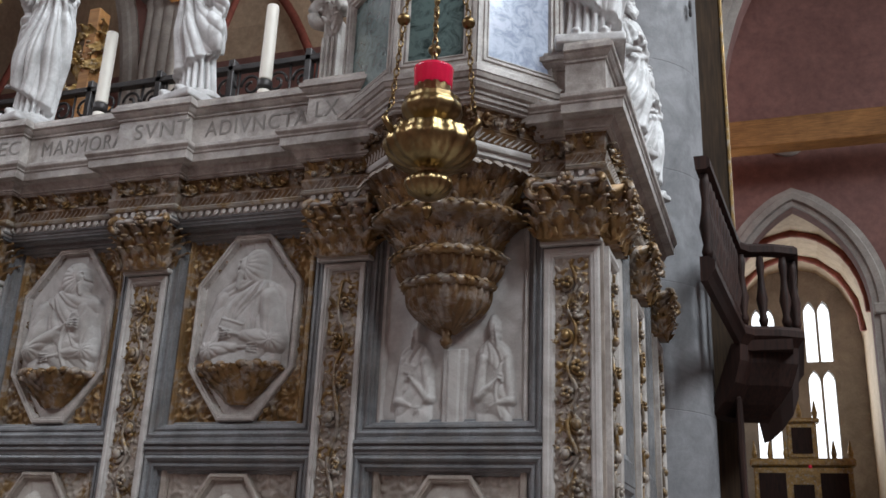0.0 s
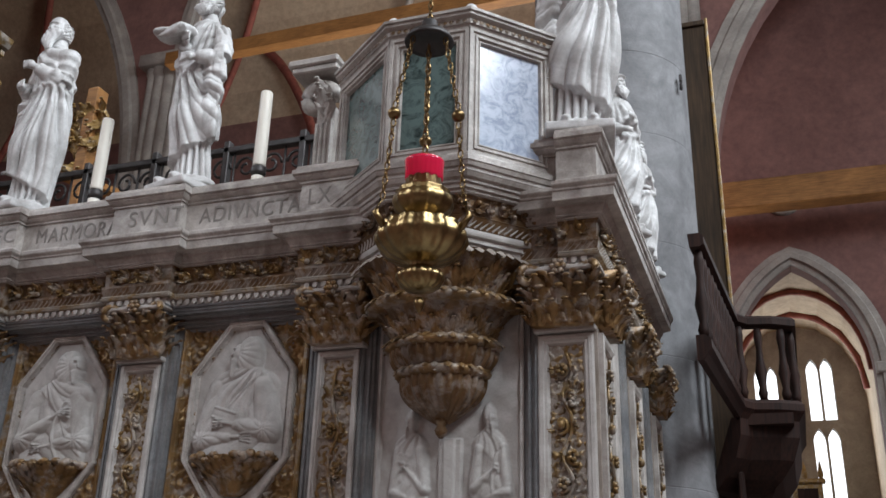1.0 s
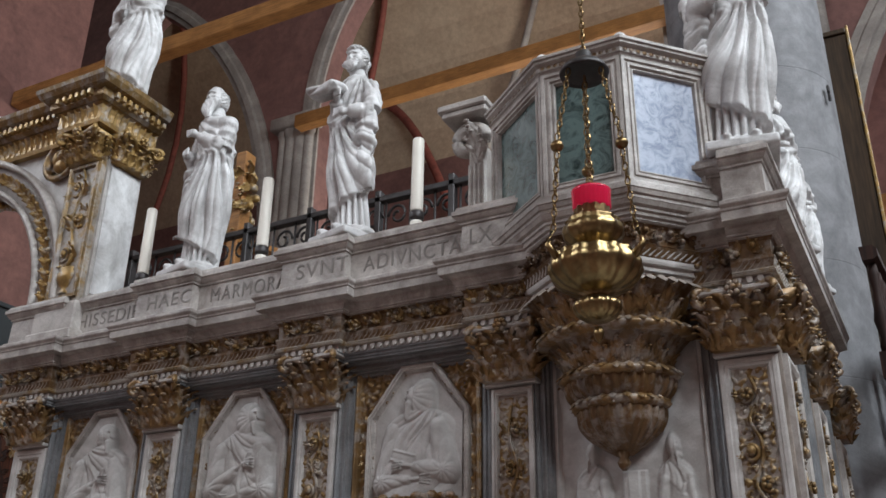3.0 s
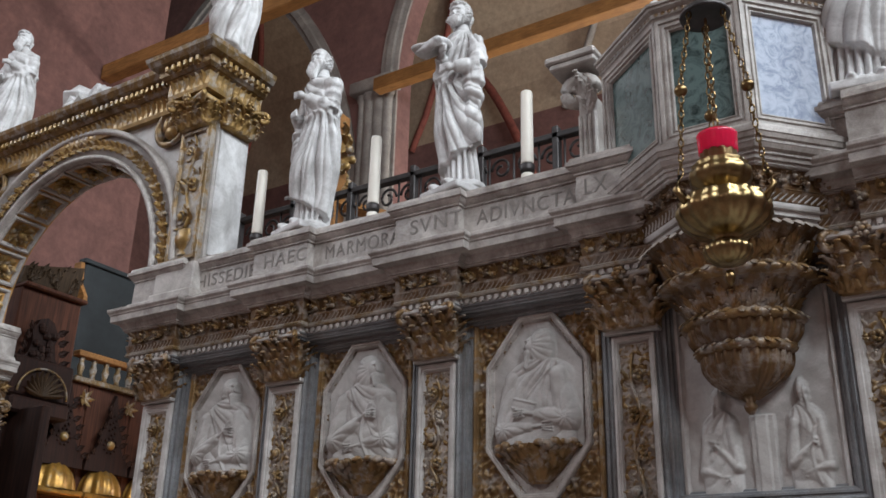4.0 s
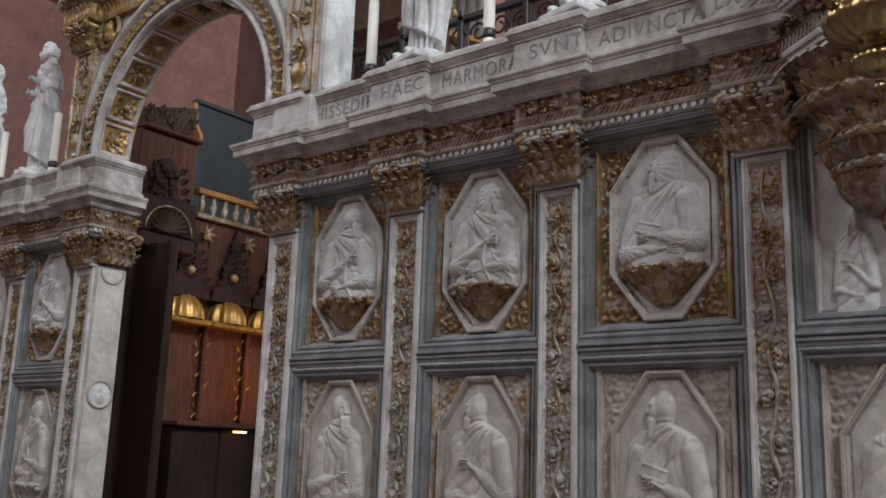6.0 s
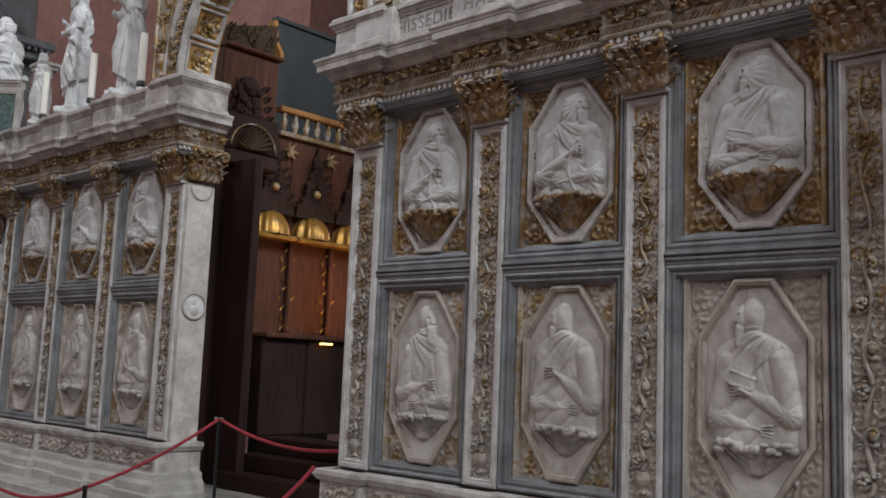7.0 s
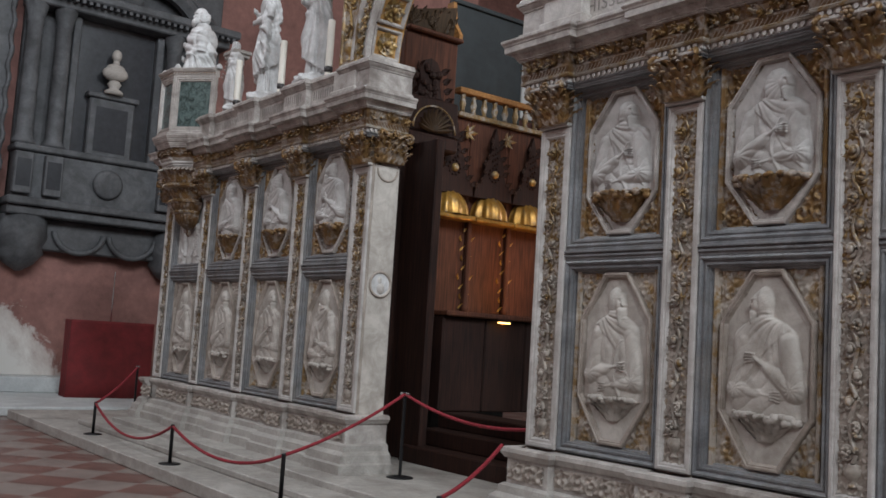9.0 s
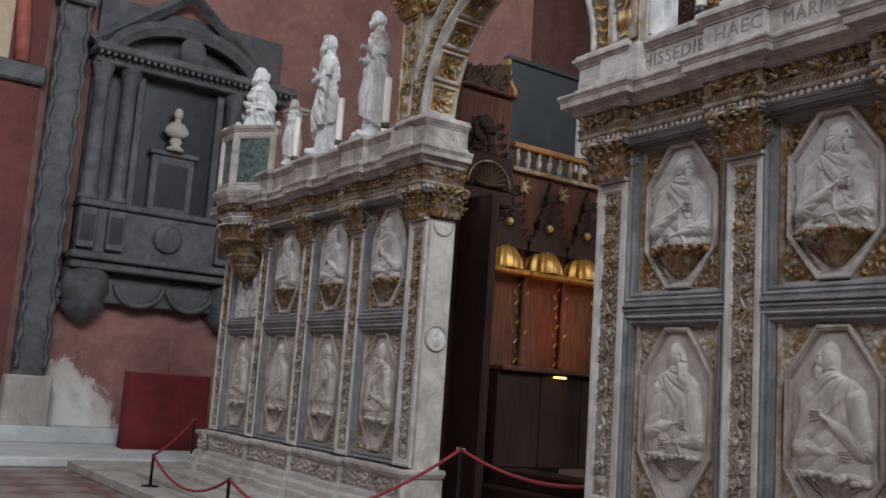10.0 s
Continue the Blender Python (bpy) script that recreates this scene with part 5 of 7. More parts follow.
# ---- arch over the passage ----
arch = thing("passage_arch", "gilded marble triumphal arch over the choir passage", "arch")
AZ, AR = 5.02, 1.415
Y0, Y1 = -0.14, 0.30


def arc_pts(r, n=40):
    return [(XC + r * math.cos(a), AZ + r * math.sin(a)) for a in np.linspace(0, math.pi, n + 1)]


XL, XR, ZT = 2 * XC - 0.62, 0.62, 6.78
g = Geo()
inner = arc_pts(AR)
for (xa, za), (xb, zb) in zip(inner, inner[1:]):
    g.add([(xa, Y0 + 0.04, za), (xb, Y0 + 0.04, zb), (xb, Y0 + 0.04, ZT), (xa, Y0 + 0.04, ZT), (xa, Y1, za), (xb, Y1, zb), (xb, Y1, ZT), (xa, Y1, ZT)], [(0, 1, 2, 3), (4, 7, 6, 5)])
g.box(XL, XC - AR, Y0 + 0.04, Y1, 4.6, ZT, 0.0).box(XC + AR, XR, Y0 + 0.04, Y1, 4.6, ZT, 0.0)
part("wall", g, PALE, arch, "pale marble spandrels with rubbed gilding")
part("side_slab", Geo().box(XR, XR + 0.02, Y0 + 0.07, Y1 - 0.02, 5.05, 6.30, 0.003), STATUE, arch, "smooth white marble side slab")
part("side_slab", Geo().box(XL - 0.02, XL, Y0 + 0.07, Y1 - 0.02, 5.05, 6.30, 0.003), STATUE, arch)
# soffit with coffers and rosettes
sof = Geo()
rs = [[(XC + (AR) * math.cos(a), y, AZ + AR * math.sin(a)) for y in (Y0, Y1)] for a in np.linspace(0, math.pi, 41)]
sof.rings(rs, closed=False, caps=False)
# its colour includes the warm bounce light
soffit = part("soffit", sof, SOFFIT, arch, "coffered gilded arch underside with warm bounced light in its colour", True)
ROSE = Geo()
for q in range(8):
    a = q * math.pi / 4
    o = Vector((math.cos(a), 0, math.sin(a)))
    ROSE.leaf(o * 0.025, o, (0, -1, 0), (-o.z, 0, o.x), 0.085, 0.095, 0.45, 4)
    o2 = Vector((math.cos(a + 0.39), 0, math.sin(a + 0.39)))
    ROSE.leaf(o2 * 0.015 + Vector((0, -0.015, 0)), o2, (0, -1, 0), (-o2.z, 0, o2.x), 0.055, 0.05, 0.6, 3)
ROSE.ball((0, -0.03, 0), 0.03, 8, 5)
ROSEM = mesh_of("rosette", ROSE, GOLDRICH, True, False)
FRM = mesh_of("coffer", Geo().hoop(rect(-0.19, 0.19, -0.18, 0.18), [(0, 0.0), (0, -0.03), (0.02, -0.034), (0.035, -0.02), (0.045, 0.0)]), MARBLE)
NC = 11
for k in range(NC):
    a = math.pi * (k + 0.5) / NC
    c = (XC + (AR - 0.004) * math.cos(a), (Y0 + Y1) / 2, AZ + (AR - 0.004) * math.sin(a))
    zdir = Vector((math.cos(a), 0, math.sin(a)))
    m = Matrix((Vector((0, 1, 0)), zdir, Vector((-math.sin(a), 0, math.cos(a))))).transposed().to_4x4()
    fr = part("coffer", FRM, None, soffit)
    fr.matrix_local = Matrix.Translation(c) @ m
    ro = part("rosette", ROSEM, None, soffit, "bright gilded rosette")
    ro.matrix_local = Matrix.Translation(c) @ m @ Matrix.Diagonal((1.4, 1.4, 1.4, 1))
# archivolt bands and gilded wreath
def ring_band(r0, r1, y0, y1, material, name, label=""):
    g = Geo()
    rs = []
    for a in np.linspace(0, math.pi, 49):
        c, s = math.cos(a), math.sin(a)
        rs.append([(XC + r * c, y, AZ + r * s) for r, y in ((r0, y1), (r0, y0), ((r0 + r1) / 2, y0 - 0.008), (r1, y0), (r1, y1))])
    g.rings(rs, closed=False, caps=False)
    return part(name, g, material, arch, label, True)


ring_band(AR - 0.003, AR + 0.045, Y0 - 0.03, Y0 + 0.05, MARBLE, "archivolt_edge")
ring_band(AR + 0.045, AR + 0.27, Y0 + 0.01, Y0 + 0.05, PALE, "archivolt_field")
ring_band(AR + 0.27, AR + 0.33, Y0 - 0.04, Y0 + 0.05, MARBLE, "archivolt_rim")
wr = Geo()
NW = 84
for k in range(NW):
    a = math.pi * (k + 0.5) / NW
    o, t = Vector((math.cos(a), 0, math.sin(a))), Vector((-math.sin(a), 0, math.cos(a)))
    c = Vector((XC, Y0, AZ)) + o * (AR + 0.157)
    s = 1 if k % 2 else -1
    acanthus(wr, c - t * 0.03 - o * 0.03 * s, (t + o * 1.1 * s).normalized(), Vector((0, -1, 0)), (o - t * 1.1 * s).normalized(), 0.12, 0.085, 0.6)
    wr.ball(c + Vector((0, -0.02, 0)) - o * 0.04 * s, 0.022, 7, 5)
part("wreath", wr, GOLDRICH, arch, "gilded leaf wreath on the archivolt", True, False)["kind"] = "stuff"
for sx, xa in ((1, 0.40), (-1, 2 * XC - 0.40)):
    st = part("pier", Geo().box(xa - 0.20, xa + 0.20, Y0 - 0.02, Y0 + 0.04, 4.62, 6.32, 0.006), GOLDLOW, arch)
    part("base", Geo().box(xa - 0.24, xa + 0.24, Y0 - 0.06, Y1, 4.60, 4.95, 0.01).box(xa - 0.27, xa + 0.27, Y0 - 0.09, Y1, 4.60, 4.70, 0.015), MARBLE, st)
    part("pier_frame", Geo().hoop(rect(xa - 0.17, xa + 0.19, 5.0, 6.30), [(0, Y0 - 0.02), (0, Y0 - 0.045), (0.03, Y0 - 0.045), (0.04, Y0 - 0.02)]), GOLDMID, st)
    part("pier_stem", ornament(xa - 0.12, xa + 0.14, 5.05, 6.26, Y0 - 0.015, 71), GOLDRICH, st, "gilded carved scrolls", True, False)
    cp = part("pier_capital", mesh_of("pier_capital", capital(0.42, 0.30, 0.14), GOLDRICH, True), None, st, "bright gilded leaf capital")
    cp.location = (xa, Y0 + 0.02, 6.32)
    for side in (-1, 1):
        cp2 = part("pier_capital", cp.data, None, st)
        cp2.matrix_local = Matrix.Translation((xa + side * 0.20, Y0 + 0.24, 6.32)) @ Matrix.Rotation(side * math.pi / 2, 4, "Z")
    # spandrel roundel
    sp = Geo().lathe([(0.22, 0), (0.23, 0.03), (0.20, 0.045), (0.17, 0.035), (0.165, 0.0)], 28)
    rx = XC + sx * 1.42
    part("spandrel_ring", sp.moved(Matrix.Translation((rx, Y0 + 0.03, 6.48)) @ Matrix.Rotation(math.pi / 2, 4, "X")), GOLDMID, arch, "gilded moulded ring", True)
    part("spandrel_boss", Geo().ball((rx, Y0 + 0.02, 6.52), (0.05, 0.05, 0.07)).ball((rx + 0.02, Y0 + 0.02, 6.41), (0.10, 0.06, 0.07)).ball((rx - 0.08, Y0 + 0.02, 6.52), (0.05, 0.03, 0.08)), GOLDRICH, arch, "gilded carved boss", True)
eline = [(XL - 0.02, Y1 + 0.06), (XL - 0.02, Y0 - 0.16), (XL + 0.46, Y0 - 0.16), (XL + 0.46, Y0), (XR - 0.46, Y0), (XR - 0.46, Y0 - 0.16), (XR + 0.02, Y0 - 0.16), (XR + 0.02, Y1 + 0.06)]
part("frieze", Geo().sweep([(-0.3, 6.62), (0.02, 6.62), (0.03, 6.66), (0.03, 6.80), (0.05, 6.82), (-0.3, 6.82)], eline), GOLDRICH, arch, "gilded frieze")
part("top_cornice", Geo().sweep([(-0.35, 6.82), (0.07, 6.82), (0.10, 6.85), (0.105, 6.92), (0.17, 6.94), (0.20, 6.99), (0.21, 7.03), (0.10, 7.05), (-0.35, 7.06)], eline), GOLDMID, arch, "gilded projecting cornice")
part("top_slab", Geo().box(XL, XR, Y0 - 0.1, Y1 + 0.05, 6.9, 7.05, 0.0), MARBLE, arch)
eg = Geo()
for (x, y), t, o, s in along(eline, 0.075):
    eg.leaf((x + o[0] * 0.03, y + o[1] * 0.03, 6.665), (0, 0, 1), (o[0], o[1], 0), (t[0], t[1], 0), 0.14, s * 1.1, 0.4, 4)
    b = Geo().box(-0.019, 0.019, -0.06, 0.0, 0.0, 0.055, 0.004)
    eg.join(b, Matrix.Translation((x + o[0] * 0.09, y + o[1] * 0.09, 6.86)) @ Matrix.Rotation(math.atan2(o[1], o[0]) + math.pi / 2, 4, "Z"))
part("dentil_course", eg, GOLDRICH, arch, "gilded dentils and leaves", False, False)["kind"] = "stuff"


# ---- statues ----
def bearded_head(h, seed, bald, hx):
    """Head on its neck: brow, sockets, nose and lips on an egg, with locks of hair and a long wavy beard."""
    ph = seed * 1.7
    U, T = np.meshgrid(np.linspace(-math.pi, math.pi, 97)[:-1], np.linspace(-0.98, 0.985, 64))
    ring = np.sqrt(np.clip(1 - T * T, 0, 1)) ** 0.85
    ax, ay, az = 0.043 * h, 0.052 * h, 0.066 * h
    def spot(u, t, su, st):
        return np.exp(-((U - u) / su) ** 2 - ((T - t) / st) ** 2)
    front = np.exp(-(U / 0.95) ** 2)
    d = 0.10 * spot(0, 0.24, 0.75, 0.09) - 0.16 * (spot(0.36, 0.10, 0.20, 0.10) + spot(-0.36, 0.10, 0.20, 0.10)) + 0.06 * (spot(0.36, 0.10, 0.12, 0.04) + spot(-0.36, 0.10, 0.12, 0.04))
    d += 0.34 * np.exp(-(U / 0.13) ** 2) * np.clip(1 - np.abs(T + 0.16) / 0.30, 0, 1) * (0.75 - 0.9 * (T + 0.16)) + 0.07 * (spot(0.62, -0.12, 0.25, 0.16) + spot(-0.62, -0.12, 0.25, 0.16))
    d += 0.10 * (spot(1.6, 0.02, 0.13, 0.20) + spot(-1.6, 0.02, 0.13, 0.20))
    jaw = np.clip((-0.34 - T) / 0.12, 0, 1) * np.exp(-(U / 1.05) ** 4)
    strand = np.abs(np.sin(9 * U + 2.2 * np.sin(6 * T + ph) + ph)) ** 0.7
    d += jaw * (0.16 + 0.16 * strand) - 0.10 * spot(0, -0.40, 0.24, 0.03)
    d += 0.09 * np.exp(-((np.abs(U) - 0.28) / 0.22) ** 2 - ((T + 0.33) / 0.06) ** 2)
    hair = np.clip((np.abs(U) - 1.15) / 0.25, 0, 1) * np.clip((T + 0.85) / 0.2, 0, 1)
    if bald:
        hair = hair * np.clip((0.45 - T) / 0.15, 0, 1)
    else:
        hair = np.maximum(hair, np.clip((T - 0.52 + 0.06 * np.sin(5 * U)) / 0.12, 0, 1))
    curl = np.abs(np.sin(7 * U + 3.0 * np.sin(8 * T + ph))) ** 0.7 * np.abs(np.sin(11 * T + 1.5 * np.sin(5 * U + ph))) ** 0.35
    d += hair * (0.14 + 0.22 * curl)
    X = hx + ax * (ring + d) * np.sin(U)
    Y = -0.020 * h - ay * (ring + d) * np.cos(U)
    Z = 0.932 * h + az * T * (1 + 0.05 * hair)
    g = Geo().rings(np.stack([X, Y, Z], -1).tolist())
    # the beard hangs down the breast in parted waves
    ln = (0.075, 0.105, 0.06, 0.09)[seed % 4] * h
    rs = []
    for i in range(26):
        f = i / 25
        w = 0.040 * h * (1 - 0.72 * f ** 1.6)
        row = []
        for k in range(40):
            a = 2 * math.pi * k / 40
            wave = 1 + 0.20 * abs(math.sin(4.5 * a + 2.0 * math.sin(7 * f + ph))) ** 0.7
            row.append((hx + w * wave * math.cos(a) + 0.006 * h * math.sin(6 * f + ph), -0.052 * h - 0.022 * h * math.sin(1.6 * f) + 0.62 * w * wave * math.sin(a), 0.905 * h - ln * f))
        rs.append(row)
    g.rings(rs)
    g.tube([(hx, 0.004 * h, 0.80 * h), (hx, 0.0, 0.86 * h), (hx, -0.012 * h, 0.91 * h)], [0.052 * h, 0.036 * h, 0.034 * h], 16)
    if not bald:
        for k in range(11):
            a = 0.35 + (math.pi - 0.7) * k / 10
            top = Vector((hx + 0.046 * h * math.cos(a), -0.012 * h + 0.046 * h * math.sin(a), 0.925 * h))
            g.tube([top + Vector((0.004 * h * math.sin(5 * f + k), 0.004 * h * math.cos(5 * f), -0.07 * h * f)) for f in np.linspace(0, 1, 7)], [0.011 * h * (1 - 0.5 * f) for f in np.linspace(0, 1, 7)], 8)
    neck = Matrix.Translation((hx, 0, 0))
    turn = radians((4, 16, 14, 8)[seed % 4])
    return g.moved(neck @ Matrix.Rotation(turn, 4, "Z") @ neck.inverted())


def statue(h, seed, book=False, bald=False, slim=1.0, seated=False, twist=0.3):
    """Rough body of one draped standing figure, feet at the origin, facing -y."""
    r = random.Random(seed)
    g = Geo()
    seg = 48
    side = 1 if twist > 0 else -1
    sway = 0.035 * side
    prof = [(0.0, 0.125, 0.105), (0.06, 0.128, 0.105), (0.2, 0.124, 0.100), (0.33, 0.130, 0.108), (0.46, 0.124, 0.098), (0.56, 0.108, 0.084), (0.64, 0.106, 0.082), (0.72, 0.116, 0.084), (0.765, 0.112, 0.078), (0.80, 0.088, 0.066), (0.825, 0.054, 0.052), (0.87, 0.042, 0.044)]
    rs = []
    N = 60
    for i in range(N + 1):
        s = 0.87 * i / N
        for (z0, a0, b0), (z1, a1, b1) in zip(prof, prof[1:]):
            if z0 <= s <= z1:
                f = (s - z0) / (z1 - z0)
                f = f * f * (3 - 2 * f)
                a, b = a0 + (a1 - a0) * f, b0 + (b1 - b0) * f
        cx = sway * math.sin(math.pi * s * 1.1) - 0.02 * side * math.exp(-(s / 0.3) ** 2)
        ring = []
        for j in range(seg):
            th = 2 * math.pi * j / seg
            knee = 1 + 0.26 * math.exp(-((s - 0.30) / 0.11) ** 2) * max(0, math.cos(th + math.pi / 2 + 0.55 * side)) ** 3
            ring.append((h * slim * (cx + a * knee * math.cos(th)), h * slim * b * knee * math.sin(th), h * (0.03 + s * 0.97)))
        rs.append(ring)
    g.rings(rs)
    head = bearded_head(h, seed, bald, h * sway * 0.2)
    hands_at = []
    for sx in (-1, 1):
        up = sx == side
        sh = Vector((sx * 0.098 * h * slim + h * sway * 0.5, 0.0, 0.775 * h))
        el = Vector((sx * 0.128 * h * slim, -0.010 * h, 0.625 * h))
        ha = Vector((sx * 0.012 * h, -0.118 * h, 0.700 * h)) if up else Vector((sx * 0.030 * h, -0.118 * h, 0.600 * h))
        mid = sh.lerp(el, 0.5) + Vector((sx * 0.012 * h, 0, 0))
        g.tube([sh, mid, el], [0.038 * h, 0.041 * h, 0.042 * h], 14)
        g.tube([el, el.lerp(ha, 0.6), el.lerp(ha, 0.8)], [0.042 * h, 0.033 * h, 0.025 * h], 14)
        g.tube([el.lerp(ha, 0.7), ha], [0.017 * h, 0.016 * h], 10)
        g.ball(ha, (0.019 * h, 0.019 * h, 0.022 * h), 10, 8)
        for q in range(4):
            g.tube([ha + Vector((0, -0.010 * h, 0.014 * h - 0.009 * h * q)), ha + Vector((-sx * 0.040 * h, -0.012 * h, 0.018 * h - 0.011 * h * q))], 0.0058 * h, 6)
        hands_at += [ha, el, el.lerp(ha, 0.5), mid]
        # cloth falling from the forearm
        rs = []
        ln = 0.40 if not up else 0.16
        for i in range(13):
            f = i / 12
            c = el.lerp(ha, 0.28) + Vector((sx * 0.004 * h, 0.016 * h, -ln * h * f))
            w1, w2 = (0.046 - 0.008 * f) * h, (0.036 - 0.012 * f) * h
            rs.append([(c.x + w1 * math.cos(t) * (1 + 0.12 * math.sin(4 * t + 2 * f)), c.y + w2 * math.sin(t) * (1 + 0.12 * math.sin(4 * t + 2 * f)), c.z - 0.02 * h * math.sin(2 * t)) for t in np.linspace(0, 2 * math.pi, 25)[:-1]])
        g.rings(rs)
    if book:
        b = Geo().box(-0.070 * h, 0.070 * h, -0.014 * h, 0.014 * h, -0.05 * h, 0.05 * h, 0.004)
        g.join(b, Matrix.Translation((-0.060 * h, -0.135 * h, 0.735 * h)) @ pose(0, 0, 0, -70, 0, 10))
    for sx in (-1, 1):
        g.ball((sx * 0.045 * h, -0.100 * h, 0.035 * h), (0.022 * h, 0.045 * h, 0.020 * h), 10, 6)
    g.box(-0.115 * h, 0.115 * h, -0.135 * h, 0.10 * h, -0.02, 0.025 * h, 0.01)
    return g, h, seed, side, slim, [tuple(q) for q in hands_at], head


def smooth01(x):
    x = np.clip(x, 0, 1)
    return x * x * (3 - 2 * x)


def drape(P, h, seed, side, slim, spots):
    """Depth of the carved folds: fans from the raised hip and shoulder, a mantle edge and a fluted hem."""
    r = np.random.RandomState(seed)
    p1, p2, p3 = r.rand(3) * 6.28
    z = P[:, 2] / h
    th = np.arctan2(P[:, 0], -P[:, 1])
    X = 0.125 * th * side
    low = smooth01((0.575 - z + 0.25 * X) / 0.04)
    warp = 0.55 * np.sin(13 * z + p1) + 0.4 * np.sin(29 * X + p2)
    f1 = np.arctan2(X - 0.13, 0.70 - z)
    rho = np.hypot(X - 0.13, 0.70 - z)
    u1 = 13.0 * f1 + 0.6 * warp + p3
    v1 = np.abs(np.sin(u1)) ** 0.75 - 0.66 + 0.35 * (np.abs(np.sin(2.3 * u1 + 9 * rho)) ** 0.6 - 0.7)
    hem = smooth01((0.17 - 0.35 * X - z) / 0.015)
    u2 = 62 * X + 0.5 * np.sin(9 * z + p1)
    v2 = np.abs(np.sin(u2)) ** 0.6 - 0.7
    lower = v1 * (1 - hem) + (v2 - 1.0) * hem
    f3 = np.arctan2(X + 0.13, 0.86 - z)
    u3 = 10.0 * f3 + 0.8 * warp + p2
    v3 = np.abs(np.sin(u3)) ** 0.75 - 0.66 + 0.3 * (np.abs(np.sin(60 * z + 20 * X)) ** 0.7 - 0.6)
    edge = smooth01((X * 1.1 + (z - 0.70)) / 0.012)
    upper = v3 + 0.55 * edge
    roll = np.exp(-((z - 0.575 - 0.25 * X) / 0.018) ** 2)
    d = 0.030 * (low * lower + (1 - low) * 0.55 * upper) + 0.009 * roll
    keep = smooth01((0.845 - z) / 0.03) * smooth01((z - 0.05) / 0.02)
    for s in spots:
        keep = keep * smooth01((np.linalg.norm(P - np.array(s), axis=1) / h - 0.035) / 0.02)
    return d * keep * h


def set_statue(spec, x, y, z, turn, label, group="screen statues", scale=1.0, fine=0.013):
    g, h, seed, side, slim, spots, head = spec
    ob = solid("statue", g, STATUE, label, "statue", group, smooth=True)
    rm = ob.modifiers.new("blend", "REMESH")
    rm.mode, rm.voxel_size, rm.use_smooth_shade = "VOXEL", fine, True
    sm = ob.modifiers.new("soften", "SMOOTH")
    sm.factor, sm.iterations = 0.5, 5
    bpy.context.view_layer.update()
    done = bpy.data.meshes.new_from_object(ob.evaluated_get(bpy.context.evaluated_depsgraph_get()))
    ob.modifiers.clear()
    n = len(done.vertices)
    P, Nn = np.empty(n * 3, np.float32), np.empty(n * 3, np.float32)
    done.vertices.foreach_get("co", P)
    done.vertices.foreach_get("normal", Nn)
    P, Nn = P.reshape(-1, 3).astype(float), Nn.reshape(-1, 3)
    P = P + Nn * drape(P, h, seed, side, slim, spots)[:, None]
    done.vertices.foreach_set("co", P.astype(np.float32).ravel())
    done.update()
    whole = bmesh.new()
    whole.from_mesh(done)
    hv = [whole.verts.new(p) for p in head.v]
    for f in head.f:
        whole.faces.new([hv[q] for q in f])
    whole.normal_update()
    whole.to_mesh(done)
    whole.free()
    done.polygons.foreach_set("use_smooth", [True] * len(done.polygons))
    done.name = "statue"
    if not done.materials:
        done.materials.append(STATUE)
    ob.data = done
    ob.matrix_world = Matrix.Translation((x, y, z)) @ Matrix.Rotation(radians(turn), 4, "Z") @ Matrix.Diagonal((scale, scale, scale, 1))
    return ob


set_statue(statue(1.82, 1, bald=True, slim=0.84), 1.71, 0.04, 5.02, -14, "white marble bald bearded statue in a long mantle on the parapet", fine=0.0075)
set_statue(statue(1.77, 2, book=True, slim=0.84, twist=-0.35), 3.19, 0.04, 5.02, -14, "white marble bearded statue holding a book on the parapet", fine=0.0075)
set_statue(statue(1.86, 3, slim=0.88), 6.06, 0.06, 5.02, 10, "white marble statue with crossed mantle at the corner of the screen", fine=0.0075)
set_statue(statue(1.42, 4), 6.06, 1.55, 5.0, 55, "white marble statue on the side parapet of the screen")
set_statue(statue(1.28, 5), 6.08, 2.45, 5.0, 60, "white marble statue at the end of the side parapet")
set_statue(statue(1.80, 6, bald=True, slim=0.85, twist=0.5), 2 * XC - 1.70, 0.12, 5.06, -10, "white marble statue leaning back on the far parapet")
set_statue(statue(1.85, 7, slim=0.85, twist=-0.2), 2 * XC - 3.10, 0.12, 5.06, -28, "white marble robed statue on the far parapet")
set_statue(statue(1.70, 8, twist=0.5), 0.45, 0.08, 7.06, 10, "white marble statue on the corner of the arch", "arch statues")
set_statue(statue(1.75, 9, twist=0.4), 2 * XC - 0.40, 0.08, 7.06, 10, "white marble statue at the far end of the arch", "arch statues")
set_statue(statue(2.2, 10, bald=True, slim=1.2), 2 * XC - 5.50, 0.10, 4.80, -20, "white marble half-figure rising from the far pulpit", "pulpit statues")
for x in (2 * XC - 6.0,):
    set_statue(statue(1.5, 12), x, 0.3, 5.06, 30, "white marble statue at the far corner of the screen")

set_statue(statue(1.05, 15, slim=1.2), 2 * XC - 4.02, 0.06, 5.06, -30, "small white marble statue beside the far pulpit", "pulpit statues")

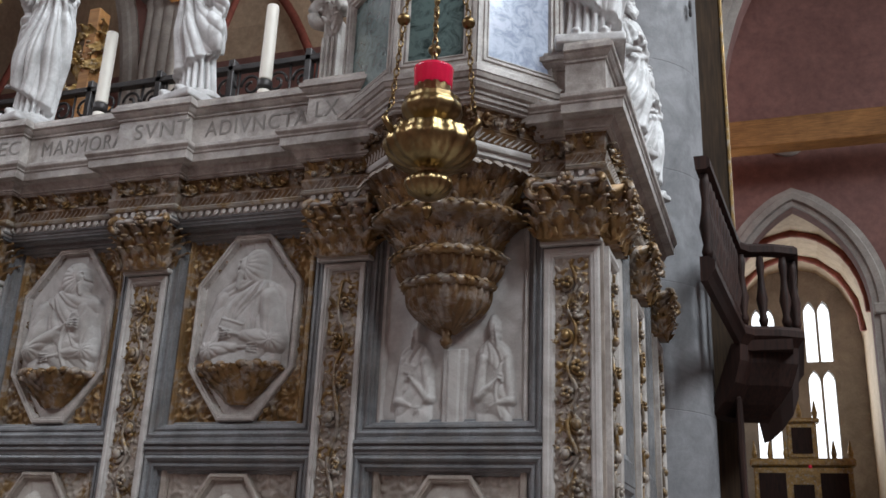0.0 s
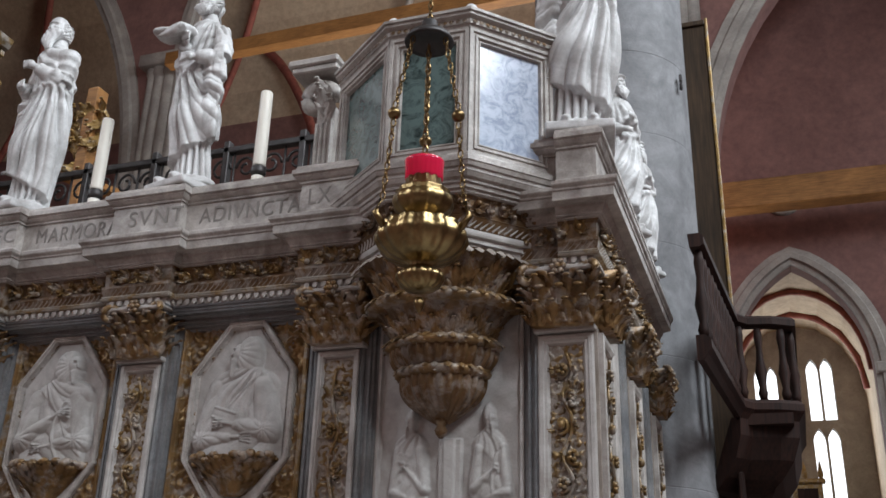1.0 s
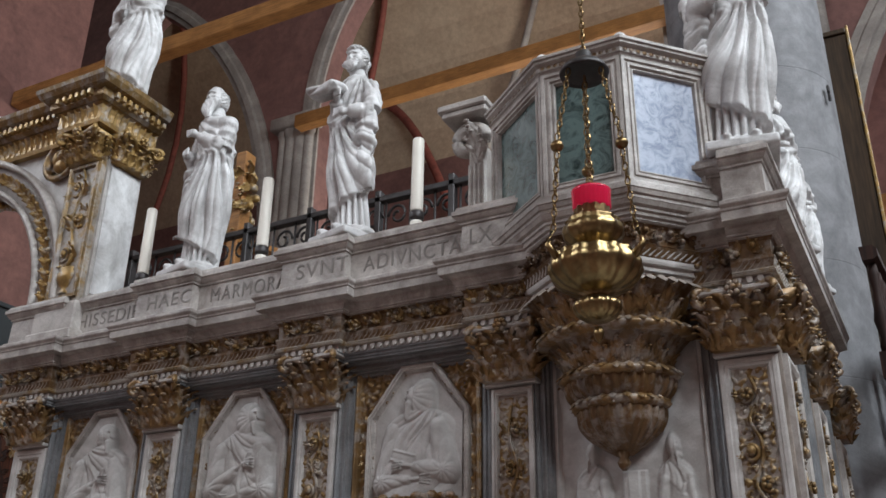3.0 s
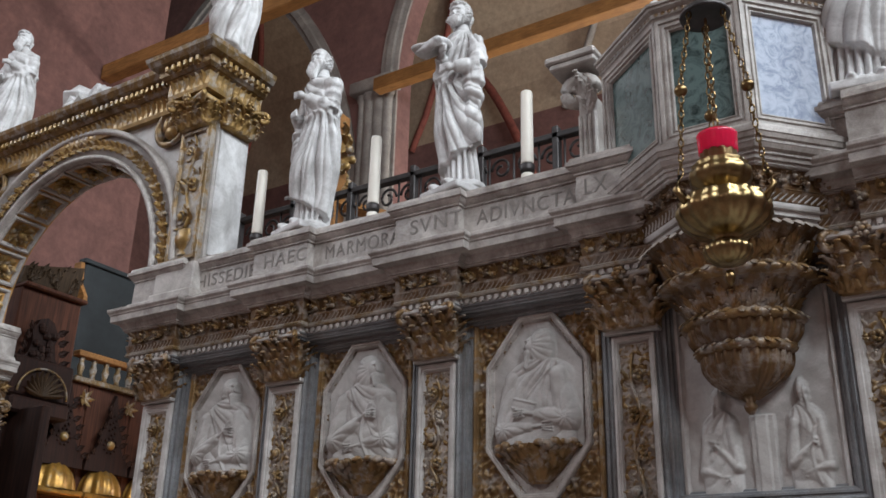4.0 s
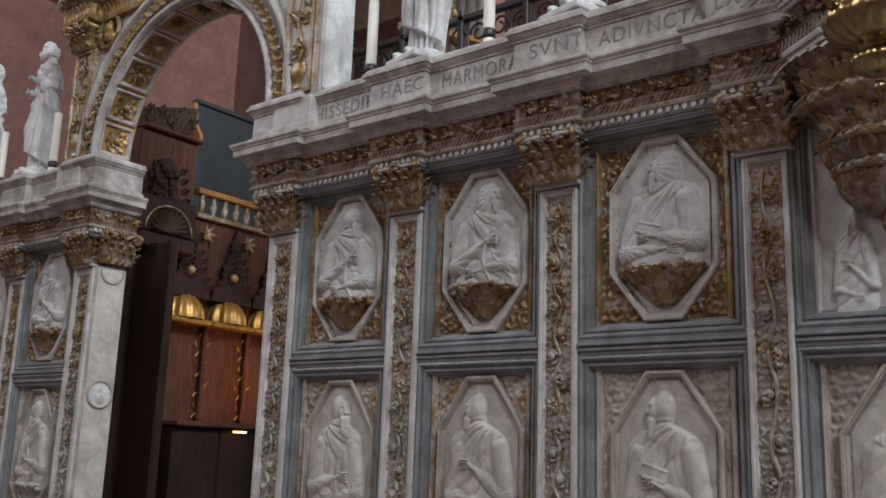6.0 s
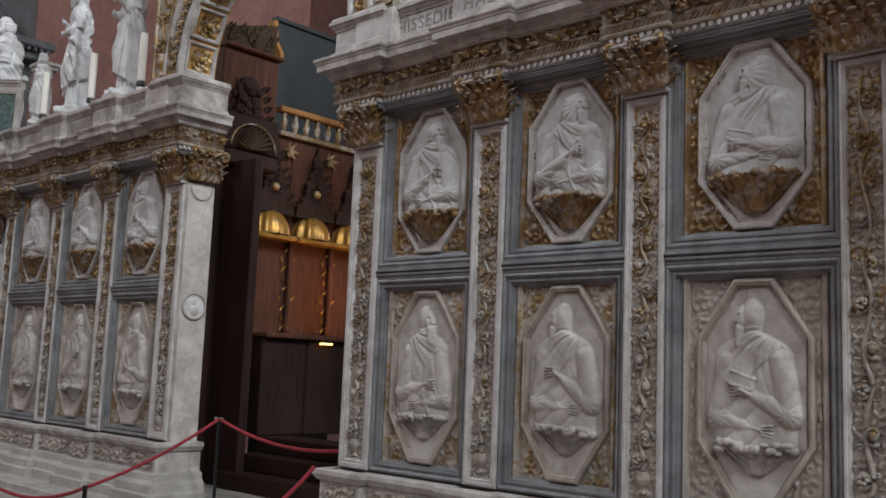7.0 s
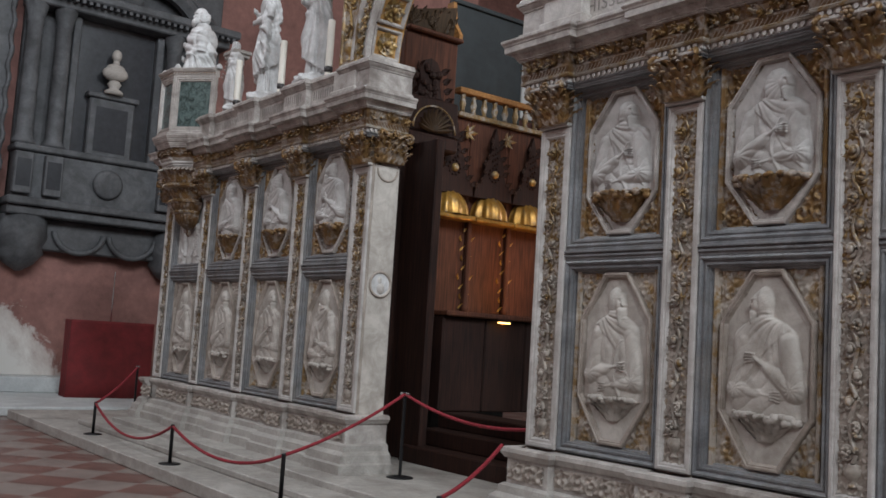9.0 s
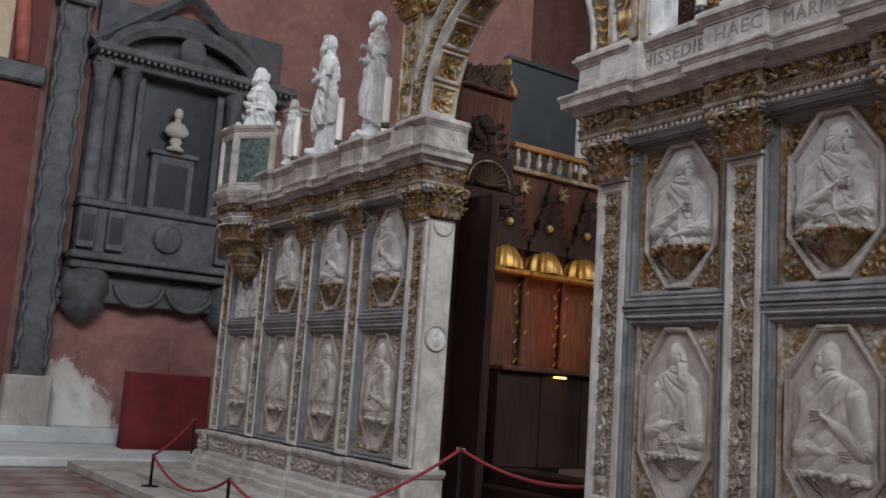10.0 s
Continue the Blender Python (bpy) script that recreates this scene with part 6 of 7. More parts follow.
# rock mound that carries the crucifix on the arch
r = random.Random(12)
g = Geo()
for k in range(22):
    c = (XC + (r.random() - 0.5) * 0.75, 0.05 + (r.random() - 0.5) * 0.2, 7.1 + r.random() * 0.28)
    g.join(Geo().box(-0.14, 0.14, -0.10, 0.10, -0.13, 0.16, 0.02), Matrix.Translation(c) @ pose(0, 0, 0, r.random() * 60, r.random() * 60, r.random() * 180))
g.box(XC - 0.5, XC + 0.5, -0.15, 0.25, 7.04, 7.15, 0.02)
solid("rock_mound", g, STATUE, "white marble carved rock mound on the arch", "carving")

# scroll consoles beside the pulpits
def console():
    root = thing("scroll_console", "pale marble scroll console with a moulded top behind the pulpit", "console", "scroll consoles")
    g = Geo().box(4.14, 4.34, 0.04, 0.20, 5.0, 5.10, 0.012).box(4.17, 4.31, 0.05, 0.19, 5.10, 5.62, 0.02)
    for kk in range(4):
        g.tube([(4.185 + 0.037 * kk, 0.045, 5.12), (4.185 + 0.037 * kk, 0.045, 5.46)], 0.012, 6)
    part("shaft", g, MARBLE, root)
    sp = [(4.15 + 0.13 * (1 - 0.75 * f) * math.cos(9 * f), 0.12, 5.70 + 0.13 * (1 - 0.75 * f) * math.sin(9 * f)) for f in np.linspace(0, 1, 30)]
    part("volute", Geo().tube(sp, [0.06 * (1 - 0.4 * i / 29) for i in range(30)], 8), MARBLE, root, "", True)
    lg = Geo()
    for kk in range(5):
        acanthus(lg, (4.24 + 0.02 * math.sin(kk * 2), 0.045, 5.46 + 0.05 * kk), (0.5 - 0.25 * kk, 0, 1), (0, -1, 0), (1, 0, 0.3), 0.17, 0.12, 0.6)
    part("leaf", lg, MARBLE, root, "carved marble acanthus leaf", True, False)
    part("cap", Geo().box(3.97, 4.33, 0.0, 0.25, 5.88, 5.93, 0.01).box(3.94, 4.34, -0.02, 0.27, 5.93, 5.99, 0.012), MARBLE, root)
    return root


copy_thing(console(), MIRROR)


# ---- candles ----
def candle():
    root = thing("altar_candle", "tall white candle in a dark metal socket on the parapet", "candle", "parapet candles")
    part("stick", Geo().lathe([(0.046, 0.15), (0.047, 0.16), (0.045, 0.74), (0.041, 0.755), (0.02, 0.76)], 18), WAX, root, "white wax shaft", True)
    part("socket", Geo().lathe([(0.052, 0.09), (0.054, 0.10), (0.054, 0.14), (0.049, 0.145)], 18).lathe([(0.025, 0.0), (0.03, 0.02), (0.03, 0.07)], 12), IRON, root, "dark metal socket", True)
    part("cup", Geo().lathe([(0.045, -0.01), (0.047, 0.0), (0.047, 0.065), (0.043, 0.07)], 16), WAX, root, "white lower sleeve", True)
    return root


cd = candle()
cd.location = (1.13, 0.02, 5.02)
for x in (2.38, 3.77, 2 * XC - 1.17, 2 * XC - 2.43, 2 * XC - 3.81):
    copy_thing(cd, Matrix.Translation((x, 0.02, 5.02)))


# ---- hanging sanctuary lamp ----
def chain(g, p, q, sag=0.0):
    p, q = Vector(p), Vector(q)
    n = max(2, int((q - p).length / 0.042))
    for k in range(n):
        c = p.lerp(q, (k + 0.5) / n) + Vector((0, 0, -sag * math.sin(math.pi * (k + 0.5) / n)))
        a = (k % 2) * math.pi / 2
        g.tube([c + Vector((0.013 * math.cos(b) * math.cos(a), 0.013 * math.cos(b) * math.sin(a), 0.026 * math.sin(b))) for b in np.linspace(0, 2 * math.pi, 9)], 0.0055, 5)


lx, ly = 5.42, -1.0
lamp = thing("sanctuary_lamp", "hanging polished brass oil lamp with a lit red glass", "hanging lamp", at=(lx, ly, 0))
part("bowl", Geo().lathe([(0.02, 3.73), (0.07, 3.74), (0.105, 3.765), (0.122, 3.80), (0.118, 3.825), (0.09, 3.84), (0.062, 3.855), (0.058, 3.872), (0.10, 3.885), (0.165, 3.91), (0.215, 3.955), (0.238, 4.00), (0.236, 4.035), (0.215, 4.062), (0.222, 4.075), (0.17, 4.09), (0.085, 4.10), (0.075, 4.125)], 112, flute=16, depth=0.03), BRASS, lamp, "fluted polished brass bowl", True)
part("upper_bowl", Geo().lathe([(0.072, 4.12), (0.10, 4.14), (0.145, 4.175), (0.16, 4.215), (0.155, 4.245), (0.135, 4.265), (0.145, 4.275), (0.125, 4.295), (0.095, 4.315), (0.095, 4.36)], 84, flute=12, depth=0.025), BRASS, lamp, "lobed brass upper bowl", True)
part("red_glass", Geo().lathe([(0.090, 4.345), (0.100, 4.36), (0.103, 4.45), (0.106, 4.462), (0.096, 4.462), (0.092, 4.36)], 72, flute=24, depth=0.012), RUBY, lamp, "glowing ruby glass cup", True)
part("drop_knob", Geo().lathe([(0.004, 3.62), (0.02, 3.64), (0.028, 3.67), (0.02, 3.70)], 12).moved(Matrix.Identity(4)), DARKBRASS, lamp, "", True)
for k in range(3):
    a = radians(111 + 120 * k)
    ex, ey = 0.24 * math.cos(a), 0.24 * math.sin(a)
    arm = Geo().tube([(ex * 0.9, ey * 0.9, 4.03), (ex * 1.15, ey * 1.15, 4.10), (ex * 1.02, ey * 1.02, 4.18)], [0.02, 0.018, 0.012], 8)
    part("bracket", arm, DARKBRASS, lamp, "", True)
    cg = Geo()
    chain(cg, (ex * 0.82, ey * 0.82, 4.73), (ex * 0.42, ey * 0.42, 5.22))
    part("chain", cg, DARKBRASS, lamp, "twisted brass chain", True, False)
    cg = Geo()
    chain(cg, (ex, ey, 4.18), (ex * 0.82, ey * 0.82, 4.66))
    ch = part("chain", cg, DARKBRASS, lamp, "twisted brass chain", True, False)
    part("chain_ball", Geo().ball((ex * 0.82, ey * 0.82, 4.695), (0.036, 0.036, 0.034), 14, 10), DARKBRASS, ch, "", True)
part("canopy", Geo().lathe([(0.11, 5.22), (0.135, 5.205), (0.14, 5.22), (0.12, 5.255), (0.075, 5.285), (0.04, 5.30), (0.045, 5.35), (0.012, 5.37)], 32), IRON, lamp, "dark brass bell canopy", True)
cg = Geo()
chain(cg, (0, 0, 5.36), (0, 0, 9.0))
cg.tube([(0, 0, 9.0), (0, 0, 36.0)], 0.006, 5)
part("suspension", cg, DARKBRASS, lamp, "long suspension chain", False, False)
cg = Geo()
chain(cg, (0, 0, 4.52), (0, 0, 5.2))
part("centre_chain", cg, DARKBRASS, lamp, "", False, False)
part("hook", Geo().ball((0, 0, 4.50), (0.03, 0.03, 0.02)), DARKBRASS, lamp, "", True)


# ---- railing behind the parapet ----
rail = thing("choir_railing", "dark wrought iron choir railing with scroll work", "railing")
part("top_rail", Geo().box(-0.4, 4.4, 1.16, 1.24, 6.02, 6.08, 0.008), IRON, rail)
part("bottom_rail", Geo().box(-0.4, 4.4, 1.18, 1.22, 5.42, 5.46, 0.006), IRON, rail)
for k in range(7):
    x = -0.3 + 0.75 * k
    part("post", Geo().box(x - 0.03, x + 0.03, 1.16, 1.24, 5.0, 6.14, 0.006), IRON, rail)
for k in range(18):
    x = -0.1 + 0.25 * k
    s = 1 if k % 2 else -1
    g = Geo()
    for q in (-1, 1):
        pts = [(x + s * 0.10 * (1 - 0.7 * f) * math.cos(8 * f), 1.2, 5.74 + q * 0.13 + q * 0.11 * (1 - 0.7 * f) * math.sin(8 * f)) for f in np.linspace(0, 1, 20)]
        g.tube(pts, 0.014, 5)
    g.tube([(x + 0.125, 1.2, 5.44), (x + 0.125, 1.2, 6.04)], 0.012, 5)
    part("scroll", g, IRON, rail, "iron scroll", True, False)

# gilded carving and struts seen beside the arch
fr = thing("gilded_carving", "gilded carved organ ornament on orange timber struts", "carving")
r = random.Random(9)
g = Geo()
for k in range(46):
    c = Vector((-0.30 + r.random() * 0.62, 2.9 + r.random() * 0.2, 7.15 + r.random() * 0.95))
    a = r.random() * 6.28
    o = Vector((math.cos(a), 0, math.sin(a)))
    acanthus(g, c, o, (0, -1, 0), (-o.z, 0, o.x), 0.17, 0.17, 0.8)
    g.ball(c + Vector((0, 0.06, 0)), (0.06, 0.05, 0.06), 8, 6)
part("foliage", g, GOLDRICH, fr, "smoked gilded leaf carving", True, False)
part("strut", Geo().tube([(-0.6, 3.0, 7.35), (1.5, 3.0, 6.4)], 0.08, 4), BEAM, fr)
part("strut", Geo().tube([(-0.8, 3.1, 6.9), (1.5, 3.1, 6.0)], 0.07, 4), BEAM, fr)
part("post", Geo().box(0.0, 0.16, 2.9, 3.1, 0.15, 8.3, 0.01), BEAM, fr)

fr.location.x -= 0.6

# ---- organ case and singers' gallery beyond the column ----
case = thing("organ_case", "tall brown wooden organ case side with a gilded edge", "organ case")
part("board", Geo().box(6.34, 6.69, 5.15, 5.27, 0.0, 9.25, 0.01), ORGAN, case)
part("gilded_edge", Geo().box(6.69, 6.725, 5.13, 5.28, 5.1, 9.35, 0.008), GOLDRICH, case, "thin gilded edge strip")
part("cap_strip", Geo().box(6.32, 6.69, 5.12, 5.28, 9.25, 9.32, 0.008), ORGAN, case)
gal = thing("organ_gallery", "dark wooden singers' gallery with turned balusters", "gallery")
GP = [(6.60, 1.75), (6.74, 3.8), (6.84, 3.95), (7.08, 4.0), (7.25, 4.1), (7.27, 5.8)]
part("handrail", Geo().sweep([(-0.05, 4.94), (0.03, 4.94), (0.06, 4.96), (0.06, 5.02), (0.03, 5.05), (-0.06, 5.05)], GP), WOOD, gal)
part("floor_moulding", Geo().sweep([(-0.05, 4.05), (0.0, 4.05), (0.03, 4.10), (0.06, 4.14), (0.06, 4.20), (0.02, 4.24), (-0.05, 4.24)], GP), WOOD, gal)
part("belly", Geo().sweep([(-0.40, 3.40), (-0.32, 3.43), (-0.20, 3.54), (-0.08, 3.70), (-0.01, 3.90), (0.0, 4.06), (-0.10, 4.06)], GP[1:]), WOOD, gal, "dark curved underside")
for (x, y), t, o, s in along(GP, 0.19):
    part("baluster", Geo().lathe([(0.03, 4.24), (0.045, 4.30), (0.03, 4.36), (0.055, 4.50), (0.035, 4.62), (0.028, 4.72), (0.04, 4.84), (0.03, 4.93)], 12, x, y), WOOD, gal, "", True)
part("bracket", Geo().box(6.66, 6.72, 4.0, 4.3, 0.0, 3.6, 0.02), WOOD, gal)
part("floor_board", Geo().box(6.75, 7.2, 3.9, 5.9, 4.0, 4.1, 0.0), WOOD, gal)

# gilded altar in the far chapel
alt = thing("far_altar", "gilded polyptych altar below the chapel window", "altar")
part("table", Geo().box(6.1, 9.3, 26.6, 27.6, 0.0, 3.0, 0.03), ARCHSTONE, alt)
part("frame", Geo().box(6.25, 9.15, 26.9, 27.3, 3.0, 5.45, 0.04).box(6.15, 9.25, 26.8, 27.3, 5.45, 5.7, 0.05).box(7.3, 8.2, 26.9, 27.3, 5.7, 6.8, 0.04).box(7.2, 8.3, 26.85, 27.3, 6.8, 6.95, 0.04), GOLDRICH, alt, "gilded carved frame")
for x0, x1, z0, z1 in ((6.4, 7.2, 3.3, 5.25), (8.2, 9.0, 3.3, 5.25), (7.45, 8.05, 5.85, 6.65), (7.4, 8.0, 3.3, 4.9)):
    part("picture", Geo().box(x0, x1, 26.86, 26.89, z0, z1, 0.0), WOOD, alt, "dark painted panel")
for k in range(7):
    x = 6.3 + 0.47 * k
    part("pinnacle", Geo().lathe([(0.06, 5.7 if abs(x - 7.75) > 0.5 else 6.95), (0.09, 5.85 if abs(x - 7.75) > 0.5 else 7.1), (0.02, 6.25 if abs(x - 7.75) > 0.5 else 7.5)], 8, x, 27.0), GOLDRICH, alt)
part("red_lamp", Geo().ball((7.9, 26.0, 5.35), 0.06), RUBY, alt, "small red altar light", True)

# ---- choir stalls behind the passage ----
def stall_seat():
    root = thing("choir_stall", "carved walnut choir stall with a gilded shell niche", "choir stall", "choir stalls")
    part("back", Geo().box(-4.25, -4.12, -0.36, 0.36, 0.9, 5.0, 0.01), STALL, root)
    part("desk_panel", Geo().box(-4.1, -3.55, -0.36, 0.36, 0.9, 2.15, 0.02), WOOD, root, "dark seat block")
    part("arm_rest", Geo().box(-4.1, -3.45, -0.38, 0.38, 2.15, 2.22, 0.015), STALL, root)
    part("colonnette", Geo().lathe([(0.05, 2.22), (0.06, 2.3), (0.04, 2.4), (0.04, 3.5), (0.06, 3.58)], 10, -4.06, -0.34), STALL, root, "", True)
    g = Geo()
    dome = []
    for i in range(8):
        p = 0.5 * math.pi * i / 7.5
        dome.append([(-4.11 + 0.27 * math.cos(p) * math.cos(t) * (1 + 0.07 * math.cos(11 * t)), 0.32 * math.cos(p) * math.sin(t) * (1 + 0.07 * math.cos(11 * t)), 3.57 + 0.36 * math.sin(p)) for t in np.linspace(-1.55, 1.55, 45)])
    g.rings(dome, closed=False, caps=False)
    part("shell", g, SHELLGOLD, root, "gilded domed scallop shell", True, False)
    part("ledge", Geo().box(-4.12, -3.88, -0.36, 0.36, 3.50, 3.57, 0.015), SHELLGOLD, root, "gilded ledge")
    ed = Geo()
    for k in range(9):
        for sy in (-1, 1):
            ed.leaf((-4.09, sy * (0.30 + 0.03 * math.sin(k * 1.7)), 2.28 + 0.135 * k), (0, 0.5 * sy * (-1) ** k, 0.86), (1, 0, 0), (0, 1, 0), 0.10, 0.05, 0.5, 3)
    part("gilded_border", ed, SHELLGOLD, root, "ragged gilded leaf border", True, False)["kind"] = "stuff"
    half = [(0.35, 3.86), (0.33, 4.02), (0.24, 4.10), (0.17, 4.24), (0.18, 4.36), (0.11, 4.46), (0.05, 4.62), (0.06, 4.70), (0.0, 4.90)]
    gab = Geo().slab([(-x, z) for x, z in half[:-1]] + [half[-1]] + [(x, z) for x, z in half[-2::-1]], 0, 0.07)
    for x, z in half[1:-1]:
        for sx in (-1, 1):
            o = Vector((sx * 0.75, 0, 0.66))
            acanthus(gab, (sx * x * 0.92, -0.01, z - 0.02), o, (0, -1, 0), (-o.z, 0, o.x), 0.11, 0.09, 0.7)
    for k in range(10):
        gab.ball((0.10 * math.cos(k * 0.628), -0.005, 4.22 + 0.10 * math.sin(k * 0.628)), 0.022, 6, 4)
        gab.ball((0.05 * math.sin(k * 2.1), -0.005, 4.36 + 0.028 * k), 0.024, 6, 4)
    part("gable", gab.moved(Matrix.Translation((-3.98, 0, 0)) @ Matrix.Rotation(math.pi / 2, 4, "Z")), WOOD, root, "dark carved gable with crockets")
    part("boss", Geo().ball((-3.97, 0, 4.22), (0.05, 0.06, 0.06)), GOLDRICH, root, "small gilded boss", True)
    fol = Geo()
    for k in range(6):
        a = k * 1.05
        o = Vector((0, math.cos(a), math.sin(a)))
        fol.leaf((-4.08, 0.3, 4.78), o, (1, 0, 0), (0, -o.z, o.y), 0.14, 0.08, 0.5, 3)
    part("crest", fol, GOLDMID, root, "gilded leaf crest", True, False)
    return root


st = stall_seat()
st.location = (0, 2.12, 0)
for k in range(1, 5):
    copy_thing(st, Matrix.Translation((0, 2.12 + 0.73 * k, 0)))
end = thing("stall_end", "tall dark walnut stall end with carved canopy and shell", "choir stall")
part("board", Geo().box(-4.25, -3.3, 1.30, 1.42, 0.15, 4.4, 0.02), WOOD, end)
part("upright", Geo().box(-4.3, -4.0, 1.0, 1.9, 0.15, 4.4, 0.02), WOOD, end)
part("back_board", Geo().box(-4.3, -4.04, 1.2, 2.1, 4.4, 5.98, 0.02), STALL, end, "reddish upper back board")
part("canopy", Geo().box(-4.3, -3.96, 1.2, 2.14, 5.98, 6.04, 0.02), STALL, end)
g = Geo()
g.add([(-4.3, 1.2, 6.04), (-4.12, 1.2, 6.04), (-4.06, 1.2, 6.26), (-4.3, 1.2, 6.26), (-4.3, 2.06, 6.04), (-4.12, 2.06, 6.04), (-4.06, 2.06, 6.50), (-4.3, 2.06, 6.50)], [(0, 1, 2, 3), (4, 7, 6, 5), (1, 5, 6, 2), (3, 2, 6, 7), (0, 4, 5, 1)])
rr = random.Random(31)
for k in range(26):
    f = rr.random()
    acanthus(g, (-4.11 + 0.03 * rr.random(), 1.25 + 0.78 * f, 6.08 + rr.random() * (0.14 + 0.22 * f)), Vector((0, rr.random() - 0.5, 0.6)).normalized(), (1, 0, 0), (0, 1, 0), 0.13, 0.10, 0.5)
part("canopy_frieze", g, ORGAN, end, "carved slanting canopy frieze")
part("end_wedge", Geo().slab([(-4.3, 6.04), (-3.98, 6.04), (-3.98, 6.10), (-4.12, 6.30), (-4.16, 6.62), (-4.3, 6.62)], 2.06, 2.12), BEAM, end, "orange wooden end piece")
gab = Geo().slab([(-0.36, 4.5), (0.36, 4.5), (0.30, 5.0), (0.20, 5.12), (0.16, 5.3), (0.19, 5.42), (0.10, 5.58), (0.0, 5.62), (-0.10, 5.58), (-0.19, 5.42), (-0.16, 5.3), (-0.20, 5.12), (-0.30, 5.0)], 0, 0.10)
for k in range(30):
    zz = 5.02 + 0.52 * rr.random()
    gab.ball(((rr.random() - 0.5) * 0.32, -0.01, zz), (0.05, 0.05, 0.05), 7, 5)
for sx in (-1, 1):
    for k in range(5):
        o = Vector((sx * 0.8, 0, 0.6))
        acanthus(gab, (sx * (0.30 - 0.03 * k), -0.01, 4.92 + 0.13 * k), o, (0, -1, 0), (-o.z, 0, o.x), 0.13, 0.11, 0.7)
part("crest_gable", gab.moved(Matrix.Translation((-3.90, 1.55, 0)) @ Matrix.Rotation(math.pi / 2, 4, "Z")), WOOD, end, "dark carved crest")
part("niche_hood", Geo().box(-4.0, -3.75, 1.15, 1.98, 4.35, 4.55, 0.03).box(-4.0, -3.80, 1.12, 2.0, 4.55, 5.05, 0.03), WOOD, end)
g = Geo()
for k in range(11):
    a = math.pi * (k + 0.5) / 11
    o = Vector((0, math.cos(a), math.sin(a)))
    g.leaf((-3.77, 1.56, 4.60), o, (1, 0, 0), (0, -o.z, o.y), 0.32, 0.09, 0.25, 4)
part("shell", g, ORGAN, end, "dark carved shell", True, False)["kind"] = "stuff"
part("shell_rim", Geo().tube([(-3.76, 1.56 + 0.35 * math.cos(a), 4.60 + 0.33 * math.sin(a)) for a in np.linspace(0, math.pi, 20)], 0.014, 6), GOLDMID, end, "thin gilded rim", True)
bal = thing("stall_gallery", "gilded openwork balustrade along the top of the stalls", "balustrade")
part("rail", Geo().box(-4.2, -4.05, 2.2, 6.5, 5.32, 5.40, 0.01), BEAM, bal, "orange wooden rail")
part("lower_rail", Geo().box(-4.2, -4.05, 2.2, 6.5, 4.98, 5.05, 0.01), GOLDMID, bal)
for k in range(20):
    part("colonnette", Geo().lathe([(0.045, 5.05), (0.03, 5.1), (0.05, 5.18), (0.03, 5.26), (0.045, 5.32)], 10, -4.12, 2.3 + 0.2 * k), GOLDMID, bal, "", True)
brd = thing("dark_board", "dark framed board standing behind the stalls", "board")
part("face", Geo().box(-4.9, -4.8, 2.6, 4.0, 0.15, 6.9, 0.01), SLATE, brd)
part("pale_strip", Geo().box(-4.9, -4.78, 4.0, 4.5, 5.4, 6.9, 0.01), PAINTGREY, brd, "pale grey side board")
part("top_rail", Geo().box(-4.92, -4.76, 2.55, 4.55, 6.9, 6.97, 0.01), SLATE, brd)
solid("loudspeaker", Geo().box(-4.9, -4.78, 4.6, 4.75, 0.15, 7.4, 0.02), BLACKMETAL, "narrow black column loudspeaker on the wall", "loudspeaker")
lampg = thing("desk_lamp", "small lit reading light on the stalls", "lamp")


def _glow(nt, b):
    b.inputs["Emission Color"].default_value = (1.0, 0.5, 0.12, 1)
    b.inputs["Emission Strength"].default_value = 6.0


WARM = shader("warm_lamp_glow", _glow)
part("tube", Geo().box(-3.50, -3.46, 2.65, 2.85, 2.10, 2.12, 0.004), WARM, lampg, "glowing strip")
part("housing", Geo().box(-3.52, -3.46, 2.62, 2.88, 2.12, 2.15, 0.004), BLACKMETAL, lampg)
bulb = bpy.data.lights.new("desk_glow", "AREA")
bulb.shape, bulb.size, bulb.size_y, bulb.energy, bulb.color = "RECTANGLE", 0.2, 2.4, 20, (1.0, 0.52, 0.2)
new("desk_glow", bulb).matrix_world = look((-3.42, 3.2, 2.35), (-4.15, 3.2, 3.4))

# ---- stanchions and ropes ----
def stanchion(h):
    root = thing("barrier_post", "slim black barrier post with round foot", "barrier post", "barrier posts")
    part("pole", Geo().lathe([(0.016, 0.015), (0.018, 0.03), (0.018, h - 0.03), (0.022, h - 0.02), (0.022, h)], 12), BLACKMETAL, root, "", True)
    part("foot", Geo().lathe([(0.15, 0.0), (0.15, 0.008), (0.12, 0.016), (0.03, 0.022)], 24), BLACKMETAL, root, "", True)
    return root


def low_post(h):
    root = thing("barrier_post", "short black barrier post on the stone step", "barrier post", "barrier posts")
    part("pole", Geo().lathe([(0.022, 0.015), (0.022, h - 0.02), (0.026, h - 0.015), (0.02, h)], 12), BLACKMETAL, root, "", True)
    part("foot", Geo().lathe([(0.13, 0.0), (0.13, 0.01), (0.10, 0.018), (0.03, 0.022)], 24), BLACKMETAL, root, "", True)
    return root


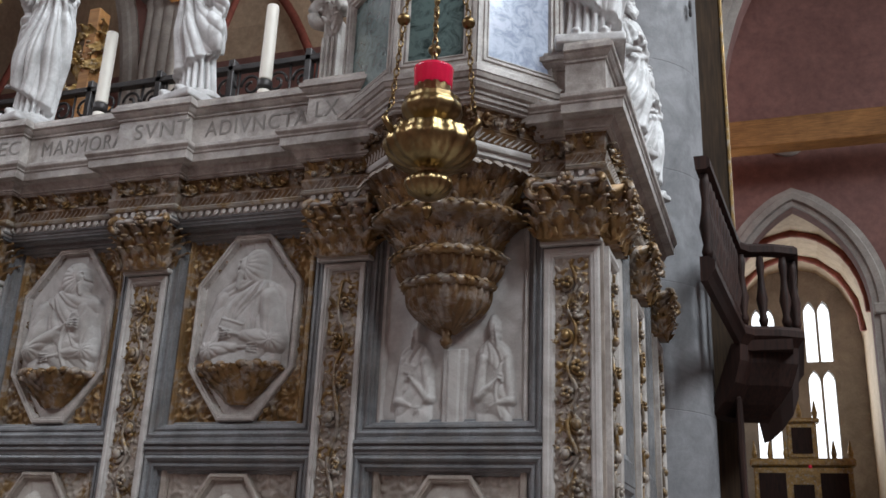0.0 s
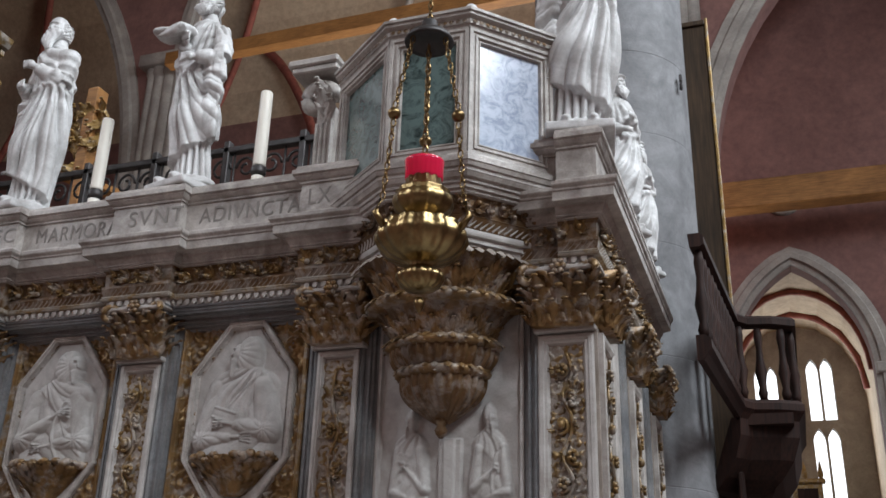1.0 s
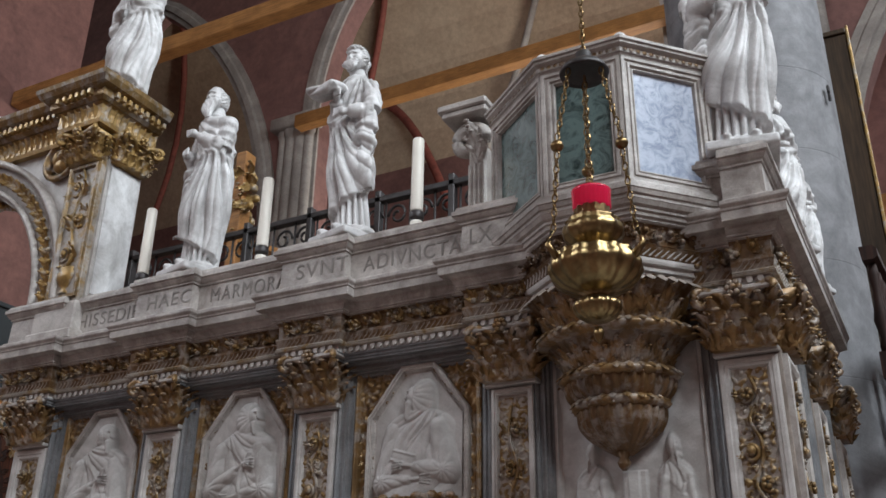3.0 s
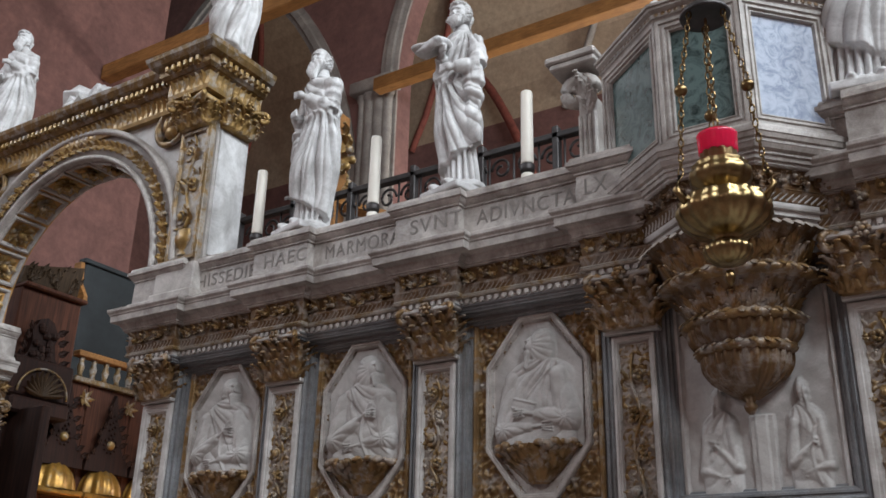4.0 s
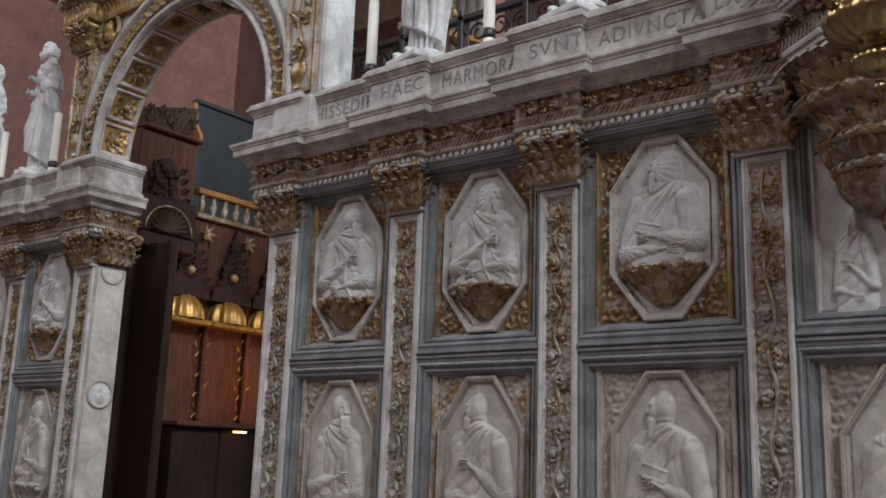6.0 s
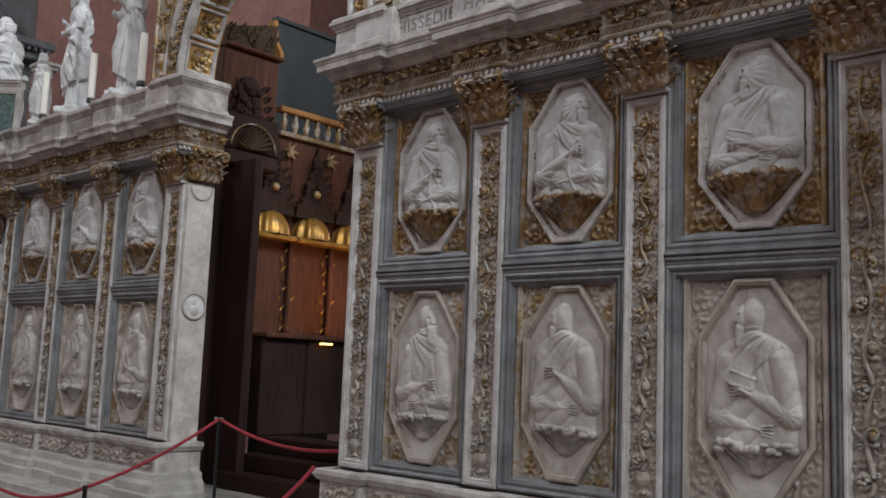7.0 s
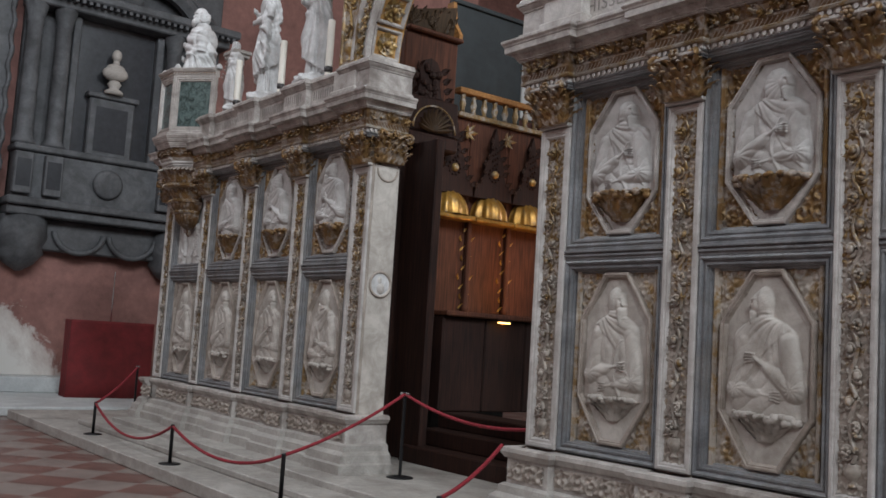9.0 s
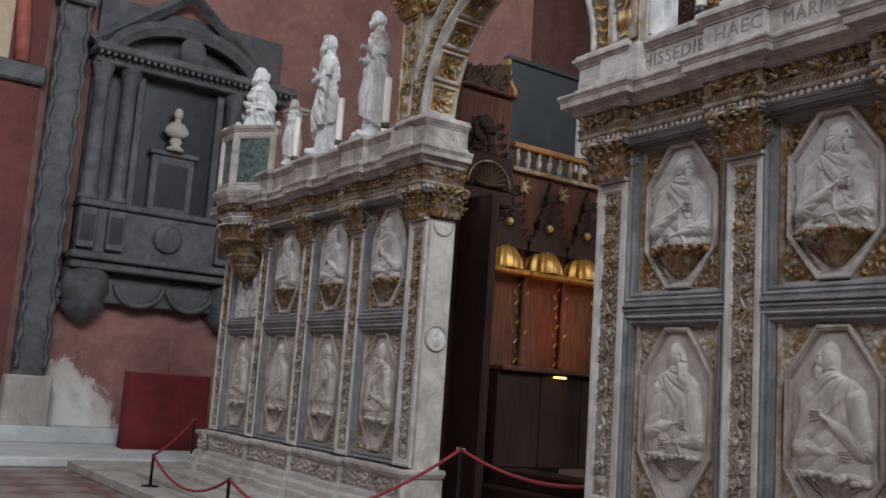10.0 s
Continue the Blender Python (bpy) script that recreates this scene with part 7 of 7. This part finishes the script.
tall = stanchion(0.93)
tall.location = (-2.33, 0.34, 0.3)
part("hook_plate", Geo().box(-0.08, 0.08, -0.012, 0.012, 0.90, 0.925, 0.004), CHROME, tall, "chrome rope hooks")
copy_thing(tall, Matrix.Translation((-9.6, 0.0, 0.15)))
lp = low_post(0.47)
LPS = [(-7.85, -1.22), (-4.80, -1.28), (-2.17, -1.20), (0.35, -1.20)]
lp.location = (*LPS[0], 0.15)
for x, y in LPS[1:]:
    copy_thing(lp, Matrix.Translation((x, y, 0.15)))


def rope(p, q, sag):
    p, q = Vector(p), Vector(q)
    pts = [p.lerp(q, f) + Vector((0, 0, -sag * 4 * f * (1 - f))) for f in np.linspace(0, 1, 22)]
    return solid("barrier_rope", Geo().tube(pts, 0.018, 8), ROPE, "sagging crimson velvet barrier rope", "rope", "barrier ropes", smooth=True)


rope((-9.6, 0.0, 1.05), (-7.85, -1.22, 0.60), 0.05)
rope((-7.85, -1.22, 0.60), (-4.80, -1.28, 0.60), 0.30)
rope((-4.80, -1.28, 0.60), (-2.17, -1.20, 0.60), 0.22)
rope((-2.17, -1.20, 0.60), (-2.33, 0.34, 1.21), 0.06)
rope((-2.33, 0.34, 1.21), (-0.06, 0.5, 1.10), 0.16)
rope((-0.02, -0.25, 0.95), (0.35, -1.20, 0.60), 0.05)

# red draped stand by the far end of the screen
g = Geo()
r = random.Random(4)
rs = []
for z in (0.17, 0.6, 1.2, 1.72, 1.78):
    ring = []
    for j in range(60):
        a = j / 60 * 4
        s, f = int(a), a - int(a)
        e = [(-0.86, -0.30), (0.86, -0.30), (0.86, 0.30), (-0.86, 0.30)]
        p, q = e[s], e[(s + 1) % 4]
        w = 0.018 * math.sin(j * 1.7) * (1 - z / 2) if z < 1.7 else 0
        ring.append((p[0] + (q[0] - p[0]) * f + w, p[1] + (q[1] - p[1]) * f + w, z))
    rs.append(ring)
g.rings(rs)
red = thing("draped_stand", "stand covered with dark red cloth beside the screen", "draped stand")
part("cloth", g, REDCLOTH, red, "", True)
part("rod", Geo().lathe([(0.014, 0.2), (0.014, 2.82), (0.02, 2.84), (0.004, 2.86)], 10), CHROME, red, "thin pale upright rod", True)
red.matrix_world = Matrix.Translation((-14.3, 1.05, 0.0)) @ Matrix.Rotation(radians(86), 4, "Z")

# ---- wall monument ----
mon = thing("wall_monument", "dark grey stone wall monument with columns and a bust niche", "monument")
def across(y):
    """Place along the aisle wall of a point of the monument's own drawing, whose middle is at 1.65."""
    return 1.1 + 0.86 * (y - 1.65)


def my(y0, y1, x0, x1, z0, z1, c=0.02):
    """Block on the aisle wall: along y, standing out from x = -16."""
    return Geo().box(-16 + x0, -16 + x1, across(y0), across(y1), z0, z1, c)


part("back_wall", my(-0.75, 4.6, 0.0, 0.18, 3.3, 10.4), DARKGREY, mon)
part("ledge", my(-0.85, 4.8, 0.0, 0.75, 3.95, 4.15, 0.03).join(my(-0.9, 4.85, 0.0, 0.9, 4.15, 4.32, 0.03)), GREYSTONE, mon)
part("apron", my(-0.7, 4.5, 0.0, 0.35, 3.25, 3.95, 0.03), DARKGREY, mon)
part("pedestal_band", my(-0.75, 4.6, 0.0, 0.6, 4.32, 5.35, 0.03).join(my(-0.8, 4.65, 0.0, 0.7, 5.35, 5.5, 0.03)), GREYSTONE, mon)
for y in (-0.56, 0.17, 3.13, 3.86):
    part("column", Geo().lathe([(0.24, 5.5), (0.25, 5.56), (0.19, 5.66), (0.18, 5.72), (0.165, 8.2), (0.19, 8.24), (0.17, 8.3), (0.25, 8.6), (0.26, 8.66)], 18, -15.55, across(y)), GREYSTONE, mon, "", True)
    part("pedestal", my(y - 0.22, y + 0.22, 0.55, 0.78, 4.4, 5.3, 0.02), GREYSTONE, mon)
    part("inlay", my(y - 0.17, y + 0.17, 0.78, 0.79, 4.55, 5.15, 0.0), BLACKSTONE, mon)
part("niche", my(0.50, 2.80, 0.18, 0.2, 5.5, 8.5, 0.0), BLACKSTONE, mon, "black marble niche back")
for y0, y1 in ((0.42, 0.62), (2.68, 2.88)):
    part("niche_frame", my(y0, y1, 0.15, 0.4, 5.5, 8.6, 0.02), GREYSTONE, mon)
part("entablature", my(-0.8, 4.65, 0.0, 0.7, 8.63, 8.86, 0.03).join(my(-0.9, 4.85, 0.0, 0.95, 8.86, 9.06, 0.04)), GREYSTONE, mon)
for k in range(32):
    y = across(-0.82 + k * 0.175)
    part("dentil", Geo().box(-15.25, -15.10, y, y + 0.08, 8.78, 8.86, 0.005), GREYSTONE, mon)
pts = [(-15.5, 1.1 - 1.85 * math.cos(a), 8.75 + 1.15 * math.sin(a)) for a in np.linspace(0.2, math.pi - 0.2, 20)]
part("pediment", Geo().tube(pts, 0.2, 6), GREYSTONE, mon, "curved pediment")
part("gable", Geo().tube([(-15.6, -1.1, 9.15), (-15.6, 1.1, 10.9), (-15.6, 3.3, 9.15)], 0.18, 4), GREYSTONE, mon)
part("shield", Geo().ball((-15.35, 1.15, 9.35), (0.2, 0.34, 0.42)), GREYSTONE, mon, "", True)
part("tablet", my(1.0, 2.2, 0.2, 0.42, 5.5, 6.85, 0.03), GREYSTONE, mon, "pale stone tablet surround")
part("tablet_face", my(1.18, 2.02, 0.42, 0.44, 5.62, 6.65, 0.0), BLACKSTONE, mon, "black inscription tablet")
part("tablet_head", my(0.92, 2.28, 0.2, 0.48, 6.85, 6.97, 0.02), GREYSTONE, mon)
for s in (-1, 1):
    y = -0.6 if s < 0 else 2.8
    part("corbel", Geo().lathe([(0.05, 2.75), (0.3, 2.9), (0.5, 3.15), (0.45, 3.3), (0.55, 3.5), (0.5, 3.95)], 20, -15.75, y), GREYSTONE, mon, "", True)
    part("volute", Geo().tube([(-15.7, y + s * 0.65 + 0.25 * math.cos(a) * (1 - a / 14), 3.3 + 0.3 * math.sin(a) * (1 - a / 14)) for a in np.linspace(0, 9, 30)], 0.09, 6), GREYSTONE, mon, "", True)
for k in range(2):
    y = 0.6 + 1.2 * k
    part("swag", Geo().tube([(-15.6, y + 0.55 * math.cos(a), 3.75 - 0.5 * math.sin(a)) for a in np.linspace(0.1, math.pi - 0.1, 16)], 0.07, 6), GREYSTONE, mon, "", True)
part("medallion", Geo().lathe([(0.32, 0), (0.34, 0.05), (0.28, 0.08), (0.05, 0.06)], 24).moved(Matrix.Translation((-15.4, 1.05, 4.85)) @ Matrix.Rotation(math.pi / 2, 4, "Y")), GREYSTONE, mon, "", True)
bust = Geo().ball((-15.5, 1.02, 7.87), (0.12, 0.11, 0.15)).ball((-15.5, 1.02, 7.45), (0.18, 0.30, 0.18)).ball((-15.5, 1.02, 7.56), (0.15, 0.22, 0.12)).lathe([(0.22, 6.97), (0.20, 7.03), (0.10, 7.10), (0.16, 7.20), (0.10, 7.28)], 16, -15.5, 1.02).ball((-15.5, 1.02, 7.68), (0.08, 0.08, 0.13))
solid("bust", bust, ARCHSTONE, "pale stone portrait bust on the monument", "bust", smooth=True)

# engaged shaft with rope moulding at the aisle wall
sh = thing("wall_shaft", "dark grey engaged stone shaft with roped edges", "column")
part("shaft", Geo().box(-16, -15.6, -1.85, -1.2, 0.17, 14.5, 0.06), GREYSTONE, sh)
part("base", Geo().box(-16, -15.4, -2.0, -1.05, 0.17, 1.55, 0.05), ARCHSTONE, sh, "paler stone base block")
for y in (-1.82, -1.24):
    pts = [(-15.58 + 0.02 * math.cos(k * 1.2), y + 0.03 * math.sin(k * 1.2), 1.7 + 0.12 * k) for k in range(78)]
    part("rope_edge", Geo().tube(pts, 0.06, 6), GREYSTONE, sh, "", True)
part("cap", Geo().box(-16, -15.4, -1.95, -1.1, 9.9, 10.3, 0.05), GREYSTONE, sh)

# red painted wall arcade beyond the shaft
arc = thing("painted_arcade", "dark red painted blind arcade with a grey stone impost", "wall arcade")
part("panel", Geo().box(-16.0, -15.9, -7.5, -2.0, 0.9, 12.5, 0.0), REDPAINT, arc)
part("impost", Geo().box(-16.0, -15.72, -7.5, -1.95, 7.9, 8.35, 0.05), GREYSTONE, arc, "grey stone impost band")
for y in (-2.5, -3.6):
    part("rib", Geo().tube([(-15.8, y - 0.9 * f * f, 8.35 + 4.0 * f) for f in np.linspace(0, 1, 10)], 0.16, 8), REDRIB, arc, "", True)
part("infill", Geo().box(-15.9, -15.88, -3.5, -2.75, 8.35, 12.4, 0.0), CREAM, arc, "pale plaster field")
